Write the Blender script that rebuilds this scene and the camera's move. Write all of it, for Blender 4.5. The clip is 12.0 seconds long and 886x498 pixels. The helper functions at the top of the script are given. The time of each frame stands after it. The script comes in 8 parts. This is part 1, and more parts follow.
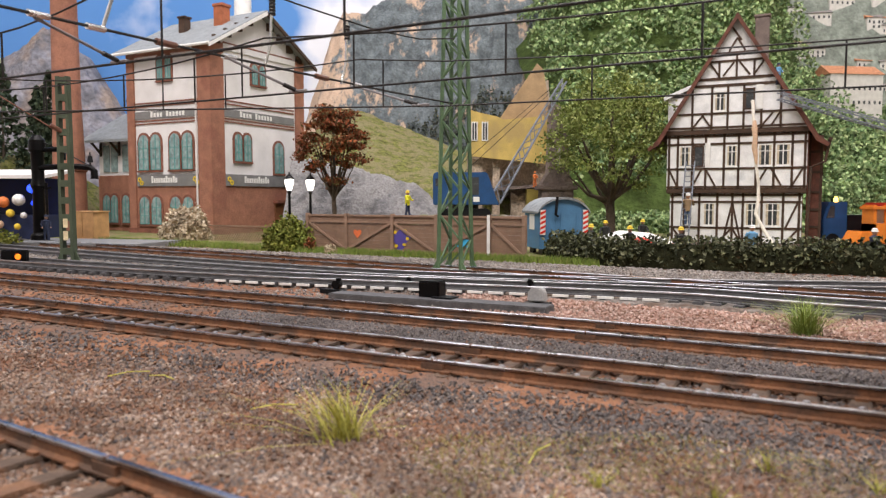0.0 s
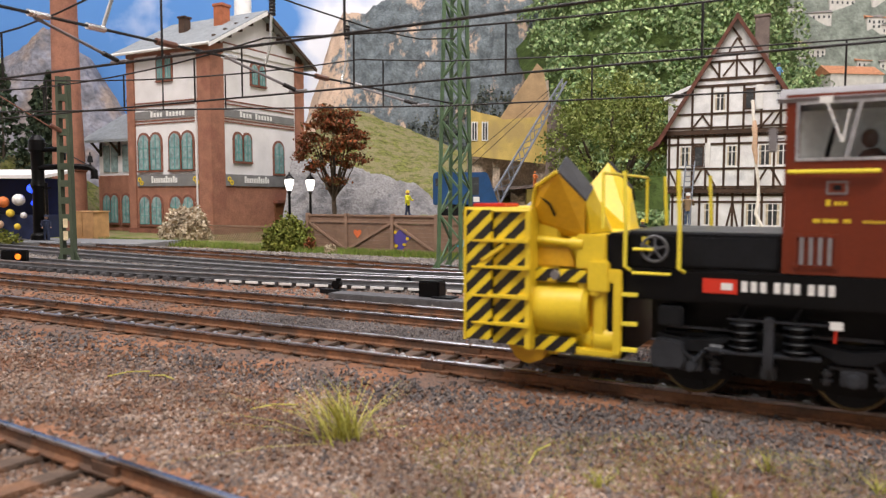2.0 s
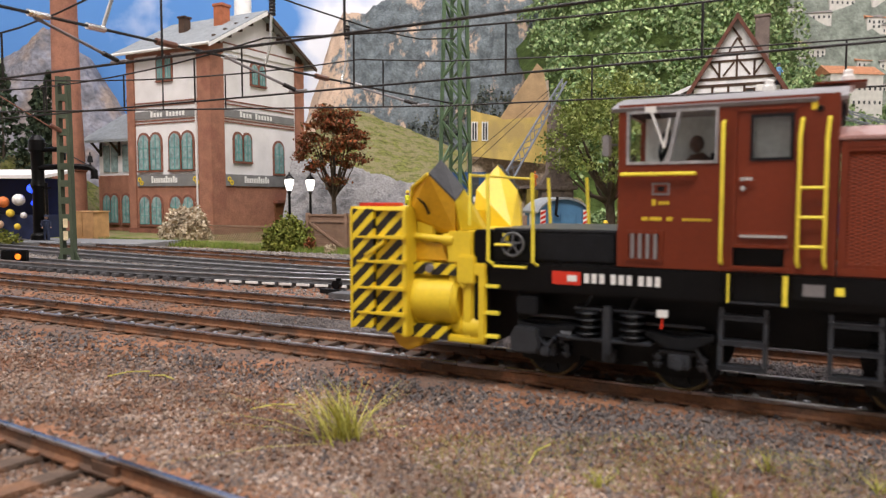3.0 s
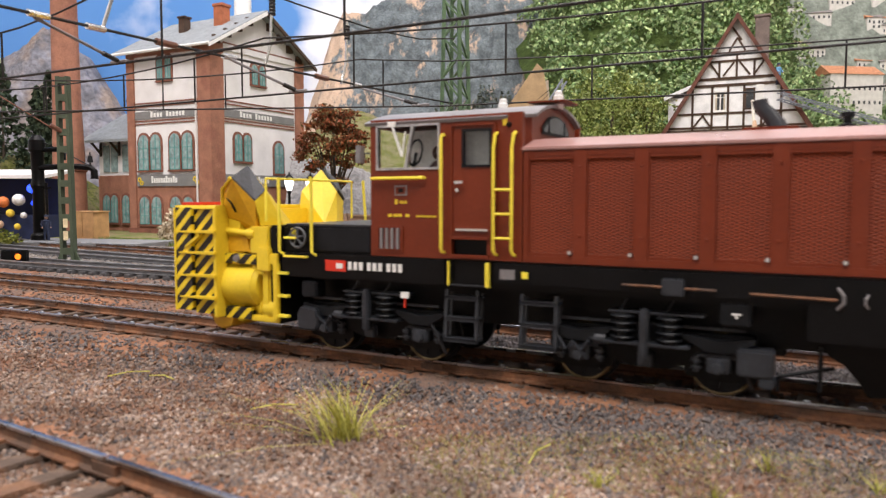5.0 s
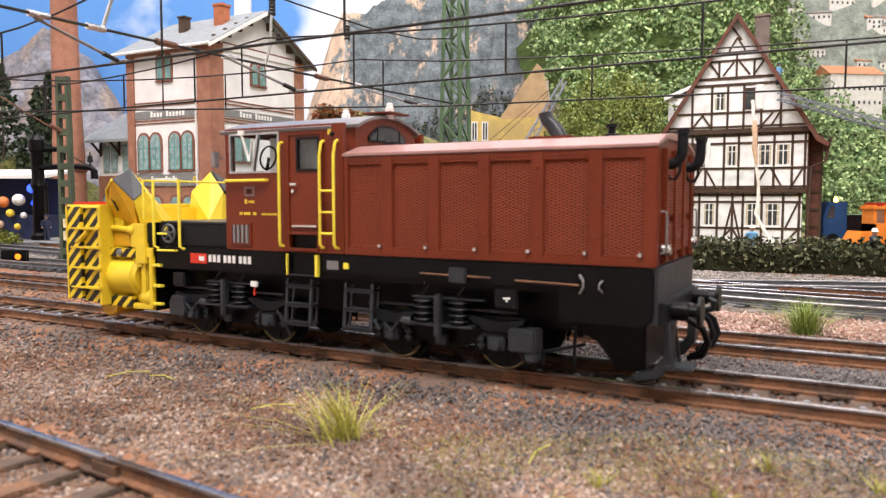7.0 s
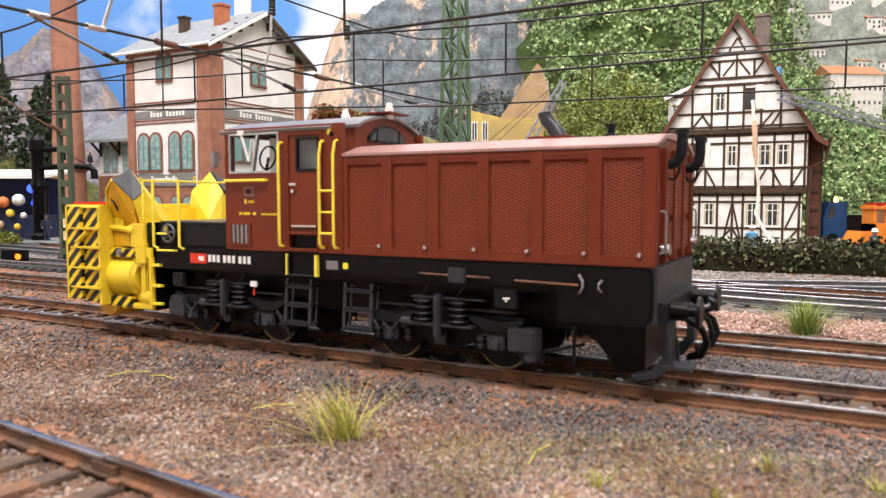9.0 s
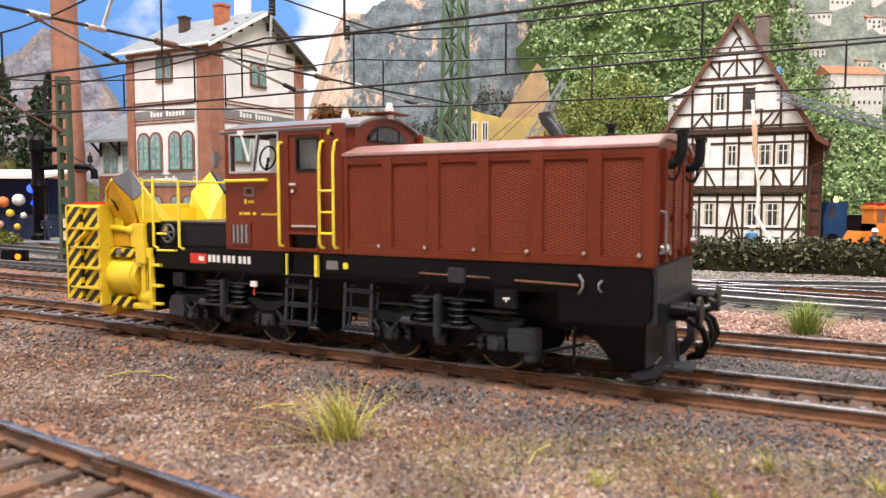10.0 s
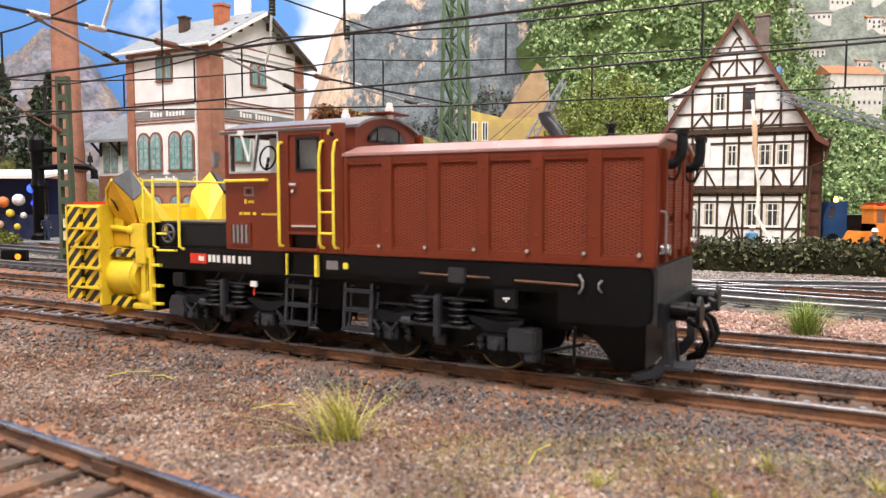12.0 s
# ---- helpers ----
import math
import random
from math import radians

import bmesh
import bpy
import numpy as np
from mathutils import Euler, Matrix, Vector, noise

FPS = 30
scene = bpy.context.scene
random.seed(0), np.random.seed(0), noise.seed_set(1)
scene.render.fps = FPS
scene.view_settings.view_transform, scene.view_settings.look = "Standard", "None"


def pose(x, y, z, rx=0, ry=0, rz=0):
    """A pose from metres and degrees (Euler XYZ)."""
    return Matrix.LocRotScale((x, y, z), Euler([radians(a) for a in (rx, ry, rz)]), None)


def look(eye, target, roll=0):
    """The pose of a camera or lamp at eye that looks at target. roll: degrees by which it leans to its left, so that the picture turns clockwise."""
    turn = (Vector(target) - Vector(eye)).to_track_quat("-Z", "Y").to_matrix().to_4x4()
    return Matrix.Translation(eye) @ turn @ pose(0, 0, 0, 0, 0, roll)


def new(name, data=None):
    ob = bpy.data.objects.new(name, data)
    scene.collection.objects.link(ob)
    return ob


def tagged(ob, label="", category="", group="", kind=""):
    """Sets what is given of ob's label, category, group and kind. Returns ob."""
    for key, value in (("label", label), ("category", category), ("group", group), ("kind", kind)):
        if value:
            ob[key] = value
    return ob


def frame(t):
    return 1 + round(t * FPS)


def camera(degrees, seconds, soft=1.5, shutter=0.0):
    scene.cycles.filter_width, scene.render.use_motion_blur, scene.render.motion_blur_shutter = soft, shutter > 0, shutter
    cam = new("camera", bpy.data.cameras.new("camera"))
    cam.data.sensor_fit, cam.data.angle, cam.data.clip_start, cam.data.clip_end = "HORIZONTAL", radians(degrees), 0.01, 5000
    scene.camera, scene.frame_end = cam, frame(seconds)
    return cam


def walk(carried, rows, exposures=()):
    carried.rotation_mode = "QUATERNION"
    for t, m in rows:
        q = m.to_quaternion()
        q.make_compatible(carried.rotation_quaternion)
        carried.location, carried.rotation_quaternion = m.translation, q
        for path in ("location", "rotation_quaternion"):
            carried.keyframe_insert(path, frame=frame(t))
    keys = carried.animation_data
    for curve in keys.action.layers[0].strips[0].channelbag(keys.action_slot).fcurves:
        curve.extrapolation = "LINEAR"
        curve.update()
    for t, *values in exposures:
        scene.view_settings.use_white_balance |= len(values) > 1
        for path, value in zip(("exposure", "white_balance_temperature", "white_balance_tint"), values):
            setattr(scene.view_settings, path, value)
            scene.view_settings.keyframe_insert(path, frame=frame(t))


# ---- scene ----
# A model railway in 1:87. Lengths below are in millimetres; MM turns them into metres.
MM = 0.001
EYE = 33.0
ALONG = 28.5           # degrees by which the main track runs off the picture's plane

cam = camera(62.2, 12.0, soft=1.25, shutter=0.5)
cam.data.dof.use_dof = True
cam.data.dof.focus_distance = 0.34
cam.data.dof.aperture_fstop = 52
walk(cam, [(0, pose(0, 0, EYE * MM, 90 - 3.92)), (12, pose(0, 0, EYE * MM, 90 - 3.92))],
     exposures=[(0, 0.03), (3, 0.03), (5, 0.19), (6, 0.43), (7, 0.49), (12, 0.54)])

# ---- light: a bright room with long ceiling lamps ----
world = bpy.data.worlds.new("room_light")
scene.world = world
world.use_nodes = True
world.node_tree.nodes["Background"].inputs[0].default_value = (1.0, 0.96, 0.9, 1)
world.node_tree.nodes["Background"].inputs[1].default_value = 0.09


def area_lamp(name, x, y, z, sx, sy, watts, colour, aim):
    data = bpy.data.lights.new(name, "AREA")
    data.shape, data.size, data.size_y, data.energy, data.color = "RECTANGLE", sx, sy, watts, colour
    ob = new(name, data)
    ob.matrix_world = look((x, y, z), aim)
    return ob


area_lamp("ceiling_tube_lamp", -0.15, -0.45, 1.38, 1.9, 0.3, 34, (1.0, 0.925, 0.895), (-0.1, 0.3, 0))
area_lamp("ceiling_tube_lamp", 0.15, 0.70, 1.45, 1.9, 0.3, 21.5, (1.0, 0.945, 0.98), (0.1, 0.95, 0))


# ---- materials ----
def material(name, base, rough=0.6, metal=0.0, var=0.18, size=6.0, bump=0.15, grain=0.7, other=None, mix=0.5, island=0.0, spec=0.5):
    """Procedural surface: base colour, wandering tone at `size` mm, grain at `grain` mm; `other` is blended in as patches."""
    m = bpy.data.materials.new(name)
    m.use_nodes = True
    t = m.node_tree
    n, l = t.nodes, t.links
    bsdf = n["Principled BSDF"]
    tc = n.new("ShaderNodeTexCoord")
    big = n.new("ShaderNodeTexNoise")
    big.inputs["Scale"].default_value = 1000.0 / size
    big.inputs["Detail"].default_value = 5
    fine = n.new("ShaderNodeTexNoise")
    fine.inputs["Scale"].default_value = 1000.0 / grain
    fine.inputs["Detail"].default_value = 3
    l.new(tc.outputs["Object"], big.inputs["Vector"])
    l.new(tc.outputs["Object"], fine.inputs["Vector"])
    ramp = n.new("ShaderNodeValToRGB")
    ramp.color_ramp.elements[0].position, ramp.color_ramp.elements[1].position = 0.34, 0.66
    lo = [max(0, c * (1 - var)) for c in base]
    hi = [min(1, c * (1 + var)) for c in base]
    ramp.color_ramp.elements[0].color, ramp.color_ramp.elements[1].color = (*lo, 1), (*hi, 1)
    l.new(big.outputs["Fac"], ramp.inputs["Fac"])
    colour = ramp.outputs["Color"]
    if other:
        patch = n.new("ShaderNodeTexNoise")
        patch.inputs["Scale"].default_value = 1000.0 / (size * 2.7)
        patch.inputs["Detail"].default_value = 4
        l.new(tc.outputs["Object"], patch.inputs["Vector"])
        edge = n.new("ShaderNodeValToRGB")
        edge.color_ramp.elements[0].position, edge.color_ramp.elements[1].position = 0.62 - 0.25 * mix, 0.72 - 0.25 * mix
        l.new(patch.outputs["Fac"], edge.inputs["Fac"])
        mx = n.new("ShaderNodeMix")
        mx.data_type = "RGBA"
        l.new(edge.outputs["Color"], mx.inputs["Factor"])
        l.new(colour, mx.inputs["A"])
        mx.inputs["B"].default_value = (*other, 1)
        colour = mx.outputs["Result"]
    grainmix = n.new("ShaderNodeHueSaturation")
    l.new(colour, grainmix.inputs["Color"])
    span = n.new("ShaderNodeMapRange")
    span.inputs["From Min"].default_value, span.inputs["From Max"].default_value = 0.3, 0.7
    span.inputs["To Min"].default_value, span.inputs["To Max"].default_value = 1 - var * 0.8, 1 + var * 0.8
    l.new(fine.outputs["Fac"], span.inputs["Value"])
    value = span.outputs["Result"]
    if island:
        geo = n.new("ShaderNodeNewGeometry")
        r = n.new("ShaderNodeMapRange")
        r.inputs["To Min"].default_value, r.inputs["To Max"].default_value = 1 - island, 1 + island
        l.new(geo.outputs["Random Per Island"], r.inputs["Value"])
        mul = n.new("ShaderNodeMath")
        mul.operation = "MULTIPLY"
        l.new(value, mul.inputs[0])
        l.new(r.outputs["Result"], mul.inputs[1])
        value = mul.outputs["Value"]
    l.new(value, grainmix.inputs["Value"])
    l.new(grainmix.outputs["Color"], bsdf.inputs["Base Color"])
    rr = n.new("ShaderNodeMapRange")
    rr.inputs["To Min"].default_value, rr.inputs["To Max"].default_value = max(0.03, rough - 0.12), min(1, rough + 0.12)
    l.new(big.outputs["Fac"], rr.inputs["Value"])
    l.new(rr.outputs["Result"], bsdf.inputs["Roughness"])
    bsdf.inputs["Metallic"].default_value = metal
    bsdf.inputs["Specular IOR Level"].default_value = spec
    if bump:
        b = n.new("ShaderNodeBump")
        b.inputs["Strength"].default_value = bump
        b.inputs["Distance"].default_value = grain * MM
        l.new(fine.outputs["Fac"], b.inputs["Height"])
        l.new(b.outputs["Normal"], bsdf.inputs["Normal"])
    return m


def pieces_material(name, colours, rough=0.8, spread=0.25, spec=0.3):
    """Stones, leaves and the like: each loose piece takes its own tone out of `colours`."""
    m = bpy.data.materials.new(name)
    m.use_nodes = True
    n, l = m.node_tree.nodes, m.node_tree.links
    bsdf = n["Principled BSDF"]
    geo = n.new("ShaderNodeNewGeometry")
    ramp = n.new("ShaderNodeValToRGB")
    ramp.color_ramp.interpolation = "LINEAR"
    while len(ramp.color_ramp.elements) < len(colours):
        ramp.color_ramp.elements.new(0.5)
    for i, c in enumerate(colours):
        ramp.color_ramp.elements[i].position = i / (len(colours) - 1)
        ramp.color_ramp.elements[i].color = (*c, 1)
    l.new(geo.outputs["Random Per Island"], ramp.inputs["Fac"])
    tc = n.new("ShaderNodeTexCoord")
    noi = n.new("ShaderNodeTexNoise")
    noi.inputs["Scale"].default_value = 60
    noi.inputs["Detail"].default_value = 4
    l.new(tc.outputs["Object"], noi.inputs["Vector"])
    span = n.new("ShaderNodeMapRange")
    span.inputs["From Min"].default_value, span.inputs["From Max"].default_value = 0.3, 0.7
    span.inputs["To Min"].default_value, span.inputs["To Max"].default_value = 1 - spread, 1 + spread
    l.new(noi.outputs["Fac"], span.inputs["Value"])
    hs = n.new("ShaderNodeHueSaturation")
    l.new(ramp.outputs["Color"], hs.inputs["Color"])
    l.new(span.outputs["Result"], hs.inputs["Value"])
    l.new(hs.outputs["Color"], bsdf.inputs["Base Color"])
    bsdf.inputs["Roughness"].default_value = rough
    bsdf.inputs["Specular IOR Level"].default_value = spec
    return m


def glow(name, colour, power):
    m = bpy.data.materials.new(name)
    m.use_nodes = True
    b = m.node_tree.nodes["Principled BSDF"]
    b.inputs["Base Color"].default_value = (*colour, 1)
    b.inputs["Emission Color"].default_value = (*colour, 1)
    b.inputs["Emission Strength"].default_value = power
    return m


def glass(name, colour=(0.9, 0.95, 0.95), rough=0.05):
    m = bpy.data.materials.new(name)
    m.use_nodes = True
    b = m.node_tree.nodes["Principled BSDF"]
    b.inputs["Base Color"].default_value = (*colour, 1)
    b.inputs["Transmission Weight"].default_value = 1.0
    b.inputs["Roughness"].default_value = rough
    b.inputs["IOR"].default_value = 1.2
    return m


def mesh_grille(name, base):
    """Sheet metal with fine diagonal expanded mesh pressed into it."""
    m = material(name, base, 0.6, var=0.08, size=9, bump=0.0, spec=0.2)
    n, l = m.node_tree.nodes, m.node_tree.links
    tc = n.new("ShaderNodeTexCoord")
    mp = n.new("ShaderNodeMapping")
    mp.inputs["Scale"].default_value = (0.62, 1, 1)
    l.new(tc.outputs["Object"], mp.inputs["Vector"])
    heights = []
    for ang in (32, -32):
        rot = n.new("ShaderNodeMapping")
        rot.inputs["Rotation"].default_value = (0, radians(ang), 0)
        l.new(mp.outputs["Vector"], rot.inputs["Vector"])
        w = n.new("ShaderNodeTexWave")
        w.bands_direction = "Z"
        w.inputs["Scale"].default_value = 660
        l.new(rot.outputs["Vector"], w.inputs["Vector"])
        heights.append(w.outputs["Fac"])
    mx = n.new("ShaderNodeMath")
    mx.operation = "MAXIMUM"
    l.new(heights[0], mx.inputs[0])
    l.new(heights[1], mx.inputs[1])
    # shade of the mesh put into the colour: hollows darkened, ridges brightened
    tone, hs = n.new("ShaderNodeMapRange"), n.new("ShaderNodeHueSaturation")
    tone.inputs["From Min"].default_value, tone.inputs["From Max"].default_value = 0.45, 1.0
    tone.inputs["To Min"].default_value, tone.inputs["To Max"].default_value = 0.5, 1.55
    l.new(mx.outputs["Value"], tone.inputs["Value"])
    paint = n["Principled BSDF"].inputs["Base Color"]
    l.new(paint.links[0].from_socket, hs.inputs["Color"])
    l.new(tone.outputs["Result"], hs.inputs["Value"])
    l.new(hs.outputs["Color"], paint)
    b = n.new("ShaderNodeBump")
    b.inputs["Strength"].default_value = 0.6
    b.inputs["Distance"].default_value = 0.0002
    l.new(mx.outputs["Value"], b.inputs["Height"])
    l.new(b.outputs["Normal"], n["Principled BSDF"].inputs["Normal"])
    return m


RED = material("oxide_red_paint", (0.152, 0.026, 0.009), 0.38, var=0.07, size=14, bump=0.04, spec=0.3)
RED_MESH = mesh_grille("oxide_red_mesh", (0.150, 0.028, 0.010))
BLACK = material("black_paint", (0.004, 0.004, 0.0045), 0.36, var=0.25, size=12, bump=0.05, spec=0.16)
DARK = material("dark_grey_plastic", (0.008, 0.009, 0.011), 0.42, var=0.25, size=5, bump=0.08, spec=0.2)
GREY = material("grey_plastic", (0.026, 0.029, 0.035), 0.36, var=0.2, size=4, bump=0.08, spec=0.4)
YELLOW = material("yellow_paint", (0.74, 0.54, 0.028), 0.4, var=0.06, size=10, bump=0.03)
# YELLOW deepened: shade in the chutes, recesses and underside put into the colour
SHADED_YELLOW = material("shaded_yellow_paint", (0.66, 0.36, 0.012), 0.42, var=0.08, size=8, bump=0.03)
YELLOW_L = material("light_yellow_paint", (0.84, 0.70, 0.06), 0.42, var=0.08, size=6, bump=0.03)
ROOF_GREY = material("roof_grey_paint", (0.19, 0.18, 0.185), 0.4, var=0.12, size=9, bump=0.05)
# paler and pinker than the red of the hood sides
ROOF_PINK = material("pale_roof_paint", (0.36, 0.20, 0.18), 0.32, var=0.12, size=11, bump=0.04)
CHROME = material("bright_metal", (0.75, 0.75, 0.75), 0.25, 1.0, var=0.08, size=3, bump=0.05)
STEEL = material("polished_rail_steel", (0.42, 0.42, 0.45), 0.28, 1.0, var=0.2, size=9, bump=0.08, other=(0.2, 0.15, 0.12), mix=0.25)
RUST = material("rusty_rail_side", (0.17, 0.075, 0.035), 0.75, var=0.3, size=4, bump=0.3, other=(0.09, 0.05, 0.032), mix=0.5)
SLEEPER = material("weathered_sleeper", (0.10, 0.065, 0.045), 0.85, var=0.3, size=3, bump=0.4, other=(0.17, 0.085, 0.045), mix=0.6)
TIE_GREY = material("grey_turnout_sleeper", (0.085, 0.085, 0.09), 0.8, var=0.25, size=4, bump=0.3)
TIMBER_DOLL = material("brown_doll_paint", (0.10, 0.035, 0.02), 0.6, var=0.15, size=3, bump=0.1)
HANDGREY = material("mid_grey_paint", (0.085, 0.088, 0.095), 0.45, var=0.15, size=4, bump=0.05)
WHITE = material("white_paint", (0.78, 0.78, 0.76), 0.5, var=0.06, size=6, bump=0.05)
EMBLEM = material("emblem_red", (0.62, 0.03, 0.01), 0.45, var=0.04, bump=0)
GLASS = glass("clear_glass")
WINDOW_TINT = material("tinted_window", (0.03, 0.035, 0.04), 0.15, var=0.2, size=4, bump=0)
RENDER_CAB = material("pale_window_backing", (0.78, 0.78, 0.77), 0.6, var=0.12, size=5, bump=0.1)
SILVER = material("worn_rail_silver", (0.5, 0.5, 0.52), 0.35, 0.9, var=0.25, size=6, bump=0.1)


# ---- geometry ----
class G:
    """A growing mesh in millimetres."""

    def __init__(self):
        self.v, self.f = [], []

    def add(self, verts, faces):
        k = len(self.v)
        self.v += [tuple(p) for p in verts]
        self.f += [tuple(i + k for i in q) for q in faces]
        return self

    def box(self, x0, x1, y0, y1, z0, z1):
        return self.add([(x0, y0, z0), (x1, y0, z0), (x1, y1, z0), (x0, y1, z0), (x0, y0, z1), (x1, y0, z1), (x1, y1, z1), (x0, y1, z1)],
                        [(3, 2, 1, 0), (4, 5, 6, 7), (0, 1, 5, 4), (1, 2, 6, 5), (2, 3, 7, 6), (3, 0, 4, 7)])

    def prism(self, pts, axis, a, b):
        """Extrudes the outline pts (two coordinates in cyclic order) along axis from a to b."""
        put = {"x": lambda p, h: (h, p[0], p[1]), "y": lambda p, h: (p[0], h, p[1]), "z": lambda p, h: (p[0], p[1], h)}[axis]
        n = len(pts)
        return self.add([put(p, a) for p in pts] + [put(p, b) for p in pts],
                        [tuple(range(n))[::-1], tuple(range(n, 2 * n))] + [(i, (i + 1) % n, n + (i + 1) % n, n + i) for i in range(n)])

    def cyl(self, p, q, r, r2=None, n=10):
        p, q = Vector(p), Vector(q)
        r2 = r if r2 is None else r2
        ax = (q - p).normalized()
        u = ax.orthogonal().normalized()
        w = ax.cross(u)
        ring = [(math.cos(2 * math.pi * i / n), math.sin(2 * math.pi * i / n)) for i in range(n)]
        return self.add([p + (u * c + w * s) * r for c, s in ring] + [q + (u * c + w * s) * r2 for c, s in ring],
                        [tuple(range(n))[::-1], tuple(range(n, 2 * n))] + [(i, (i + 1) % n, n + (i + 1) % n, n + i) for i in range(n)])

    def bar(self, p, q, w, h=None):
        """A square bar from p to q."""
        p, q = Vector(p), Vector(q)
        h = w if h is None else h
        ax = (q - p).normalized()
        u = ax.cross(Vector((0, 0, 1)))
        u = u.normalized() if u.length > 1e-3 else Vector((1, 0, 0))
        t = u.cross(ax)
        o = [(-w / 2, -h / 2), (w / 2, -h / 2), (w / 2, h / 2), (-w / 2, h / 2)]
        return self.add([p + u * a + t * b for a, b in o] + [q + u * a + t * b for a, b in o],
                        [(3, 2, 1, 0), (4, 5, 6, 7), (0, 1, 5, 4), (1, 2, 6, 5), (2, 3, 7, 6), (3, 0, 4, 7)])

    def tube(self, path, r, n=6):
        path = [Vector(p) for p in path]
        rings, faces = [], []
        u = None
        for i, p in enumerate(path):
            ax = (path[min(i + 1, len(path) - 1)] - path[max(i - 1, 0)]).normalized()
            u = ax.orthogonal().normalized() if u is None else (u - ax * u.dot(ax)).normalized()
            w = ax.cross(u)
            rr = r[i] if isinstance(r, (list, tuple)) else r
            rings += [p + (u * math.cos(2 * math.pi * k / n) + w * math.sin(2 * math.pi * k / n)) * rr for k in range(n)]
        for i in range(len(path) - 1):
            faces += [(i * n + k, i * n + (k + 1) % n, (i + 1) * n + (k + 1) % n, (i + 1) * n + k) for k in range(n)]
        m = (len(path) - 1) * n
        faces += [tuple(range(n))[::-1], tuple(range(m, m + n))]
        return self.add(rings, faces)

    def lathe(self, x, y, prof, n=14):
        """Turns the profile of (radius, height) about the upright through x, y."""
        vs, fs = [], []
        for r, z in prof:
            vs += [(x + r * math.cos(2 * math.pi * k / n), y + r * math.sin(2 * math.pi * k / n), z) for k in range(n)]
        for i in range(len(prof) - 1):
            fs += [(i * n + k, i * n + (k + 1) % n, (i + 1) * n + (k + 1) % n, (i + 1) * n + k) for k in range(n)]
        m = (len(prof) - 1) * n
        return self.add(vs, fs + [tuple(range(n))[::-1], tuple(range(m, m + n))])

    def ball(self, c, rx, ry=None, rz=None, n=8):
        ry, rz = ry or rx, rz or rx
        prof = [(math.sin(math.pi * i / n), -math.cos(math.pi * i / n)) for i in range(n + 1)]
        prof = [(max(r, 0.02), z) for r, z in prof]
        k = len(self.v)
        self.lathe(0, 0, prof, n + 2)
        self.v[k:] = [(c[0] + a * rx, c[1] + b * ry, c[2] + d * rz) for a, b, d in self.v[k:]]
        return self

    def moved(self, m):
        self.v = [tuple(m @ Vector(p)) for p in self.v]
        return self

    def join(self, g, m=None):
        return self.add([m @ Vector(p) for p in g.v] if m else g.v, g.f)


def link(name, g, mat, bevel=0.0, smooth=True):
    me = bpy.data.meshes.new(name)
    me.from_pydata([(x * MM, y * MM, z * MM) for x, y, z in g.v], [], g.f)
    if bevel:
        bm = bmesh.new()
        bm.from_mesh(me)
        edges = [e for e in bm.edges if len(e.link_faces) == 2 and e.calc_face_angle(0) > 0.6]
        bmesh.ops.bevel(bm, geom=edges, offset=bevel * MM, segments=2, affect="EDGES", clamp_overlap=True)
        bm.to_mesh(me)
        bm.free()
    if smooth:
        me.polygons.foreach_set("use_smooth", [True] * len(me.polygons))
        me.set_sharp_from_angle(angle=radians(35))
    me.materials.append(mat)
    return new(name, me)


def part(name, g, mat, parent=None, label="", bevel=0.0, smooth=True):
    ob = link(name, g, mat, bevel, smooth)
    ob.parent = parent
    return tagged(ob, label)


def at(x, y, z=0.0, rz=0.0):
    return pose(x * MM, y * MM, z * MM, 0, 0, rz)


def thing(name, label, category, m=None, group="", kind=""):
    ob = new(name)
    ob.empty_display_size = 0.01
    if m is not None:
        ob.matrix_basis = m
    return tagged(ob, label, category, group, kind)


def solo(name, g, mat, label, category, m=None, group="", kind="", bevel=0.0, smooth=True):
    ob = link(name, g, mat, bevel, smooth)
    if m is not None:
        ob.matrix_basis = m
    return tagged(ob, label, category, group, kind)


def big_mesh(name, verts, faces, mat, smooth=False):
    """verts, faces: arrays, millimetres; all faces have the same number of corners."""
    verts, faces = np.asarray(verts, float) * MM, np.asarray(faces, np.int32)
    me = bpy.data.meshes.new(name)
    k = faces.shape[1]
    me.vertices.add(len(verts))
    me.vertices.foreach_set("co", verts.ravel())
    me.loops.add(faces.size)
    me.loops.foreach_set("vertex_index", faces.ravel())
    me.polygons.add(len(faces))
    me.polygons.foreach_set("loop_start", np.arange(0, faces.size, k, dtype=np.int32))
    me.polygons.foreach_set("loop_total", np.full(len(faces), k, dtype=np.int32))
    me.polygons.foreach_set("use_smooth", np.full(len(faces), smooth))
    me.update(calc_edges=True)
    me.materials.append(mat)
    return new(name, me)


def terrain(name, x0, x1, y0, y1, nx, ny, height, mat):
    xs, ys = np.linspace(x0, x1, nx), np.linspace(y0, y1, ny)
    vs = []
    for y in ys:
        for x in xs:
            vs.append((x, y, height(x, y)))
    i = np.arange(nx * ny).reshape(ny, nx)
    fs = np.stack([i[:-1, :-1], i[:-1, 1:], i[1:, 1:], i[1:, :-1]], -1).reshape(-1, 4)
    return big_mesh(name, vs, fs, mat, True)


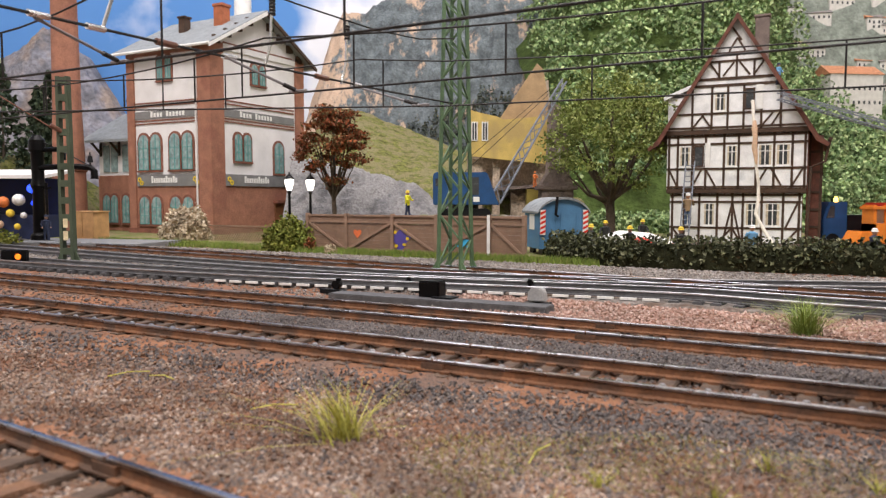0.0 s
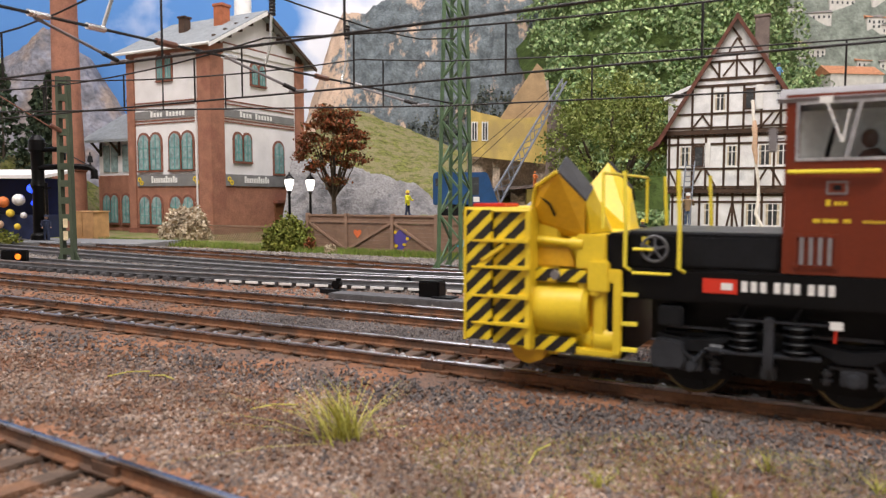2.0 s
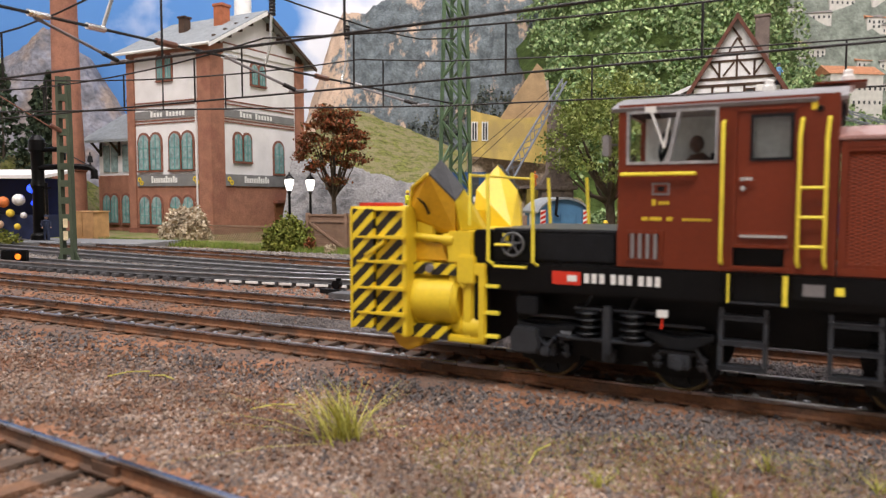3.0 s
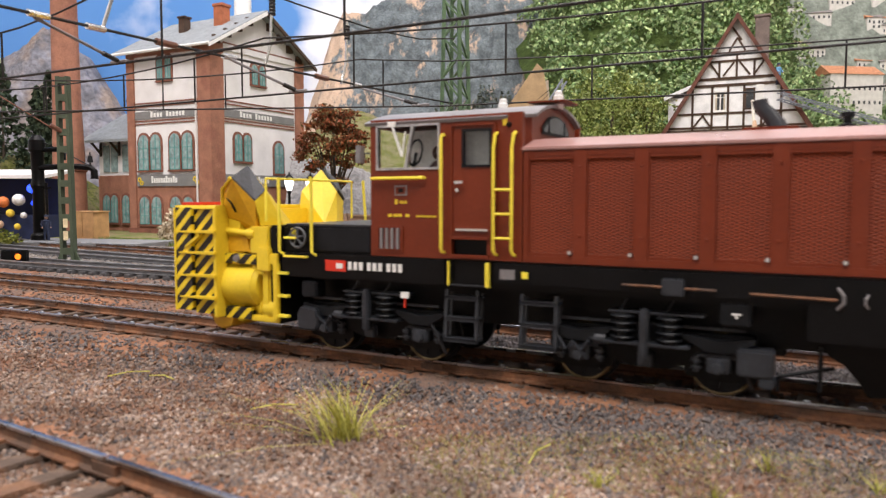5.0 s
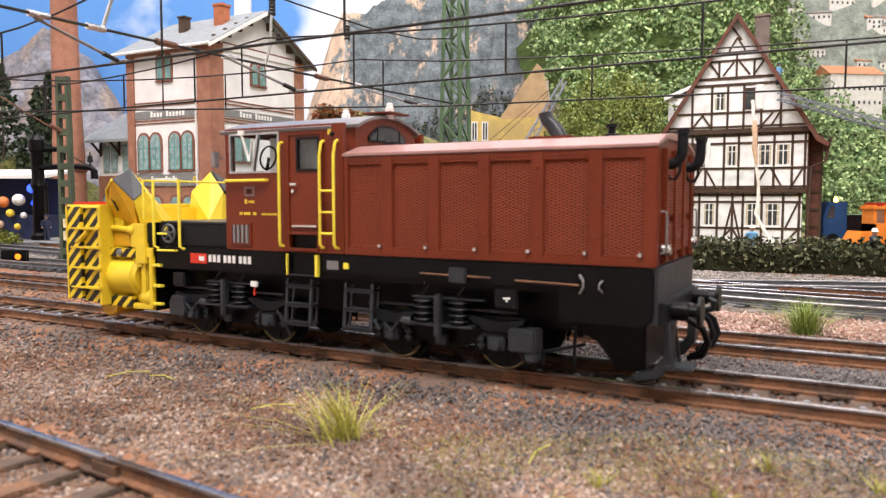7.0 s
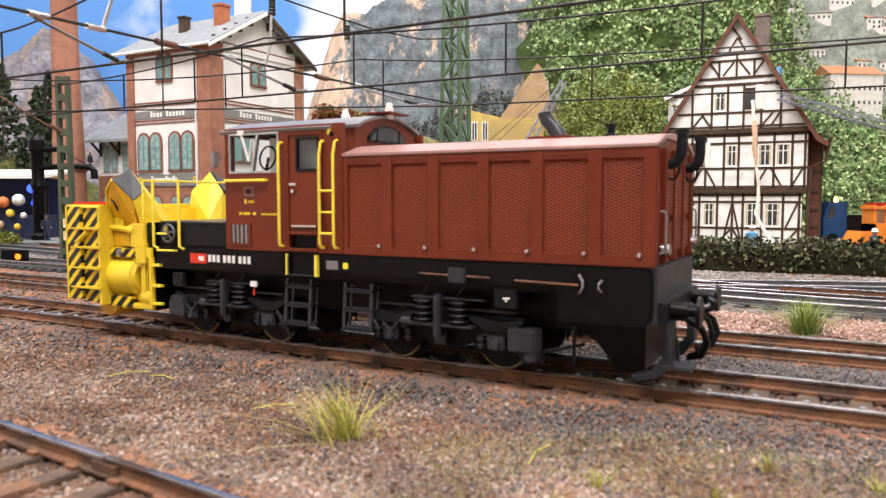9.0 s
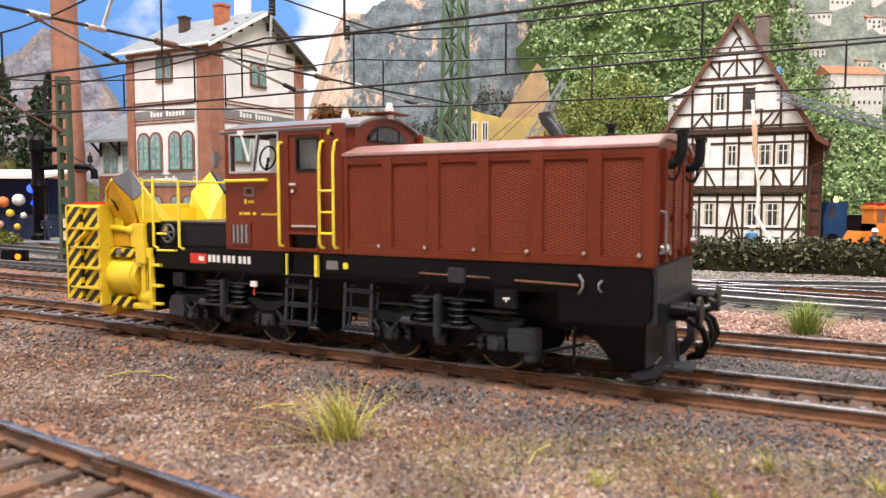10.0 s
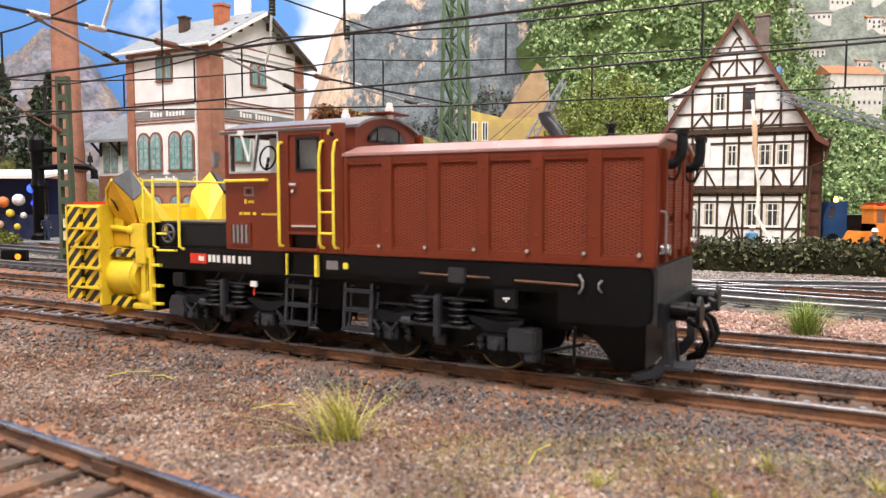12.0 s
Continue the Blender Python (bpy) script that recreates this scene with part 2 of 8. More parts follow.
OCTA_V = np.array([(1, 0, 0), (-1, 0, 0), (0, 1, 0), (0, -1, 0), (0, 0, 1), (0, 0, -1)], float)
OCTA_F = np.array([(0, 2, 4), (2, 1, 4), (1, 3, 4), (3, 0, 4), (2, 0, 5), (1, 2, 5), (3, 1, 5), (0, 3, 5)])
_c = (1 + 5 ** 0.5) / 2
ICO_V = np.array([(-1, _c, 0), (1, _c, 0), (-1, -_c, 0), (1, -_c, 0), (0, -1, _c), (0, 1, _c), (0, -1, -_c), (0, 1, -_c), (_c, 0, -1), (_c, 0, 1), (-_c, 0, -1), (-_c, 0, 1)], float) / 1.9
ICO_F = np.array([(0, 11, 5), (0, 5, 1), (0, 1, 7), (0, 7, 10), (0, 10, 11), (1, 5, 9), (5, 11, 4), (11, 10, 2), (10, 7, 6), (7, 1, 8),
                  (3, 9, 4), (3, 4, 2), (3, 2, 6), (3, 6, 8), (3, 8, 9), (4, 9, 5), (2, 4, 11), (6, 2, 10), (8, 6, 7), (9, 8, 1)])


def spin(n, rng):
    """n random turns as matrices."""
    q = rng.normal(size=(n, 4))
    q /= np.linalg.norm(q, axis=1)[:, None]
    w, x, y, z = q.T
    return np.stack([1 - 2 * (y * y + z * z), 2 * (x * y - z * w), 2 * (x * z + y * w), 2 * (x * y + z * w), 1 - 2 * (x * x + z * z),
                     2 * (y * z - x * w), 2 * (x * z - y * w), 2 * (y * z + x * w), 1 - 2 * (x * x + y * y)], -1).reshape(n, 3, 3)


def strewn(name, places, sizes, mat, rng, fine=False, flat=1.0):
    """Loose stones: one rough solid at each place, joined."""
    bv, bf = (ICO_V, ICO_F) if fine else (OCTA_V, OCTA_F)
    n = len(places)
    vs = bv[None] * rng.uniform(0.62, 1.25, (n, len(bv), 1)) * np.array(sizes)[:, None, None] * 0.5
    vs = np.einsum("nij,nkj->nki", spin(n, rng), vs)
    vs[:, :, 2] *= flat
    vs += np.asarray(places)[:, None, :]
    fs = bf[None] + (np.arange(n) * len(bv))[:, None, None]
    return big_mesh(name, vs.reshape(-1, 3), fs.reshape(-1, 3), mat)


def leaves(name, places, sizes, mat, rng, parent=None, ratio=0.7):
    """Small bent leaves or leafy flakes at the places, joined."""
    n = len(places)
    base = np.array([(-0.5, 0, 0), (0, -0.5 * ratio, 0.1), (0.5, 0, 0), (0, 0.5 * ratio, 0.1)])
    vs = base[None] * np.array(sizes)[:, None, None]
    vs = np.einsum("nij,nkj->nki", spin(n, rng), vs) + np.asarray(places)[:, None, :]
    fs = np.array([(0, 1, 2, 3)])[None] + (np.arange(n) * 4)[:, None, None]
    ob = big_mesh(name, vs.reshape(-1, 3), fs.reshape(-1, 4), mat)
    ob.parent = parent
    return ob


def nz(x, y, s, k=0.0):
    return noise.noise((x / s, y / s, k))


# ---- ground ----
SLOPE = -math.tan(radians(ALONG))


def main_line(x, off=0.0):
    """Depth of a line beside the main track's middle, off mm further away."""
    return 158.6 + SLOPE * x + off / math.cos(radians(ALONG))


FRONT = [(-140, 146.5), (-60, 93), (0, 54), (30, 34)]          # the front track's middle


def from_tracks(x, y):
    """Distance from the nearest of the main, second and front tracks, measured across."""
    off = (y - main_line(x)) * math.cos(radians(ALONG))
    front = abs(y - float(np.interp(x, [p[0] for p in FRONT], [p[1] for p in FRONT]))) * 0.84
    return min(abs(off), abs(off - 46.0), front)


def bed_height(x, y):
    """Height of the gravel: a hollow between the rails, a shoulder flush with the sleepers, then the lower yard."""
    d = from_tracks(x, y)
    if d < 9.9:
        z = -3.55
    elif d < 17:
        z = -2.75
    else:
        z = -2.75 - 1.35 * min(1.0, (d - 17) / 8)
    return z + (0.45 * nz(x, y, 22, 1) if d > 20 else 0.0) + 0.22 * nz(x, y, 6, 2)


def ground_height(x, y):
    """The board under the gravel; it stays below the track beds."""
    return (-4.6 if from_tracks(x, y) < 24 else -4.25) + (0.4 * nz(x, y, 22, 1) + 0.2 * nz(x, y, 6, 2))


SOIL = material("rusty_track_soil", (0.21, 0.105, 0.065), 0.95, var=0.3, size=16, bump=0.5, grain=0.8, other=(0.16, 0.115, 0.095), mix=0.6, spec=0.1)
rng = np.random.default_rng(4)
tagged(terrain("ground", -900, 900, 24, 1500, 300, 330, ground_height, SOIL),
       "brown gravel and soil of the railway layout", "ground", kind="structure")

BEDSOIL = material("rust_dusted_bed", (0.23, 0.115, 0.068), 0.95, var=0.28, size=7, bump=0.6, grain=0.6, other=(0.15, 0.10, 0.078), mix=0.6, spec=0.1)


def track_bed(name, line, x0, x1, slant):
    """Shoulders and floor of one track bed as one sheet, cross-cut in fine steps. line: depth of the track's middle at x."""
    lat = [-25, -21, -18, -16, -14, -12, -10.6, -10.1, -9.7, -6, -2, 2, 6, 9.7, 10.1, 10.6, 12, 14, 16, 18, 21, 25]
    xs = np.arange(x0, x1, 1.6)
    vs = []
    for x in xs:
        for k in lat:
            px_, py_ = x, line(x) + k / slant
            h = -3.7 if abs(k) < 9.9 else (-2.75 if abs(k) < 17 else -2.75 - 1.9 * (abs(k) - 17) / 8)
            vs.append((px_, py_, h + 0.3 * nz(px_, py_, 5, 2) + 0.25 * nz(px_, py_, 1.9, 7)))
    n = len(lat)
    i = np.arange(len(xs) * n).reshape(len(xs), n)
    fs = np.stack([i[:-1, :-1], i[1:, :-1], i[1:, 1:], i[:-1, 1:]], -1).reshape(-1, 4)
    return tagged(big_mesh(name, vs, fs, BEDSOIL, True), "rust-dusted earth bed under the track", "track bed", kind="structure")


track_bed("track_bed_1", lambda x: main_line(x), -330, 130, 0.879)
track_bed("track_bed_2", lambda x: main_line(x, 46), -380, 190, 0.879)
track_bed("track_bed_3", lambda x: float(np.interp(x, [p[0] for p in FRONT], [p[1] for p in FRONT])), -130, 30, 0.84)
YARD = material("grey_yard_ballast", (0.17, 0.15, 0.135), 0.95, var=0.4, size=5, bump=0.8, grain=1.2, other=(0.12, 0.085, 0.065), mix=0.5, spec=0.1)


def yard_sheet(x0, x1, near, far):
    """Ballast between the second track and the fence, in rows that follow the main line."""
    xs, offs = np.arange(x0, x1, 4.0), np.arange(near, far, 4.0)
    vs = [(x, main_line(x, o), -3.3 + .35 * nz(x, main_line(x, o), 7, 2) - (1.2 if o - near < 3 or far - o < 6 else 0)) for x in xs for o in offs]
    i = np.arange(len(xs) * len(offs)).reshape(len(xs), len(offs))
    fs = np.stack([i[:-1, :-1], i[1:, :-1], i[1:, 1:], i[:-1, 1:]], -1).reshape(-1, 4)
    return tagged(big_mesh("yard_bed", vs, fs, YARD, True), "grey ballast bed of the yard tracks", "track bed", kind="structure")


yard_sheet(-460, 330, 114, 246)
STONE_TAN = pieces_material("tan_gravel", [(0.26, 0.18, 0.135), (0.15, 0.11, 0.09), (0.31, 0.24, 0.19), (0.21, 0.12, 0.072), (0.12, 0.11, 0.115), (0.25, 0.145, 0.09), (0.40, 0.33, 0.28), (0.17, 0.10, 0.07), (0.22, 0.13, 0.085)], 0.9, 0.3)
STONE_DARK = pieces_material("dark_ballast", [(0.095, 0.085, 0.086), (0.15, 0.135, 0.132), (0.065, 0.06, 0.062), (0.18, 0.155, 0.145), (0.115, 0.10, 0.10)], 0.85, 0.25)
STONE_RUST = pieces_material("rust_stained_ballast", [(0.19, 0.09, 0.05), (0.12, 0.08, 0.06), (0.24, 0.13, 0.08), (0.10, 0.085, 0.08), (0.17, 0.11, 0.08)], 0.9, 0.3)
STONE_PINK = pieces_material("pale_pink_gravel", [(0.42, 0.27, 0.22), (0.30, 0.17, 0.13), (0.52, 0.40, 0.35), (0.24, 0.14, 0.10), (0.38, 0.26, 0.22)], 0.9, 0.25)

STONE_GREY = pieces_material("pale_grey_ballast", [(0.27, 0.245, 0.225), (0.19, 0.175, 0.165), (0.34, 0.31, 0.285), (0.22, 0.18, 0.15), (0.15, 0.14, 0.135)], 0.9, 0.25)

bins = {"tan": [], "dark": [], "rust": [], "pink": [], "grey": []}
want = 105000
while sum(len(b) for b in bins.values()) < want:
    y = 58.0 / (1 - rng.uniform(0, 0.84))
    x = rng.uniform(-0.68, 0.68) * y
    off = (y - main_line(x)) * math.cos(radians(ALONG))
    patch = nz(x, y, 26, 5) + 0.5 * nz(x, y, 9, 6)
    z = bed_height(x, y) + rng.uniform(-0.25, 0.2)
    size = rng.uniform(0.5, 1.2) * (1.0 if y < 170 else 1.3)
    d_track = from_tracks(x, y)
    if 9.2 < d_track < 18 and rng.random() < ((0.8 if d_track < 15 else 0.45) if off < 0 else 0.3):
        continue
    if off < -14:
        dark = 0.72 * math.exp(-((off + 19 + 6 * nz(x, y, 40, 9)) / 11) ** 2) + 0.25 * max(0.0, patch)
        kind = "dark" if rng.random() < dark else ("rust" if patch < -0.1 and rng.random() < 0.75 else "tan")
    elif off < 14:
        kind = "dark" if rng.random() < 0.45 else "rust"
    elif off < 33:
        kind = "dark" if rng.random() < (0.85 if x > -60 else 0.3) else "rust"
    elif off < 60:
        kind = "rust" if rng.random() < 0.7 else "dark"
    elif x > 5 and off < 116:
        kind = "pink"
    else:
        kind = "grey" if rng.random() < 0.7 else "dark"
    if off > 60 and y > 300 and rng.random() < 0.3:
        continue
    bins[kind].append((x, y, z, size))
for _ in range(15000):
    o, x = rng.uniform(13.5, 33), rng.uniform(-70, 130)
    y = main_line(x, o)
    if abs(x) < .68 * y:
        bins["dark"].append((x, y, bed_height(x, y) + rng.uniform(-.1, .3), rng.uniform(.7, 1.3)))
for _ in range(6000):
    o, x = rng.uniform(62, 116), rng.uniform(8, 190)
    y = main_line(x, o)
    if x < .68 * y:
        bins["pink"].append((x, y, bed_height(x, y) + rng.uniform(-.1, .4), rng.uniform(.9, 1.7)))
while len(bins["grey"]) < 42000:
    o, x = rng.uniform(114, 244), rng.uniform(-330, 250)
    y = main_line(x, o)
    if abs(x) < .66 * y and y > 300:
        bins["grey"].append((x, y, -3.1 + rng.uniform(-.3, .25), rng.uniform(.9, 1.9)))
for kind, mat, label in (("tan", STONE_TAN, "loose tan and brown gravel on the ground"), ("dark", STONE_DARK, "dark grey track ballast"),
                         ("rust", STONE_RUST, "rust-stained ballast beside the rails"), ("pink", STONE_PINK, "pale pink gravel between the tracks"), ("grey", STONE_GREY, "pale grey ballast of the rear yard")):
    a = np.array(bins[kind])
    tagged(strewn(kind + "_gravel", a[:, :3], a[:, 3], mat, rng), label, "gravel", kind="stuff")


# ---- tracks ----
def smooth_path(pts, step=4.0):
    pts = [Vector((*p, 0)) for p in pts]
    pts = [pts[0] * 2 - pts[1]] + pts + [pts[-1] * 2 - pts[-2]]
    out = []
    for a, b, c, d in zip(pts, pts[1:], pts[2:], pts[3:]):
        n = max(2, int((c - b).length / step))
        for i in range(n):
            t = i / n
            out.append(0.5 * (2 * b + (c - a) * t + (2 * a - 5 * b + 4 * c - d) * t * t + (3 * b - 3 * c + d - a) * t ** 3))
    return out + [pts[-2]]


def sweep(path, off, profile):
    """Extrudes a closed profile of (sideways, height) along the path, off mm beside it."""
    g = G()
    n, vs, fs = len(profile), [], []
    for i, p in enumerate(path):
        d = (path[min(i + 1, len(path) - 1)] - path[max(i - 1, 0)]).normalized()
        side = Vector((-d.y, d.x, 0))
        vs += [tuple(p + side * (off + a) + Vector((0, 0, z))) for a, z in profile]
    for i in range(len(path) - 1):
        fs += [(i * n + k, (i + 1) * n + k, (i + 1) * n + (k + 1) % n, i * n + (k + 1) % n) for k in range(n)]
    m = (len(path) - 1) * n
    return g.add(vs, fs + [tuple(range(n)), tuple(range(m, m + n))[::-1]])


FOOT = [(-0.95, -2.5), (0.95, -2.5), (0.95, -2.2), (0.22, -1.9), (0.22, -0.75), (-0.22, -0.75), (-0.22, -1.9), (-0.95, -2.2)]
HEAD = [(-0.22, -0.75), (0.22, -0.75), (0.48, -0.55), (0.5, -0.12), (0.36, 0.0), (-0.36, 0.0), (-0.5, -0.12), (-0.48, -0.55)]
CHAIR = G().box(-1.0, 1.0, -1.9, -0.9, -0.35, 0.35).box(-1.0, 1.0, 0.9, 1.9, -0.35, 0.35)


def track(name, label, pts, side_mat, head_mat, tie_mat, tie_step=8.2, tie_len=25.0, tie_width=3.6, white_from=None, white_to=None, joints=(), studs=False):
    path = smooth_path(pts)
    t = thing(name, label, "railway track", group="tracks of the yard", kind="structure")
    for s in (-8.75, 8.75):
        rail = part("rail", sweep(path, s, FOOT), side_mat, t, "rusty rail web and foot")
        part("railhead", sweep(path, s, HEAD), head_mat, rail, "polished steel running surface")
        for j in joints:
            k = min(range(len(path)), key=lambda i: abs(path[i].x - j))
            d = (path[k + 1] - path[k]).normalized()
            g = G().box(-2.6, 2.6, -0.75, 0.75, -2.2, -0.8).box(-0.18, 0.18, -0.56, 0.56, -0.7, 0.03)
            ob = part("rail_joint", g, side_mat, t)
            ob.matrix_basis = at(*(path[k] + Vector((-d.y, d.x, 0)) * s).to_2d(), 0, math.degrees(math.atan2(d.y, d.x)))
    tie = link("sleeper", G().box(-tie_width / 2, tie_width / 2, -tie_len / 2, tie_len / 2, -4.2, -2.55), tie_mat, bevel=0.25)
    clip = link("rail_chair", G().join(CHAIR, Matrix.Translation((0, 8.75, -2.35))).join(CHAIR, Matrix.Translation((0, -8.75, -2.35))), side_mat)
    pieces = [tie, clip]
    if studs:
        pieces.append(link("contact_stud", G().lathe(0, 0, [(0.75, -2.6), (0.75, -2.1), (0.5, -1.75), (0.15, -1.65)], 8), STEEL))
    run, k, ties = 0.0, 0, []
    for i in range(1, len(path)):
        run += (path[i] - path[i - 1]).length
        if run >= tie_step:
            run -= tie_step
            d = (path[i] - path[i - 1]).normalized()
            ties.append((path[i] - d * run, math.degrees(math.atan2(d.y, d.x))))
    for k, (p, a) in enumerate(ties):
        for src in pieces:
            ob = src if k == 0 else src.copy()
            if k:
                scene.collection.objects.link(ob)
            ob.parent = t
            ob.matrix_basis = at(p.x + rng.uniform(-0.2, 0.2), p.y, 0, a + rng.uniform(-1.2, 1.2))
        if white_from is not None and white_from < p.x < white_to:
            g = G().box(-2.9, 2.9, -tie_len / 2 - 1.2, -tie_len / 2 - 0.2, -3.0, -2.1)
            part("white_marker", g, WHITE, t, "white sleeper end").matrix_basis = at(p.x, p.y, 0, a)
    return t


def straight(off, x0, x1):
    return [(x, main_line(x, off)) for x in (x0, (x0 * 2 + x1) / 3, (x0 + x1 * 2) / 3, x1)]


track("track_1", "main track with rusty rail sides and shiny heads", straight(0, -420, 150), RUST, STEEL, SLEEPER, joints=(2.5, -130), studs=True)
track("track_2", "second track with rusty rails in brown ballast", straight(46, -520, 230), RUST, STEEL, SLEEPER, joints=(40,), studs=True)
track("track_3", "front track with dark weathered sleepers", FRONT, RUST, STEEL, SLEEPER, tie_step=9.5, joints=(-46,))
track("track_4", "yard track through a grey double slip", [(-420, 530), (-235, 405), (-92, 330), (0, 297), (83, 267), (112, 248), (137, 230), (230, 176)], TIE_GREY, SILVER, TIE_GREY, white_from=-95, white_to=84)
track("track_5", "turnout track with bare silver rails", [(-420, 590), (-323, 526), (-230, 461), (-112, 382), (-20, 330), (91, 295), (165, 285), (300, 262)], TIE_GREY, SILVER, TIE_GREY, white_from=90, white_to=300)
track("track_6", "rear track with brown rails before the fence", [(-520, 715), (-245, 524), (-57, 394), (41, 329), (100, 289), (200, 222)], RUST, STEEL, SLEEPER)

# ---- the locomotive with its snow blower ----
loco = thing("snow_blower_locomotive", "oxide-red diesel snow blower with yellow rotor on the track", "locomotive")
W = 16.5


def both(make):
    """Builds for the near side and mirrors to the far side."""
    for s in (-1, 1):
        make(s)


# underframe
g = G().box(-71, 49, -W + 0.6, W - 0.6, 16.2, 21.4)
g.box(-58, -30, -W - 0.1, W + 0.1, 16.4, 21.6).prism([(-30, 16.4), (-28.5, 17.6), (-28.5, 20.6), (-30, 21.6)], "y", -W - 0.1, W + 0.1)
part("underframe", g, BLACK, loco, "black steel underframe", bevel=0.25)
part("floor_frame", G().box(-68, 46, -9, 9, 8.5, 16.2), BLACK, loco)
for s in (-1, 1):
    y0, y1 = (-W - 0.2, -W + 1.0) if s < 0 else (W - 1.0, W + 0.2)
    part("side_skirt", G().prism([(-20, 21.4), (-20, 17.4), (32, 16.9), (32, 11.2), (47, 11.2), (48.6, 13), (48.6, 20.4), (47.8, 21.4)], "y", y0, y1), BLACK, loco, bevel=0.3)
# GREY instead of the frame's BLACK paints in the light on this end
part("end_plate", G().box(47.6, 49.2, -W + 0.4, W - 0.4, 12, 21.5), GREY, loco, "end plate, grey for the light on it", bevel=0.2)
# nose
part("nose", G().box(-71, -47, -15.2, 15.2, 21.4, 27.2), BLACK, loco, "black low front platform box", bevel=0.35)
part("nose_panel", G().box(-62, -47.6, -15.7, -15.2, 22.0, 26.9), DARK, loco, bevel=0.2)
part("tread_plate", G().box(-70.5, -47.2, -14.6, 14.6, 27.2, 27.6), GREY, loco)
g = G()
ring = [(-66.2 + 2.1 * math.cos(a), -16.2, 24.7 + 2.1 * math.sin(a)) for a in [2 * math.pi * i / 16 for i in range(17)]]
g.tube(ring, 0.27)
for k in range(5):
    a = 2 * math.pi * k / 5 + 0.3
    g.bar((-66.2, -16.2, 24.7), (-66.2 + 2 * math.cos(a), -16.2, 24.7 + 2 * math.sin(a)), 0.35)
g.cyl((-66.2, -15.2, 24.7), (-66.2, -16.5, 24.7), 0.5)
part("handwheel", g, HANDGREY, loco, "spoked brake handwheel")
# hood
HX0, HX1 = -14.2, 49.0
part("hood", G().prism([(-W + 0.7, 21.6), (W - 0.7, 21.6), (W - 0.7, 41.6), (9, 43.4), (-9, 43.4), (-W + 0.7, 41.6)], "x", HX0, HX1 - 0.4), RED, loco, "oxide-red engine hood", bevel=0.25)
roof = part("hood_roof", G().prism([(-W - 0.3, 41.5), (-W - 0.3, 42.1), (-11, 43.9), (-4, 44.6), (4, 44.6), (11, 43.9), (W + 0.3, 42.1), (W + 0.3, 41.5), (9, 43.3), (-9, 43.3)], "x", HX0 - 0.3, HX1), ROOF_PINK, loco, "pale reddish-grey hood roof", bevel=0.15)
pitch = (HX1 - HX0) / 6
for s in (-1, 1):
    yo, yi = s * (W + 0.15), s * (W - 0.7)
    lo, hi = min(yo, yi), max(yo, yi)
    for k in range(7):
        xc = HX0 + pitch * k
        a, b = (xc - 1.3, xc + 1.3) if 0 < k < 6 else ((xc, xc + 1.2) if k == 0 else (xc - 2.4, xc))
        part("hood_post", G().box(a, b, lo, hi, 21.7, 41.5), RED, loco, bevel=0.2)
    for k in range(1, 6):
        for zz in (26.5, 38.5):
            part("rivet", G().cyl((HX0 + pitch * k, s * (W + .1), zz), (HX0 + pitch * k, s * (W + .35), zz), .26, .18, 8), RED, loco)
    part("hood_sill", G().box(HX0, HX1, lo - 0.05, hi + 0.05, 21.5, 23.0), RED, loco, bevel=0.2)
    part("hood_top_rail", G().box(HX0, HX1, lo + 0.1, hi - 0.1, 40.3, 41.5), RED, loco, bevel=0.2)
    for k in range(6):
        a = HX0 + pitch * k + (1.3 if k else 1.2)
        b = HX0 + pitch * (k + 1) - (1.3 if k < 5 else 2.4)
        inner = s * (W - 0.35)
        p0, p1 = min(inner, yi), max(inner, yi)
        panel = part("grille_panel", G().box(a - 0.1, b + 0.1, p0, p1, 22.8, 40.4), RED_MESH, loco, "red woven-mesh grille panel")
        part("panel_trim", G().box(a, b, min(yo, inner) + 0.15, max(yo, inner) - 0.15, 22.9, 23.4).box(a, b, min(yo, inner) + 0.15, max(yo, inner) - 0.15, 39.9, 40.4), RED, panel)
        part("bolt", G().cyl((b - 0.3, s * (W - 0.2), 23.6), (b - 0.3, s * (W + 0.75), 23.6), 0.42, 0.34), CHROME, panel, "bright panel latch")
# hood end
for yy in (-11.5, -4, 4, 11.5):
    part("end_rib", G().box(48.4, 49.5, yy - 0.6, yy + 0.6, 22, 41.5), RED, loco, bevel=0.2)
for y0, y1, z0, z1 in ((-10.6, -4.8, 23.5, 29), (-10.6, -4.8, 30, 39), (-3.2, 3.2, 23.5, 39), (4.8, 10.6, 23.5, 29), (4.8, 10.6, 30, 39)):
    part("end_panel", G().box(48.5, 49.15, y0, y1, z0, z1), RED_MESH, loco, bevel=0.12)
for yy in (-14.2, 14.2):
    part("grab_rail", G().tube([(49, yy, 23.8), (49.8, yy, 23.9), (50.0, yy, 24.4), (50.0, yy, 30.2), (49.8, yy, 30.8), (49, yy, 30.9)], 0.2), ROOF_GREY, loco, "grey grab rail")
    part("tail_lamp", G().cyl((49, yy * 0.9, 24.4), (50.5, yy * 0.9, 24.4), 0.95, n=12), CHROME, loco, "small tail lamp")
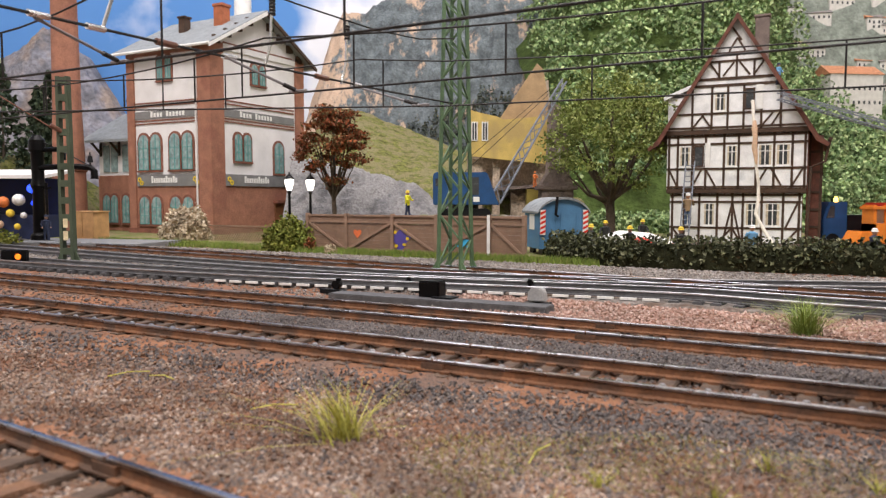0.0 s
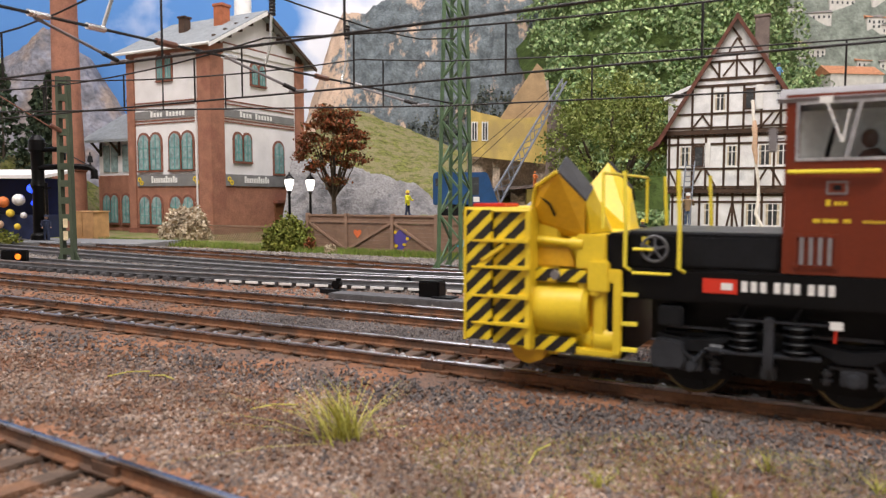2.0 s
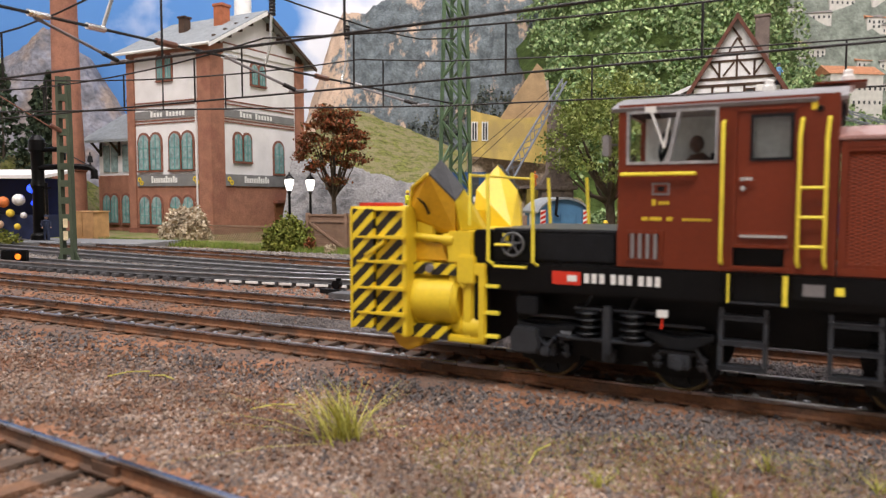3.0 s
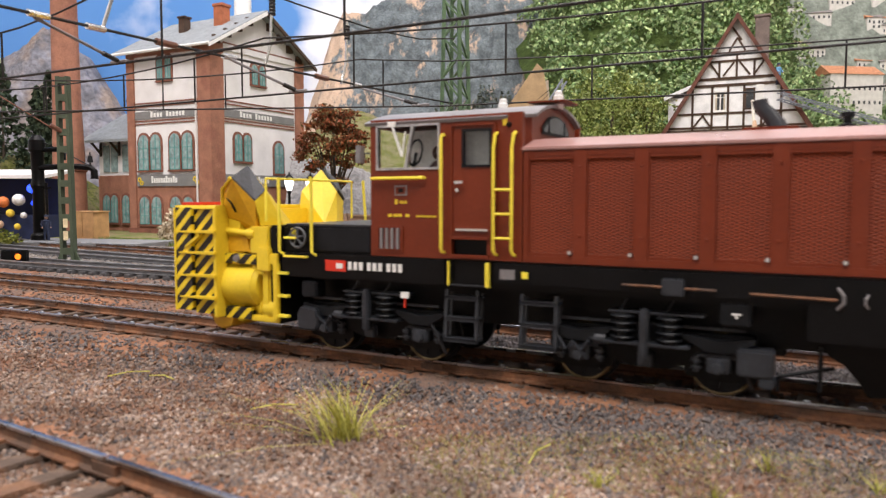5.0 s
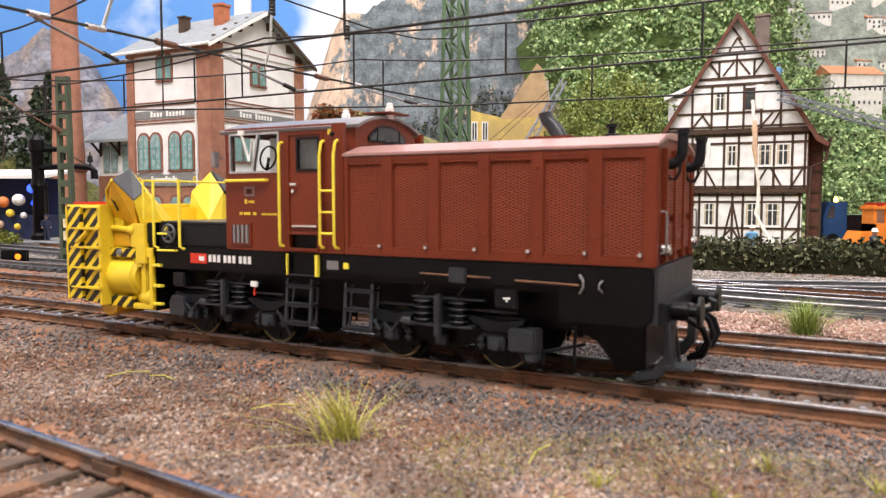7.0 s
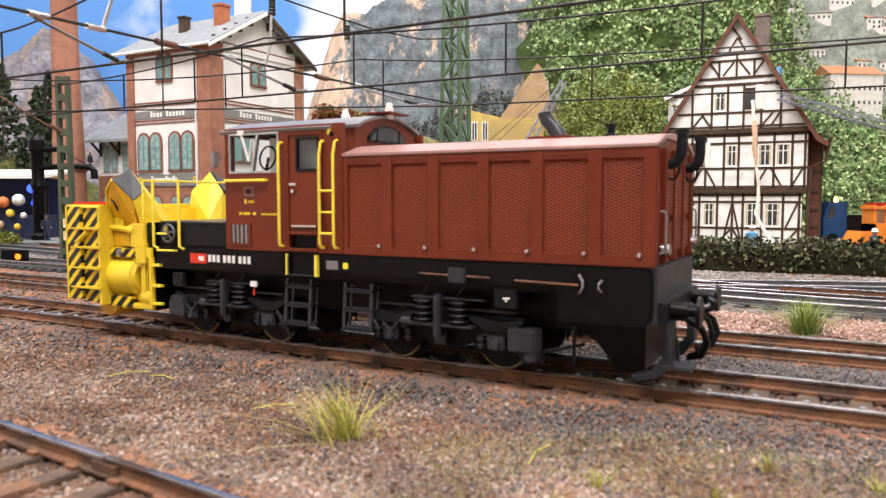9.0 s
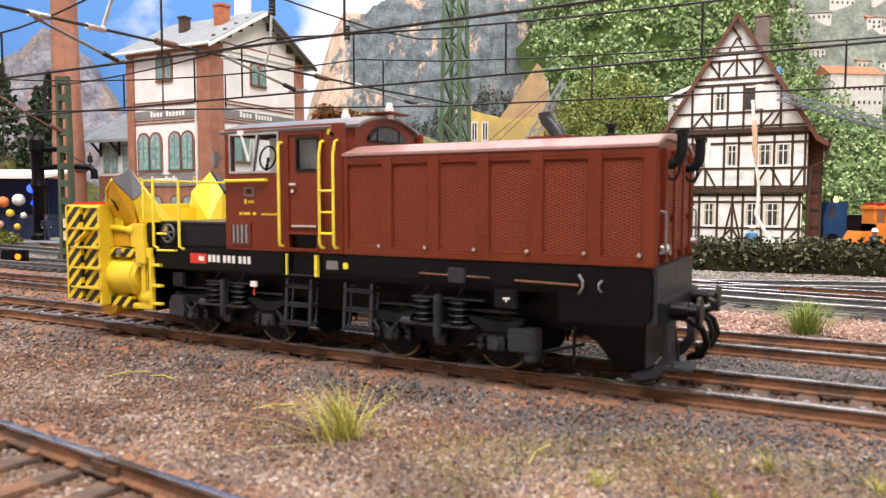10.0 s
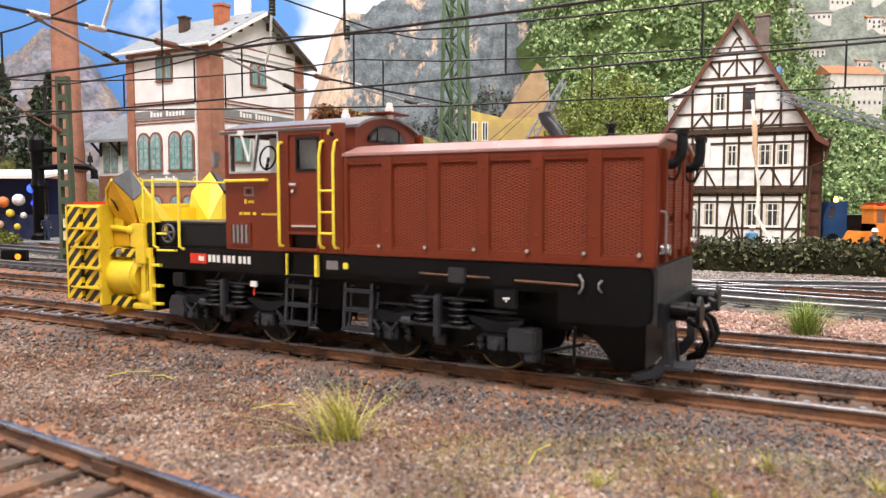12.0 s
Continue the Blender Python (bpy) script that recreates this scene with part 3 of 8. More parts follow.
for yy in (-10.2, 7.6):
    g = G().tube([(48.8, yy, 38.9), (49.8, yy, 38.8), (50.8, yy, 39.3), (51.4, yy, 40.4), (51.6, yy, 41.8), (51.6, yy, 44.2)], .92, 12)
    g.tube([(51.6, yy, 44.0), (51.6, yy, 44.7)], 1.15, 12).tube([(48.8, yy, 38.9), (49.2, yy, 38.9)], 1.3, 12)
    part("exhaust_pipe", g, DARK, loco, "curved black exhaust pipe")
    part("pipe_bracket", G().tube([(49.0, yy - .6, 37.6), (49.6, yy - .6, 36.4), (50.6, yy - .6, 36.3), (51.2, yy - .6, 37.4), (51.3, yy - .4, 39.6)], .28), DARK, loco)
part("roof_exhaust", G().tube([(26.2, 0, 44.6), (25.8, 0, 45.8), (24.8, 0, 47.2), (23.6, 0, 48.4), (23.1, 0, 49.4), (23.0, 0, 50.0)], [1.7, 1.5, 1.35, 1.3, 1.3, 1.35], 12), GREY, loco, "bent grey roof exhaust pipe")
part("roof_base", G().box(20.5, 29.5, -3, 3, 44.3, 45.2), RED, loco, bevel=0.2)
part("roof_valve", G().lathe(36.5, 0, [(1.4, 44.4), (1.4, 45.2), (0.7, 45.4), (0.7, 46.4), (1.1, 46.5), (1.1, 47.2)], 10), DARK, loco)
# cab: walls round open windows
CX0, CX1 = -47.0, -14.4


def wall_with_holes(x0, x1, z0, z1, holes, y0, y1):
    """One sheet between y0 and y1 with rectangular openings (x0, x1, z0, z1)."""
    xs = sorted({x0, x1, *[h[0] for h in holes], *[h[1] for h in holes]})
    zs = sorted({z0, z1, *[h[2] for h in holes], *[h[3] for h in holes]})
    nx, nz_ = len(xs), len(zs)

    def solid(i, k):
        if not (0 <= i < nx - 1 and 0 <= k < nz_ - 1):
            return False
        xm, zm = (xs[i] + xs[i + 1]) / 2, (zs[k] + zs[k + 1]) / 2
        return not any(h[0] < xm < h[1] and h[2] < zm < h[3] for h in holes)

    g = G()
    g.v = [(x, y, z) for y in (y0, y1) for z in zs for x in xs]
    at_ = lambda i, k, b: b * nx * nz_ + k * nx + i
    for i in range(nx - 1):
        for k in range(nz_ - 1):
            if not solid(i, k):
                continue
            a, b, c, d = (i, k), (i + 1, k), (i + 1, k + 1), (i, k + 1)
            g.f.append(tuple(at_(*p, 0) for p in (a, b, c, d)))
            g.f.append(tuple(at_(*p, 1) for p in (d, c, b, a)))
            for p, q, di, dk in ((a, b, 0, -1), (b, c, 1, 0), (c, d, 0, 1), (d, a, -1, 0)):
                if not solid(i + di, k + dk):
                    g.f.append((at_(*q, 0), at_(*p, 0), at_(*p, 1), at_(*q, 1)))
    return g


for s in (-1, 1):
    y0, y1 = min(s * W, s * (W - 1.1)), max(s * W, s * (W - 1.1))
    part("cab_side", wall_with_holes(CX0, CX1, 21.6, 48.5, [(-45.6, -31.2, 38.6, 47.4), (-26.5, -20.4, 38.8, 45.9), (-28.7, -21.3, 22.4, 25.6)], y0, y1), RED, loco, "red cab side wall")
    part("step_well", G().box(-28.7, -21.3, min(s * (W - 1.1), s * (W - 4)), max(s * (W - 1.1), s * (W - 4)), 22.4, 25.6), BLACK, loco)
    part("step_edge", G().box(-28.9, -20.8, min(s * (W - .2), s * (W + .5)), max(s * (W - .2), s * (W + .5)), 25.4, 25.9).box(-28.9, -20.8, min(s * (W - .2), s * (W + .4)), max(s * (W - .2), s * (W + .4)), 22.0, 22.5), RED, loco)
    part("door_sill", G().box(-27.7, -21.0, min(s * W, s * (W + .5)), max(s * W, s * (W + .5)), 27.0, 27.4), CHROME, loco, "bright door sill")
    yo = s * W
    fr = G()
    for a, b, c, d in ((-29.0, -28.4, 25.8, 46.9), (-20.0, -19.4, 25.8, 46.9), (-29.0, -19.4, 46.4, 46.9)):
        fr.box(a, b, min(yo, yo + s * .35), max(yo, yo + s * .35), c, d)
    door = part("cab_door", fr, RED, loco, bevel=0.1)
    part("door_handle", G().cyl((-27.5, yo, 36.0), (-27.5, yo + s * 0.9, 36.0), 0.3).box(-27.7, -26.0, min(yo + s * .6, yo + s * 1), max(yo + s * .6, yo + s * 1), 35.8, 36.3).cyl((-27.4, yo, 34.6), (-27.4, yo + s * .4, 34.6), .4), CHROME, door, "chrome door handle")

    def window(x0, x1, z0, z1, mull, name):
        f = 0.45
        g = G()
        ya, yb = min(yo - s * 0.6, yo + s * 0.22), max(yo - s * 0.6, yo + s * 0.22)
        g.box(x0, x1, ya, yb, z0, z0 + f).box(x0, x1, ya, yb, z1 - f, z1).box(x0, x0 + f, ya, yb, z0 + f, z1 - f).box(x1 - f, x1, ya, yb, z0 + f, z1 - f)
        for mx_ in mull:
            g.prism([(mx_ - 1.1, z0 + f), (mx_ - .5, z0 + f), (mx_ + 1.1, z1 - f), (mx_ + .5, z1 - f)], "y", ya, yb)
        w = part(name, g, SILVER if mull else DARK, loco, "grey window frame")
        part("pane", G().box(x0 + f, x1 - f, yo - s * .35 - .05, yo - s * .35 + .05, z0 + f, z1 - f), GLASS, w).visible_shadow = False

    window(-45.6, -31.2, 38.6, 47.4, (-38.0,), "side_window")
    window(-26.5, -20.4, 38.8, 45.9, (), "door_window")
    part("window_rail", G().tube([(-46.4, yo, 37.0), (-46.4, yo + s * 0.8, 37.0), (-34.6, yo + s * 0.8, 37.0), (-34.6, yo, 37.0)], 0.32), YELLOW_L, loco, "yellow handrail")
    part("cab_grab_rail", G().tube([(-30.3, yo, 45.0), (-30.3, yo + s * 1.1, 44.8), (-30.3, yo + s * 1.3, 44.0), (-30.3, yo + s * 1.3, 23.8), (-30.3, yo + s * 1.0, 23.0), (-30.3, yo, 22.8)], 0.33), YELLOW_L, loco, "yellow vertical grab rail")
    lad = G()
    for xx in (-19.3, -15.7):
        lad.tube([(xx, yo, 44.9), (xx, yo + s * .9, 44.6), (xx - .2, yo + s * 1.3, 42), (xx - .2, yo + s * 1.3, 23.6), (xx, yo + s * .9, 22.9), (xx, yo, 22.7)], 0.32)
    ladder = part("cab_ladder", lad, YELLOW_L, loco, "yellow ladder to the roof")
    for zz in (25.8, 30.2, 34.6):
        part("rung", G().cyl((-19.5, yo + s * 1.3, zz), (-15.8, yo + s * 1.3, zz), 0.25, n=8), YELLOW_L, ladder)
    lv = part("louvre", G().box(-45.6, -39.4, min(yo, yo + s * .3), max(yo, yo + s * .3), 22.6, 23.1).box(-45.6, -39.4, min(yo, yo + s * .3), max(yo, yo + s * .3), 27.2, 27.7).box(-45.6, -45.1, min(yo, yo + s * .3), max(yo, yo + s * .3), 23.1, 27.2).box(-39.9, -39.4, min(yo, yo + s * .3), max(yo, yo + s * .3), 23.1, 27.2), RED, loco, "red louvre frame")
    for k in range(4):
        x = -44.6 + k * 1.25
        part("slat", G().box(x, x + 0.55, min(yo, yo + s * .5), max(yo, yo + s * .5), 23.1, 27.2), ROOF_GREY, lv)
    pl = part("maker_plate", G().box(-41.3, -38.5, *sorted((yo, yo + s * .16)), 33.6, 35.6), ROOF_GREY, loco, "small framed plate")
    part("plate_field", G().box(-41.0, -38.8, *sorted((yo, yo + s * .2)), 33.9, 35.3), RED, pl)
    part("plate_mark", G().box(-40.4, -39.3, *sorted((yo, yo + s * .24)), 34.2, 35.0), DARK, pl)
    marks = [(-41.3, -40.7, 31.9, 32.9), (-40.2, -39.8, 32.0, 32.6), (-39.6, -39.2, 32.0, 32.6), (-39.0, -38.6, 32.0, 32.6), (-18.2, -17.4, 46.2, 47.6)]
    marks += [(x, x + .42, 29.4, 30.0) for x in (-42.9, -42.4, -41.6, -41.1, -40.6, -40.1, -38.9, -38.4)] + [(x, x + .34, 29.4, 29.8) for x in np.arange(-36.4, -32.2, .5)]
    for x0, x1, z0, z1 in marks:
        part("lettering_bar", G().box(x0, x1, min(yo, yo + s * .1), max(yo, yo + s * .1), z0, z1), YELLOW, loco, "small yellow lettering, unreadable")
    ye = s * (W + 0.1)
    part("emblem", G().box(-58.4, -53.2, min(ye, ye + s * .15), max(ye, ye + s * .15), 18.0, 20.3), EMBLEM, loco, "red emblem panel")
    part("emblem_mark", G().box(-55.6, -53.9, min(ye, ye + s * .22), max(ye, ye + s * .22), 18.6, 19.7), WHITE, loco)
    x = -52.6
    for k in range(9):
        part("lettering_block", G().box(x, x + 0.86, min(ye, ye + s * .15), max(ye, ye + s * .15), 18.45, 20.1), WHITE, loco, "white company mark as a block")
        x += 1.36 + (0.6 if k in (2, 5) else 0)
    part("frame_plate", G().box(-18.6, -15.6, min(yo, yo + s * .3), max(yo, yo + s * .3), 18.3, 20.1), ROOF_GREY, loco)
    part("frame_lamp", G().box(-14.2, -13, min(yo, yo + s * .5), max(yo, yo + s * .5), 18.6, 19.8), YELLOW_L, loco)
    part("step_upright", G().box(-29.3, -29.0, min(yo, yo + s * .6), max(yo, yo + s * .6), 16.6, 21.2), YELLOW_L, loco, "yellow step upright")
    part("step_upright", G().box(-21.3, -20.6, min(yo, yo + s * .9), max(yo, yo + s * .9), 16.6, 21.2), YELLOW_L, loco, "yellow step upright")
    part("step_edge_strip", G().box(-29.0, -21.3, min(yo, yo + s * .5), max(yo, yo + s * .5), 16.6, 16.85), GREY, loco)
    part("brake_rod", G().tube([(4, yo + s * .5, 18.6), (19, yo + s * .5, 18.4)], 0.22).tube([(24, yo + s * .5, 18.2), (36, yo + s * .5, 18.0)], .22), RUST, loco)
    part("valve_box", G().box(10.6, 14.2, min(yo, yo + s * 1.3), max(yo, yo + s * 1.3), 17.2, 20), GREY, loco, bevel=0.2)
    part("lamp_bracket", G().tube([(36, yo + s * .3, 16.6), (36.8, yo + s * .9, 17.6), (36.8, yo + s * .9, 18.8), (36, yo + s * .3, 19.8)], .25).tube([(40, yo + s * .3, 17), (39.6, yo + s * .9, 17.6), (39.6, yo + s * .9, 18.4), (40, yo + s * .3, 19)], .2), ROOF_GREY, loco)
    # foot steps
    for x0 in (-30.2, -14.6):
        st = part("foot_steps", G().bar((x0, s * 15.4, 15.6), (x0, s * 16.2, 6.0), .7, .6).bar((x0 + 6.6, s * 15.4, 15.6), (x0 + 6.6, s * 16.2, 6.0), .7, .6).bar((x0, s * 13.2, 14.9), (x0, s * 14.2, 6.4), .5, .4).bar((x0 + 6.6, s * 13.2, 14.9), (x0 + 6.6, s * 14.2, 6.4), .5, .4), GREY, loco, "grey foot step ladder")
        for zz in (14.2, 10.2, 6.2):
            yy = s * (15.5 + (15.6 - zz) * 0.085)
            part("tread", G().box(x0 - .3, x0 + 6.9, *sorted((yy + s * .35, yy - s * 2.6)), zz - .22, zz + .22).box(x0 - .3, x0 + 6.9, *sorted((yy + s * .35, yy)), zz - .5, zz + .35), GREY, st)
    part("sand_box", G().prism([(-66.3, 5.0), (-61.4, 5.0), (-60.8, 6.6), (-61.4, 9.6), (-65.6, 10.0), (-66.6, 8.0)], "y", min(s * 12.5, s * 16.4), max(s * 12.5, s * 16.4)), GREY, loco, bevel=0.3)
    part("side_lamp", G().box(-65.5, -61.5, min(s * 12.5, s * 16), max(s * 12.5, s * 16), 12.0, 15.4), DARK, loco, bevel=0.3)
    part("rear_lamp", G().box(19.5, 24.2, min(s * 11.5, s * 16.4), max(s * 11.5, s * 16.4), 12.8, 16.6), DARK, loco, bevel=0.3)
    part("lamp_mark", G().box(21.4, 22.8, min(s * 16.4, s * 16.55), max(s * 16.4, s * 16.55), 14.6, 14.9).box(21.9, 22.3, min(s * 16.4, s * 16.55), max(s * 16.4, s * 16.55), 14.1, 14.5), WHITE, loco)
    part("rear_sand_box", G().box(22.2, 27.6, min(s * 12, s * 16.2), max(s * 12, s * 16.2), 4.8, 9.2).box(25.5, 27.8, min(s * 12.4, s * 16.3), max(s * 12.4, s * 16.3), 3.2, 5.0), GREY, loco, bevel=0.35)
    part("brake_tag", G().box(-40.2, -38.4, min(s * 15.9, s * 16.4), max(s * 15.9, s * 16.4), 13.4, 14.6), WHITE, loco, "white brake tag")
    part("brake_lever", G().bar((-39.3, s * 15.9, 13.6), (-39.5, s * 15.9, 11.4), .4), EMBLEM, loco, "red brake lever")
# cab ends, roof, inside
def barrel(u, half, low, rise):
    """A place on a barrel roof's cross-section, u from -1 to 1."""
    return (half * u, low + rise * (1 - abs(u) ** 2.2))


def loft(rings, xs):
    """A closed solid through equal cross-sections (y, z) at the lengths xs."""
    n = len(rings[0])
    vs = [(x, y, z) for x, r in zip(xs, rings) for y, z in r]
    fs = [(i * n + k, i * n + (k + 1) % n, (i + 1) * n + (k + 1) % n, (i + 1) * n + k) for i in range(len(xs) - 1) for k in range(n)]
    m = (len(xs) - 1) * n
    return G().add(vs, fs + [tuple(range(n))[::-1], tuple(range(m, m + n))])


US = np.linspace(-1, 1, 17)
RX, TAIL = -17.6, -14.3                      # where the corners begin to draw in, and the rear wall
full = [barrel(u, W + 0.45, 47.9, 3.2) for u in US]
tail = [barrel(u, 12.6, 48.5, 2.7) for u in US]
sheet = lambda prof: prof + [(y * 0.985, z - 0.6) for y, z in prof[::-1]]
part("cab_roof", loft([sheet(full), sheet(full), sheet(tail)], [CX0 - 1.2, RX, TAIL + 1.0]), ROOF_GREY, loco, "grey barrel cab roof with drawn-in rear corners")
under = lambda half, low, rise, base: [barrel(u, half, low, rise) for u in US] + [(half, base), (-half, base)]
part("cab_rear_wall", loft([under(W - .05, 47.3, 3.15, 42.2), under(12.1, 47.9, 2.65, 42.2)], [RX, TAIL]), RED, loco, "red arched cab end wall")
inner = [(y * 0.96, z - 0.65) for y, z in full]
win = [(7.6 * u, 46.4 + 2.7 * (1 - abs(u) ** 2.6)) for u in US]
rear = part("rear_window", G().prism([(-7.6, 45.2)] + win + [(7.6, 45.2)], "x", TAIL, TAIL + .35), DARK, loco, "dark arched cab rear window frame", bevel=0.1)
part("pane", G().prism([(-7.0, 45.7)] + [(y * .92, z - .4) for y, z in win] + [(7.0, 45.7)], "x", TAIL + .3, TAIL + .45), WINDOW_TINT, rear)
part("glazing_bar", G().box(TAIL + .4, TAIL + .6, -4.6, -4.3, 45.4, 48.2).box(TAIL + .4, TAIL + .6, 4.3, 4.6, 45.4, 48.2), DARK, rear)
part("roof_lip", G().box(-18.5, -10.8, -4.2, 4.2, 51.5, 51.9), RED, loco, "dark red roof vent plate", bevel=0.15)
for x, y, top in ((-25.5, 0, 53.2), (-13.6, 0, 54.0)):
    part("roof_vent", G().lathe(x, y, [(1.0, 50.6), (1.0, top - 0.9), (0.75, top - .7), (0.75, top), (.4, top + .2)], 10), WHITE, loco, "small pale roof vent")
for s in (-1, 1):
    part("eave_lamp", G().cyl((-17.0, s * (W - .3), 46.3), (-17.0, s * (W + .5), 46.3), .55, .4, 10), BLACK, loco)
part("cab_front_wall", wall_with_holes(-W + .1, W - .1, 27.2, 48.2, [(-14.5, -1.2, 38.8, 47), (1.2, 14.5, 38.8, 47)], 0, 1.1).moved(Matrix.Translation((CX0, 0, 0)) @ Matrix.Rotation(math.pi / 2, 4, "Z") @ Matrix.Translation((0, -1.1, 0))), RED, loco)
part("cab_front_gable", G().prism([(-W + .1, 48)] + inner + [(W - .1, 48)], "x", CX0, CX0 + 1), RED, loco)
part("cab_floor", G().box(CX0 + 1, CX1 - 1, -W + 1.2, W - 1.2, 27.2, 28.0), DARK, loco)
# panels added behind the windows; their pale colour brightens the glass like a reflection
part("window_backing", G().box(-45.6, -29.4, -3.2, -2.6, 28, 47.4).box(-29.4, -29.0, -12.0, -2.6, 28, 47.4).box(-29.4, -16.0, -12.4, -12.0, 28, 47.4), RENDER_CAB, loco, "pale backing added behind the cab windows")
part("console", G().box(-45, -41, -12, 12, 28, 36.5).box(-45.5, -43, -13, 13, 36.5, 38), WHITE, loco, "pale control console", bevel=0.3)
for yy in (-9, 8):
    part("seat", G().box(-38, -32, yy - 3, yy + 3, 28, 33).box(-33, -31.6, yy - 3, yy + 3, 33, 41), DARK, loco, bevel=0.5)
    g = G().tube([(-41.0 + 0.6 * math.cos(a), yy + 2.6 * math.sin(a), 42.4 + 2.6 * math.cos(a)) for a in [2 * math.pi * k / 14 for k in range(15)]], 0.25)
    part("control_wheel", g.bar((-42, yy, 37.5), (-40.8, yy, 42.4), .5), DARK, loco)
part("driver_doll", G().tube([(-35.4, -9, 33), (-35.2, -9, 36), (-35.4, -9, 39.5), (-35.6, -9, 40.6)], [1.6, 2.0, 2.2, 1.0], 10).ball((-35.7, -9, 42.2), 1.2, 1.25, 1.5, 8), TIMBER_DOLL, loco, "brown driver doll on the seat")
part("wiper", G().bar((-39.4, -W - .4, 41.2), (-41.6, -W - .4, 47.2), .55, .3).bar((-39.4, -W - .4, 41.2), (-38.6, -W - .4, 46.0), .3, .25).box(-42.6, -40.8, -W - .6, -W - .1, 47.0, 48.0), WHITE, loco, "pale windscreen wiper")
part("mirror", G().box(-49.2, -48, -W - 2.2, -W - .6, 40, 43.5).bar((-47, -W, 42), (-48.6, -W - 1.2, 42), .3), ROOF_GREY, loco, "grey wing mirror", bevel=0.2)

# bogies
TYRE = material("dull_brass_rim", (0.16, 0.12, 0.06), 0.45, 0.7, var=0.2, size=4, bump=0.05)
wheelsets = []
for bx in (-48.5, 7.6):
    bog = part("bogie", G().box(bx - 17, bx + 17, -12.4, 12.4, 8.6, 10.6).box(bx - 3, bx + 3, -12.6, 12.6, 6.5, 12).box(bx - 4, bx + 4, -8, 8, 4, 9), DARK, loco, "dark grey bogie frame", bevel=0.3)
    for s in (-1, 1):
        ys = lambda a, b: (min(s * a, s * b), max(s * a, s * b))
        part("bogie_side", G().prism([(bx - 17, 7.4), (bx - 14, 6.0), (bx - 6, 5.0), (bx - 3, 4.0), (bx + 3, 4.0), (bx + 6, 5.0), (bx + 14, 6.0), (bx + 17, 7.4), (bx + 16, 10.2), (bx + 5, 9.4), (bx - 5, 9.4), (bx - 16, 10.2)], "y", *ys(11.6, 13.0)), BLACK, bog, bevel=0.3)
        for sx in (-3.9, 3.9):
            g = G().cyl((bx + sx, s * 14.7, 8.6), (bx + sx, s * 14.7, 13.6), 1.25, n=12)
            for k in range(4):
                z = 9.2 + k * 1.2
                g.lathe(bx + sx, s * 14.7, [(1.3, z), (2.05, z + .12), (2.2, z + .3), (2.05, z + .48), (1.3, z + .6)], 14)
            part("coil_spring", g, DARK, bog, "grey coil spring stack")
            part("spring_strut", G().bar((bx + sx - .6, s * 14.8, 13.9), (bx + sx + .5, s * 13.6, 16.2), .35), GREY, bog)
        part("spring_plate", G().box(bx - 7.2, bx + 7.4, *ys(12.6, 16.5), 8.3, 8.8).box(bx - 6.4, bx + 9.6, *ys(12.6, 15.6), 13.6, 14.0), GREY, bog, bevel=0.15)
        part("damper", G().box(bx - .75, bx + .75, *ys(15.2, 16.9), 6.2, 14.6).box(bx - 1.2, bx + 1.2, *ys(13.6, 15.4), 4.6, 7.0), GREY, bog, bevel=0.25)
        for ax in (-11.7, 11.7):
            q = bx + ax
            part("horn_plate", G().prism([(q - 6.4, 8.8), (q - 5.6, 3.4), (q - 2, 2.7), (q + 2, 2.7), (q + 5.6, 3.4), (q + 6.4, 8.8)], "y", *ys(11.4, 12.4)), BLACK, bog, bevel=.2)
            b = part("axle_box", G().box(q - 1.8, q + 1.8, *ys(12.4, 15.0), 4.6, 7.2).cyl((q, s * 13, 5.6), (q, s * 15.7, 5.6), 1.35, 1.05, 12).box(q - 3.6, q + 3.6, *ys(12.4, 14.4), 7.0, 7.5), GREY, bog, "grey axle box", bevel=0.25)
            for side_x in (-3.6, 3.6):
                part("box_spring", G().cyl((q + side_x, s * 13.6, 4.4), (q + side_x, s * 13.6, 7.0), .55, n=8).cyl((q + side_x, s * 13.6, 5.0), (q + side_x, s * 13.6, 5.5), .95, n=8).cyl((q + side_x, s * 13.6, 6.1), (q + side_x, s * 13.6, 6.6), .95, n=8), GREY, b)
            part("leaf_spring", G().prism([(q - 5.6, 10.0), (q - 2.0, 8.0), (q + 2.0, 8.0), (q + 5.6, 10.0), (q + 5.6, 10.7), (q, 9.9), (q - 5.6, 10.7)], "y", *ys(13, 15)), DARK, b, bevel=.15)
    for s in (-1, 1):
        part("brake_cylinder", G().cyl((bx - 8.8, s * 14.6, 8.6), (bx - 6.8, s * 14.6, 8.6), 1.0, .9, 10).cyl((bx - 9.6, s * 14.6, 8.6), (bx - 8.8, s * 14.6, 8.6), .5, .5, 8), GREY, bog, "small brake cylinder")
        part("brake_pipe", G().tube([(bx - 16, s * 15.2, 7.2), (bx - 15, s * 15.9, 8.4), (bx - 13.8, s * 15.6, 6.4), (bx - 12.6, s * 15.9, 8.0), (bx - 11.2, s * 15.2, 6.2), (bx - 9.8, s * 15.4, 8.2)], .36, 7), GREY, bog, "curled brake pipe")
        part("equaliser_bar", G().box(bx - 15.5, bx + 15.5, *(sorted((s * 13.2, s * 13.8))), 11.5, 11.9), GREY, bog, bevel=.1)
        part("sand_pipe", G().tube([(bx + 14, s * 14.6, 9), (bx + 15.6, s * 14.2, 6), (bx + 16.6, s * 12.5, 2.2)], .35, 6), GREY, bog)
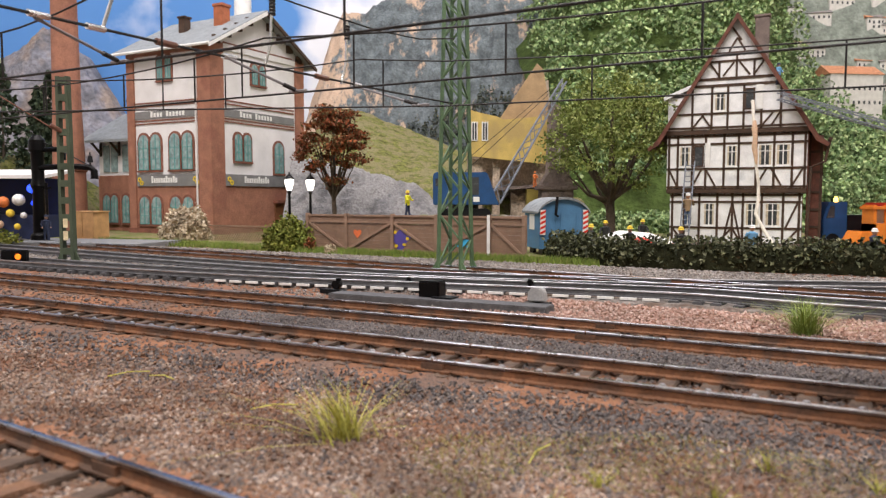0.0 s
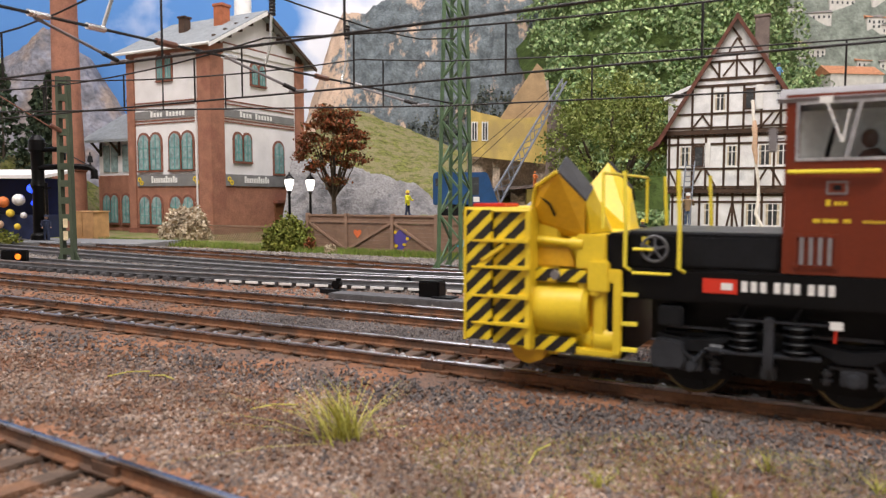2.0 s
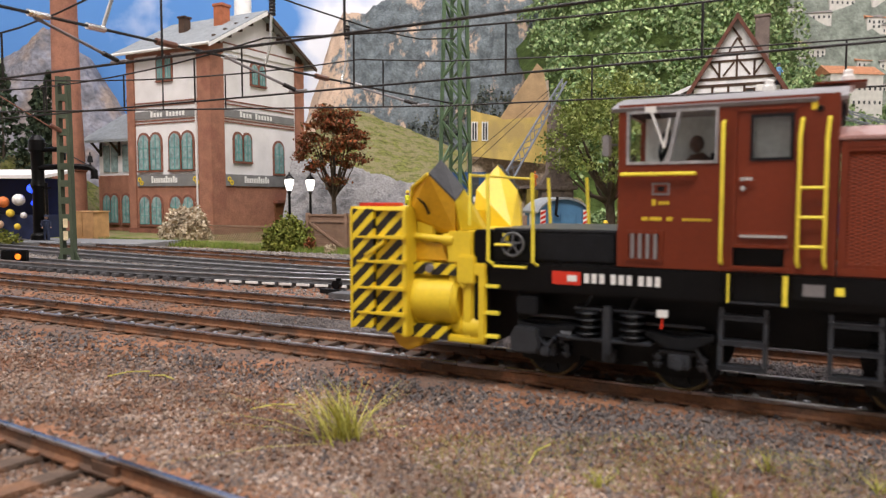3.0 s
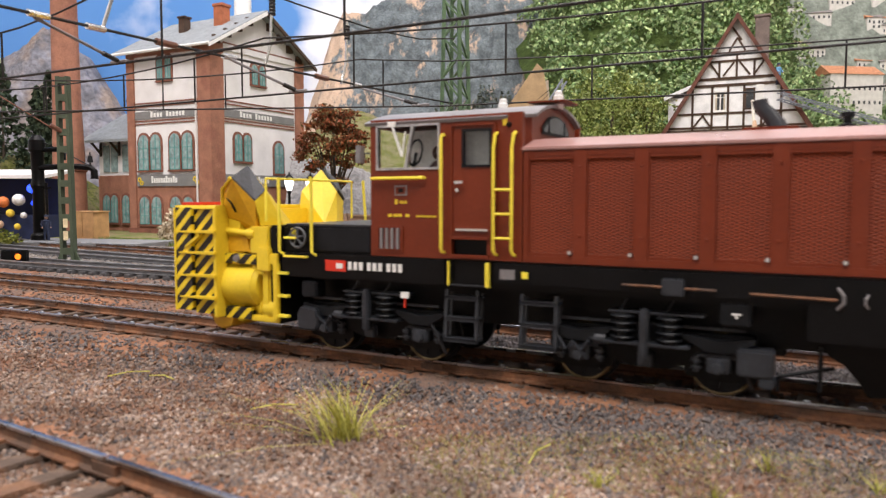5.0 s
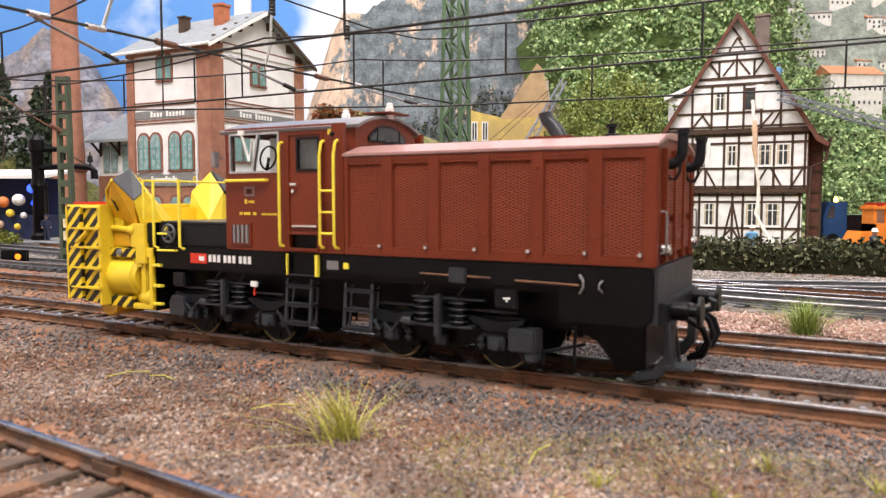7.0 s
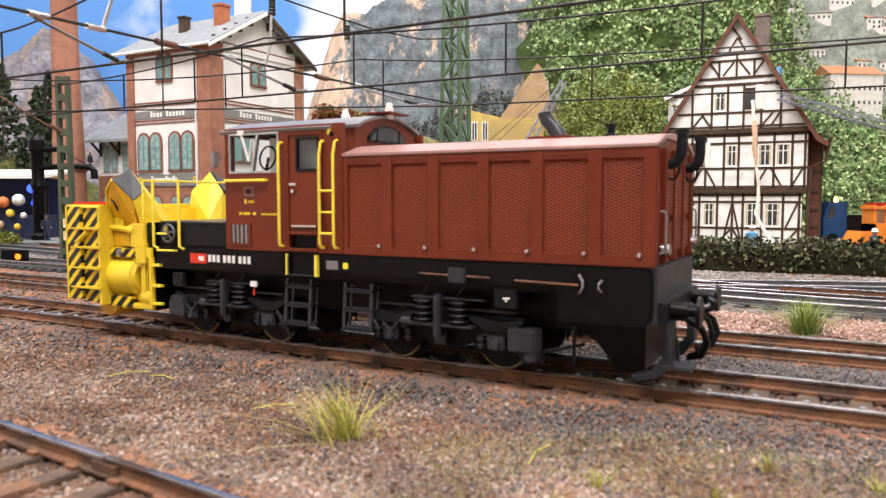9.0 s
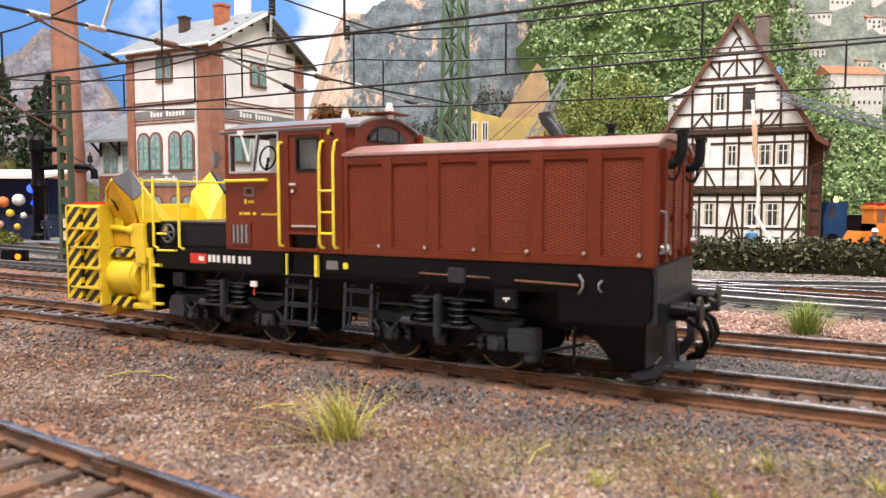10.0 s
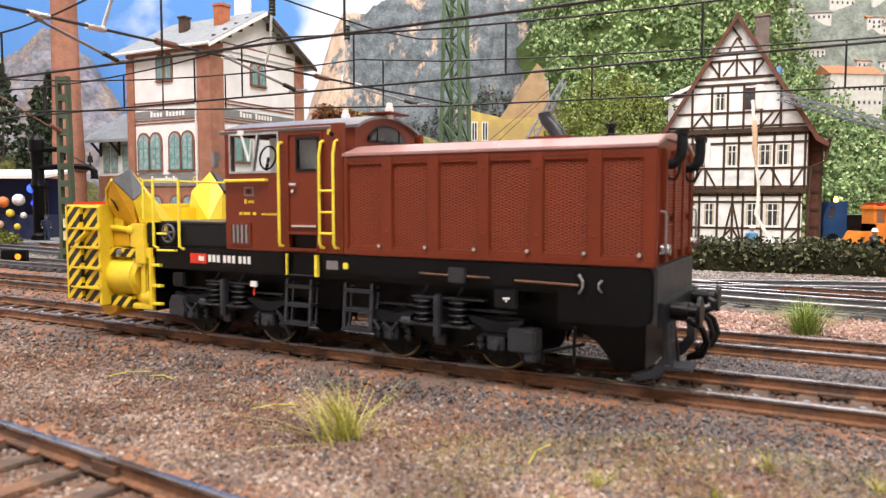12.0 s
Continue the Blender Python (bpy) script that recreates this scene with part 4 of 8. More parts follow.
    for ax in (-11.7, 11.7):
        g = G()
        for s in (-1, 1):
            a, b = s * 8.2, s * 10.8
            g.cyl((0, a, 0), (0, b, 0), 5.5, 5.4, 28).cyl((0, s * 7.4, 0), (0, a, 0), 6.1, 6.1, 28)
        ws = part("wheelset", g.cyl((0, -12, 0), (0, 12, 0), 0.9), DARK, loco, "dark steel wheelset", bevel=0)
        for s in (-1, 1):
            spokes = G()
            for k in range(8):
                aa = math.pi / 4 * k
                spokes.bar((1.2 * math.cos(aa), s * 10.9, 1.2 * math.sin(aa)), (4.4 * math.cos(aa), s * 10.9, 4.4 * math.sin(aa)), .7, .4)
            part("spokes", spokes, DARK, ws)
            rim = [(5.15 * math.cos(aa), s * 10.85, 5.15 * math.sin(aa)) for aa in [2 * math.pi * q / 24 for q in range(25)]]
            part("tyre", G().tube(rim, .28, 5), TYRE, ws, "dull brass wheel rim")
        wheelsets.append((ws, bx + ax))

# rear end
part("buffer_beam", G().box(49.0, 50.4, -15.5, 15.5, 11.6, 15.6), DARK, loco, bevel=0.2)
for yy in (-10.1, 10.1):
    bf = part("buffer", G().cyl((50.4, yy, 13.8), (53.2, yy, 13.8), 1.5, 1.35, 14).cyl((53.2, yy, 13.8), (55.0, yy, 13.8), 1.0, 1.0, 12), BLACK, loco, "black sprung buffer")
    part("buffer_head", G().cyl((54.8, yy, 13.8), (55.4, yy, 13.8), 2.7, 2.5, 20), BLACK, bf)
    part("snow_guard", G().prism([(49.5, 12), (51, 12), (51, 5), (49, 2.2), (45, 1.2), (44, 2.2), (47.5, 3.4), (49.5, 6)], "y", yy - .9 if yy > 0 else yy - 2.6, yy + 2.6 if yy > 0 else yy + .9), GREY, loco, "grey rail guard plate", bevel=0.2)
part("coupling_hook", G().tube([(50.4, 0, 12.6), (54, 0, 12.6), (55.6, 0, 13.2), (55.8, 0, 14.4), (54.8, 0, 14.8)], .6, 8).box(50.2, 52, -1.5, 1.5, 11.4, 13.8), DARK, loco)
for yy in (-6.5, -4.2, 4.2, 6.5):
    k = 0.6 * (1 if abs(yy) > 5 else 0)
    part("brake_hose", G().tube([(50.3, yy, 12), (52.2, yy, 12), (54.4 + k, yy * .95, 10.2), (55.2 + k, yy * .9, 7.8), (54.2 + k, yy * .8, 5.4), (52.2, yy * .7, 4.6)], .55, 7), BLACK, loco, "black brake hose")
part("rear_step", G().box(50, 54.5, -14, -8, 4.2, 4.7).bar((50.4, -13.6, 12), (51.4, -13.6, 4.4), .6).bar((50.4, -8.4, 12), (51.4, -8.4, 4.4), .6), GREY, loco)
part("tail_skirt", G().prism([(33, 11.4), (46, 11.4), (46, 2.6), (40.5, 2.2), (39.2, 4.6), (37.2, 7.0), (35, 8.2)], "y", -10, 10), BLACK, loco, bevel=0.2)
part("under_rail", G().tube([(28, -13, 4.8), (36, -13, 7)], .35).tube([(34, -13, 3.0), (34, -13, 10)], .35).tube([(28, -13, 4.8), (28, -13, 2.5)], .35), DARK, loco)

# ---- the rotor unit ----
def hazard(name, shift):
    m = bpy.data.materials.new(name)
    m.use_nodes = True
    n, l = m.node_tree.nodes, m.node_tree.links
    tc, mp, wv, rp = n.new("ShaderNodeTexCoord"), n.new("ShaderNodeMapping"), n.new("ShaderNodeTexWave"), n.new("ShaderNodeValToRGB")
    mp.inputs["Rotation"].default_value = (0, radians(43), 0)
    mp.inputs["Location"].default_value = (0, 0, shift * MM)
    wv.bands_direction = "Z"
    wv.inputs["Scale"].default_value = 122
    wv.wave_profile = "TRI"
    wv.inputs["Distortion"].default_value = 0.15
    rp.color_ramp.interpolation = "CONSTANT"
    rp.color_ramp.elements[0].color, rp.color_ramp.elements[1].color = (0.014, 0.013, 0.012, 1), (0.80, 0.60, 0.025, 1)
    rp.color_ramp.elements[1].position = 0.56
    l.new(tc.outputs["Object"], mp.inputs["Vector"]), l.new(mp.outputs["Vector"], wv.inputs["Vector"])
    l.new(wv.outputs["Fac"], rp.inputs["Fac"]), l.new(rp.outputs["Color"], n["Principled BSDF"].inputs["Base Color"])
    n["Principled BSDF"].inputs["Roughness"].default_value = 0.42
    return m


HAZ, HAZ_IN = hazard("hazard_stripes", 0.0), hazard("inset_hazard_stripes", 1.2)

part("back_plate", G().box(-74.2, -71, -15.9, 15.9, 5.6, 27.2), BLACK, loco, bevel=0.3)
part("rotor_housing", G().box(-90.5, -83.0, -15.2, 15.2, 5.0, 30.6).box(-83.0, -74.2, -13.6, 13.6, 5.6, 27.0).box(-76.5, -74.2, -16.2, 16.2, 5.8, 20.9), YELLOW, loco, "yellow snow blower housing", bevel=0.4)
part("cutter_core", G().box(-98.6, -90.5, -17.4, 17.4, 7.2, 30.6), SHADED_YELLOW, loco, bevel=0.2)
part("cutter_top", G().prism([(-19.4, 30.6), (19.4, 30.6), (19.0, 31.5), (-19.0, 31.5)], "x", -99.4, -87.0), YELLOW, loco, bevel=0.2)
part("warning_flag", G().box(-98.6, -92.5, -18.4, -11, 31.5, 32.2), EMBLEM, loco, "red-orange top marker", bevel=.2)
part("scraper", G().prism([(-95, 7.2), (-84, 7.2), (-85.5, 4.2), (-88.5, 3.0), (-90.8, 3.8), (-92.4, 6.2)], "y", -16.2, 16.2), SHADED_YELLOW, loco, "deep yellow scraper lip", bevel=0.3)
for s in (-1, 1):
    ys = lambda a, b: (min(s * a, s * b), max(s * a, s * b))
    # striped side of the cutter: two plates, the rear one set in
    side = part("cutter_side", G().box(-99.4, -94.4, *ys(17.4, 19.5), 7.4, 31.0), HAZ, loco, "yellow and black striped side plate", bevel=0.1)
    part("inset_plate", G().box(-94.4, -88.0, *ys(17.3, 18.5), 6.8, 30.6), HAZ_IN, side, "inset striped plate")
    part("edge_strip", G().box(-88.0, -86.9, *ys(15.2, 19.3), 6.2, 31.0), YELLOW, side, bevel=0.2)
    part("edge_strip", G().box(-99.8, -99.3, *ys(16.4, 19.7), 7.2, 31.0), YELLOW, side)
    for zz in (25.4, 20.6, 15.4, 10.4):
        part("blade_bar", G().prism([(-98.2, zz - .15), (-98.2, zz + .25), (-87.0, zz + .55), (-87.0, zz - .25)], "y", *ys(18.4, 19.9)), YELLOW, side, bevel=0.12)
    part("stripe_bracket", G().prism([(-96.6, 22.0), (-95.4, 22.0), (-91.8, 24.4), (-91.8, 25.2)], "y", *ys(18.4, 19.8)), YELLOW, side)
    part("motor_drum", G().cyl((-90.6, s * 13.2, 13.5), (-78.2, s * 13.2, 13.5), 4.9, n=28).cyl((-78.4, s * 13.2, 13.5), (-77.4, s * 13.2, 13.5), 4.9, 3.9, n=28), YELLOW, loco, "yellow motor drum")
    part("drum_recess", G().box(-78.2, -76.4, *ys(12.8, 14.6), 9.6, 18.8), SHADED_YELLOW, loco)
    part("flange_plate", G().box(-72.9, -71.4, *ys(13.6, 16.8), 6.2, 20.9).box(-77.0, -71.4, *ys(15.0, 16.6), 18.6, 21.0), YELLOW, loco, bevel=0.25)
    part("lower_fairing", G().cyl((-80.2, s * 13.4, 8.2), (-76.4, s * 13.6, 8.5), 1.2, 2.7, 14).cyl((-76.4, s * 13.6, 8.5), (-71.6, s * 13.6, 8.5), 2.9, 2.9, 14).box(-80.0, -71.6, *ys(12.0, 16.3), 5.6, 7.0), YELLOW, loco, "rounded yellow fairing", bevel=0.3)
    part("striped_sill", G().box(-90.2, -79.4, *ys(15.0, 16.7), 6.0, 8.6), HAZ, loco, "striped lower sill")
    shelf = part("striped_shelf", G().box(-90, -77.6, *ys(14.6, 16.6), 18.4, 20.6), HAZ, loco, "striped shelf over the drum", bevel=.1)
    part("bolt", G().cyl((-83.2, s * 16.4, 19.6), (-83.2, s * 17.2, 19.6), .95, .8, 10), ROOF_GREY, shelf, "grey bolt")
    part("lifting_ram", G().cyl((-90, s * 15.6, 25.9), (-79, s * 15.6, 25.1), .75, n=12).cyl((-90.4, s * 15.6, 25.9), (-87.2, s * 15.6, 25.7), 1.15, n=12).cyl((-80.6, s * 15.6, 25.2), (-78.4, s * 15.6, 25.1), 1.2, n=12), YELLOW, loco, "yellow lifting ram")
    part("ram_recess", G().prism([(-88.5, 21), (-80, 21), (-81, 24.4), (-87.5, 24.4)], "y", *ys(14.6, 15.5)), SHADED_YELLOW, loco, bevel=.2)
    part("ram_bracket", G().box(-79.6, -74.3, *ys(12.8, 16.4), 20.8, 26.9).box(-77.4, -73.6, *ys(15.4, 16.9), 17.0, 22.4).cyl((-78.6, s * 15.5, 16.8), (-78.6, s * 15.5, 19.6), .9, n=10).cyl((-76.2, s * 15.8, 16.2), (-76.2, s * 15.8, 17.4), 1.1, n=10), YELLOW, loco, bevel=0.4)
    for zz in (7.2, 11.6, 16.6):
        part("frame_tab", G().box(-71.4, -68.8, *ys(15.6, 16.9), zz, zz + .55), YELLOW_L, loco)
    for x0, x1, zz in ((-69.6, -66.4, 24.6), (-69.8, -63.6, 20.6)):
        part("frame_rail", G().tube([(x0, s * 15.4, zz), (x0, s * 16.5, zz), (x1, s * 16.5, zz), (x1, s * 15.4, zz)], .26), YELLOW_L, loco, "yellow footboard edge")
    part("number_plate", G().box(-68.4, -67.4, *ys(15.2, 15.7), 25.2, 26.6), YELLOW_L, loco)
for k in range(6):
    part("cross_blade", G().box(-100.0, -98.8, -19, 19, 7.6 + 4.6 * k, 8.5 + 4.6 * k), YELLOW, loco)


def hull(points):
    bm = bmesh.new()
    for p in points:
        bm.verts.new(p)
    bmesh.ops.convex_hull(bm, input=bm.verts[:])
    bmesh.ops.delete(bm, geom=[v for v in bm.verts if not v.link_faces], context='VERTS')
    bm.verts.index_update()
    g = G().add([v.co[:] for v in bm.verts], [[v.index for v in f.verts] for f in bm.faces])
    bm.free()
    return g


def plate(corners, thick, lift=0.0):
    """A flat plate over a quad, thick mm through."""
    q = [Vector(p) for p in corners]
    n = (q[1] - q[0]).cross(q[2] - q[0]).normalized()
    k = len(q)
    return G().add([p + n * (lift - thick / 2) for p in q] + [p + n * (lift + thick / 2) for p in q],
                   [tuple(range(k))[::-1], tuple(range(k, 2 * k))] + [(i, (i + 1) % k, k + (i + 1) % k, k + i) for i in range(k)])


def chute(s):
    """A spout open to one side (s = -1 or 1): a trough in yellow deepened for shade, its bright rear wall and a
    slanting grey deflector.
    """
    a, b, c, d = (-82.3, s * 19.0, 37.6), (-82.6, s * 13.4, 40.6), (-77.6, s * 13.2, 34.9), (-77.9, s * 16.4, 32.4)
    low_f, low_r = (-88.4, s * 15.6, 29.6), (-78.4, s * 15.4, 26.6)
    trough = hull([(-86.6, s * 17.0, 35.2), a, d, low_f, low_r, (-88, s * 13, 26), (-79, s * 13, 26), (-83.4, s * 14.2, 38.6), (-78.6, s * 13.6, 33.0)])
    ob = part("discharge_chute", trough, SHADED_YELLOW, loco, "yellow snow discharge chute", smooth=False)
    back = hull([b, c, d, (-83.6, s * 12.6, 39.0), (-75.2, s * 10.0, 27.2), (-77.2, s * 15.2, 27.0), (-87, s * 9, 27), (-76, s * 6, 27), (-86, s * 9.5, 35)])
    part("rear_wall", back, YELLOW, ob, "bright yellow back of the chute", smooth=False)
    part("chute_hood", plate([a, b, c, d], .9, .2), HOOD, ob, "dark grey deflector plate", bevel=0.15)
    part("side_flange", G().tube([low_f, (-86.8, s * 17.2, 35.2), a], .38, 6), YELLOW, ob)
    part("rib", G().tube([(-85.8, s * 16.9, 33.2), (-84.2, s * 17.1, 32.0), (-83.4, s * 16.6, 30.0)], .22), BLACK, ob, "dark lifting eye")


HOOD = material("worn_grey_hood", (0.035, 0.037, 0.042), 0.55, var=0.25, size=5, bump=0.08)
for s in (-1, 1):
    chute(s)
for s in (-1, 1):
    for xx in (-71.0, -62.2):
        part("rail_post", G().tube([(xx + .8, s * 15.6, 20.9), (xx, s * 16.4, 21.6), (xx, s * 16.4, 28), (xx - .4, s * 16.0, 37.6)], .36), YELLOW_L, loco, "yellow railing post")
part("top_rail", G().tube([(-75, -16.0, 28), (-75, -16.0, 37.4), (-75, 16.0, 37.4), (-75, 16.0, 28)], .3), YELLOW_L, loco, "yellow railing across the platform")


# ---- backdrop, mountains, woods ----
def sky_material():
    """Plain blue that turns to white cloud towards the mountains."""
    m = bpy.data.materials.new("painted_sky")
    m.use_nodes = True
    n, l = m.node_tree.nodes, m.node_tree.links
    tc, noi, rp = n.new("ShaderNodeTexCoord"), n.new("ShaderNodeTexNoise"), n.new("ShaderNodeValToRGB")
    noi.inputs["Scale"].default_value = 5.5
    noi.inputs["Detail"].default_value = 7
    sep, rng_x, add = n.new("ShaderNodeSeparateXYZ"), n.new("ShaderNodeMapRange"), n.new("ShaderNodeMath")
    rng_x.inputs["From Min"].default_value, rng_x.inputs["From Max"].default_value = -0.36, -0.10
    rng_x.inputs["To Min"].default_value, rng_x.inputs["To Max"].default_value = -0.12, 0.3
    l.new(tc.outputs["Object"], sep.inputs["Vector"]), l.new(sep.outputs["X"], rng_x.inputs["Value"])
    l.new(tc.outputs["Object"], noi.inputs["Vector"])
    l.new(noi.outputs["Fac"], add.inputs[0]), l.new(rng_x.outputs["Result"], add.inputs[1])
    rp.color_ramp.elements[0].position, rp.color_ramp.elements[1].position = 0.45, 0.7
    rp.color_ramp.elements[0].color, rp.color_ramp.elements[1].color = (0.10, 0.27, 0.62, 1), (0.80, 0.83, 0.88, 1)
    l.new(add.outputs["Value"], rp.inputs["Fac"]), l.new(rp.outputs["Color"], n["Principled BSDF"].inputs["Base Color"])
    n["Principled BSDF"].inputs["Roughness"].default_value = 0.9
    return m


def cliff_material():
    """Grey-blue wooded rock with pale tan cliff streaks; the outer flank is bare cliff."""
    m = material("pale_mountain_rock", (0.125, 0.145, 0.152), 0.95, var=0.34, size=24, bump=0.6, grain=4, spec=0.1)
    n, l = m.node_tree.nodes, m.node_tree.links
    tc, mp, noi, edge, mx = (n.new(k) for k in ("ShaderNodeTexCoord", "ShaderNodeMapping", "ShaderNodeTexNoise", "ShaderNodeValToRGB", "ShaderNodeMix"))
    sep, flank, add = n.new("ShaderNodeSeparateXYZ"), n.new("ShaderNodeMapRange"), n.new("ShaderNodeMath")
    mp.inputs["Scale"].default_value = (1.25, 0.5, 0.7)
    mp.inputs["Rotation"].default_value = (0, radians(32), 0)
    noi.inputs["Scale"].default_value = 17
    noi.inputs["Detail"].default_value = 9
    noi.inputs["Roughness"].default_value = 0.7
    flank.inputs["From Min"].default_value, flank.inputs["From Max"].default_value = -0.20, -0.14
    flank.inputs["To Min"].default_value, flank.inputs["To Max"].default_value = 0.16, -0.02
    edge.color_ramp.elements[0].position, edge.color_ramp.elements[1].position = 0.54, 0.60
    mx.data_type = "RGBA"
    hue = next(k for k in n if k.bl_idname == "ShaderNodeHueSaturation")
    bsdf = n["Principled BSDF"]
    l.new(tc.outputs["Object"], mp.inputs["Vector"]), l.new(mp.outputs["Vector"], noi.inputs["Vector"])
    l.new(tc.outputs["Object"], sep.inputs["Vector"]), l.new(sep.outputs["X"], flank.inputs["Value"])
    l.new(noi.outputs["Fac"], add.inputs[0]), l.new(flank.outputs["Result"], add.inputs[1])
    l.new(add.outputs["Value"], edge.inputs["Fac"]), l.new(edge.outputs["Color"], mx.inputs["Factor"])
    l.new(hue.outputs["Color"], mx.inputs["A"])
    mx.inputs["B"].default_value = (0.50, 0.37, 0.27, 1)
    l.new(mx.outputs["Result"], bsdf.inputs["Base Color"])
    return m


solo("backdrop", G().box(-1500, 1500, 1500, 1510, -100, 1250), sky_material(), "blue sky with white clouds on the back wall", "backdrop", kind="structure")
ROCK = cliff_material()
# distance haze is put into this rock's grey
HAZE_ROCK = material("haze_grey_rock", (0.20, 0.20, 0.225), 0.95, var=0.35, size=40, bump=0.5, grain=8, other=(0.30, 0.24, 0.20), mix=0.5, spec=0.1)
ROCKWALL = material("grey_quarry_rock", (0.155, 0.152, 0.157), 0.9, var=0.35, size=9, bump=0.8, grain=2, other=(0.23, 0.225, 0.225), mix=0.8)
MEADOW = material("meadow_grass", (0.135, 0.14, 0.042), 0.95, var=0.45, size=5, bump=0.9, grain=1.6, other=(0.19, 0.17, 0.085), mix=0.7, spec=0.1)
WOODFLOOR = material("woodland_floor", (0.05, 0.075, 0.02), 0.95, var=0.4, size=30, bump=0.4, grain=5, spec=0.1)
LEAF = pieces_material("fresh_green_leaves", [(0.17, 0.22, 0.045), (0.10, 0.14, 0.025), (0.28, 0.33, 0.09), (0.14, 0.18, 0.035), (0.36, 0.40, 0.14), (0.06, 0.085, 0.016)], 0.75, 0.3)
WOOD_LEAF = pieces_material("distant_wood_leaves", [(0.20, 0.31, 0.12), (0.09, 0.16, 0.07), (0.33, 0.44, 0.19), (0.16, 0.25, 0.11), (0.44, 0.52, 0.25), (0.06, 0.11, 0.05)], 0.9, 0.6)
# paler and greyer than PINE_LEAF: distance haze mixed into the needle colours
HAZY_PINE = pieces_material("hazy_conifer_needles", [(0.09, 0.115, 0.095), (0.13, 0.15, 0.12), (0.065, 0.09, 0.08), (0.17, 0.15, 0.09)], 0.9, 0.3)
PINE_LEAF = pieces_material("dark_conifer_needles", [(0.032, 0.052, 0.03), (0.055, 0.078, 0.042), (0.022, 0.04, 0.026), (0.075, 0.095, 0.05)], 0.85, 0.3)


def ridged(x, y, s, k):
    return 1 - 2 * abs(noise.noise((x / s, y / s, k)))


def mountain(x, y):
    top = np.interp(x, [-260, -246, -215, -190, -150, -101, -60, -10, 250, 420], [120, 190, 320, 375, 372, 402, 395, 430, 470, 430])
    u = max(0.0, min(1.0, (y - 1240) / 190))
    h = 60 + (top - 60) * u ** 0.8
    return h + (26 * ridged(x, y, 75, 3) + 14 * ridged(x, y, 30, 4) + 6 * ridged(x, y, 11, 5)) * (0.25 + 0.75 * math.sin(math.pi * u) + 0.2 * u)


tagged(terrain("mountain_cliffs", -265, 420, 1230, 1470, 230, 130, mountain, ROCK), "pale limestone cliffs with dark wooded ledges", "mountain", kind="structure")


def far_peak(x, y):
    top = np.interp(x, [-1000, -880, -800, -770, -720, -690, -640, -560], [200, 280, 330, 360, 320, 300, 215, 100])
    u = max(0.0, min(1.0, (y - 1330) / 110))
    return 50 + (top - 50) * u ** 0.7 + (16 * ridged(x, y, 50, 7) + 7 * ridged(x, y, 18, 8)) * (0.3 + math.sin(math.pi * u))


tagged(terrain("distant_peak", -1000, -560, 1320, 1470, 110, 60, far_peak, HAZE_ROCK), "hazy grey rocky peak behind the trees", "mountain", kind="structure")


def meadow(x, y):
    top = np.interp(x, [-330, -250, -105, 0, 70, 140], [150, 152, 146, 104, 70, 40])
    u = max(0.0, min(1.0, (y - 716) / 240))
    return 30 + (top - 30) * (u ** 0.85) + 3 * nz(x, y, 30, 2) + 1.2 * nz(x, y, 8, 3) - 3.2 * max(0.0, 728 - y)


tagged(terrain("meadow_hill", -150, 140, 712, 1000, 110, 80, meadow, MEADOW), "grassy green hillside behind the fence", "hill", kind="structure")


def rock_wall(x, y):
    u = max(0.0, min(1.0, (y - 676) / 54))
    top = float(np.interp(x, [-150, -80, -30, 10, 66], [74, 60, 46, 30, 24]))
    return -4 + (top + 6 * nz(x, 0, 40, 6)) * u + 7 * nz(x, y, 24, 4) * u + 2.6 * ridged(x, y, 8, 5) + 1.2 * ridged(x, y, 3.5, 2)


tagged(terrain("rock_slope", -150, 66, 672, 742, 150, 54, rock_wall, ROCKWALL), "bare grey rock slope at the foot of the hill", "rock", kind="structure")


def woodhill(x, y):
    top = np.interp(x / y, [0.1, 0.16, 0.2, 0.435, 0.48, 0.56, 0.9], [300, 420, 520, 520, 250, 165, 165])
    u = max(0.0, min(1.0, (y - 840) / 500))
    return -7 + (top + 7) * u ** 0.9 + 14 * nz(x, y, 80, 3) * min(1.0, u * 4)


tagged(terrain("wooded_hillside", 130, 1200, 850, 1400, 90, 60, woodhill, WOODFLOOR), "steep hillside under the woods", "hill", kind="structure")
pts, sz = [], []
for _ in range(1500):
    x, y = rng.uniform(150, 1150), rng.uniform(870, 1390)
    r = rng.uniform(14, 30)
    z = woodhill(x, y)
    for _k in range(64):
        d = rng.normal(size=3)
        d /= np.linalg.norm(d)
        pts.append((x + d[0] * r, y + d[1] * r, z + r * 0.7 + abs(d[2]) * r * 1.1 - 4))
        sz.append(rng.uniform(4, 8.5))
for _ in range(420):
    x, y = rng.uniform(96, 470), rng.uniform(770, 862)
    r = rng.uniform(7, 17)
    for _k in range(46):
        d = rng.normal(size=3)
        d /= np.linalg.norm(d)
        pts.append((x + d[0] * r, y + d[1] * r, -4 + abs(d[2]) * r * 1.5))
        sz.append(rng.uniform(3, 6.5))
tagged(leaves("far_woods", pts, sz, WOOD_LEAF, rng), "dense light-green deciduous woods on the hillside", "woods", kind="stuff")
pts, sz = [], []
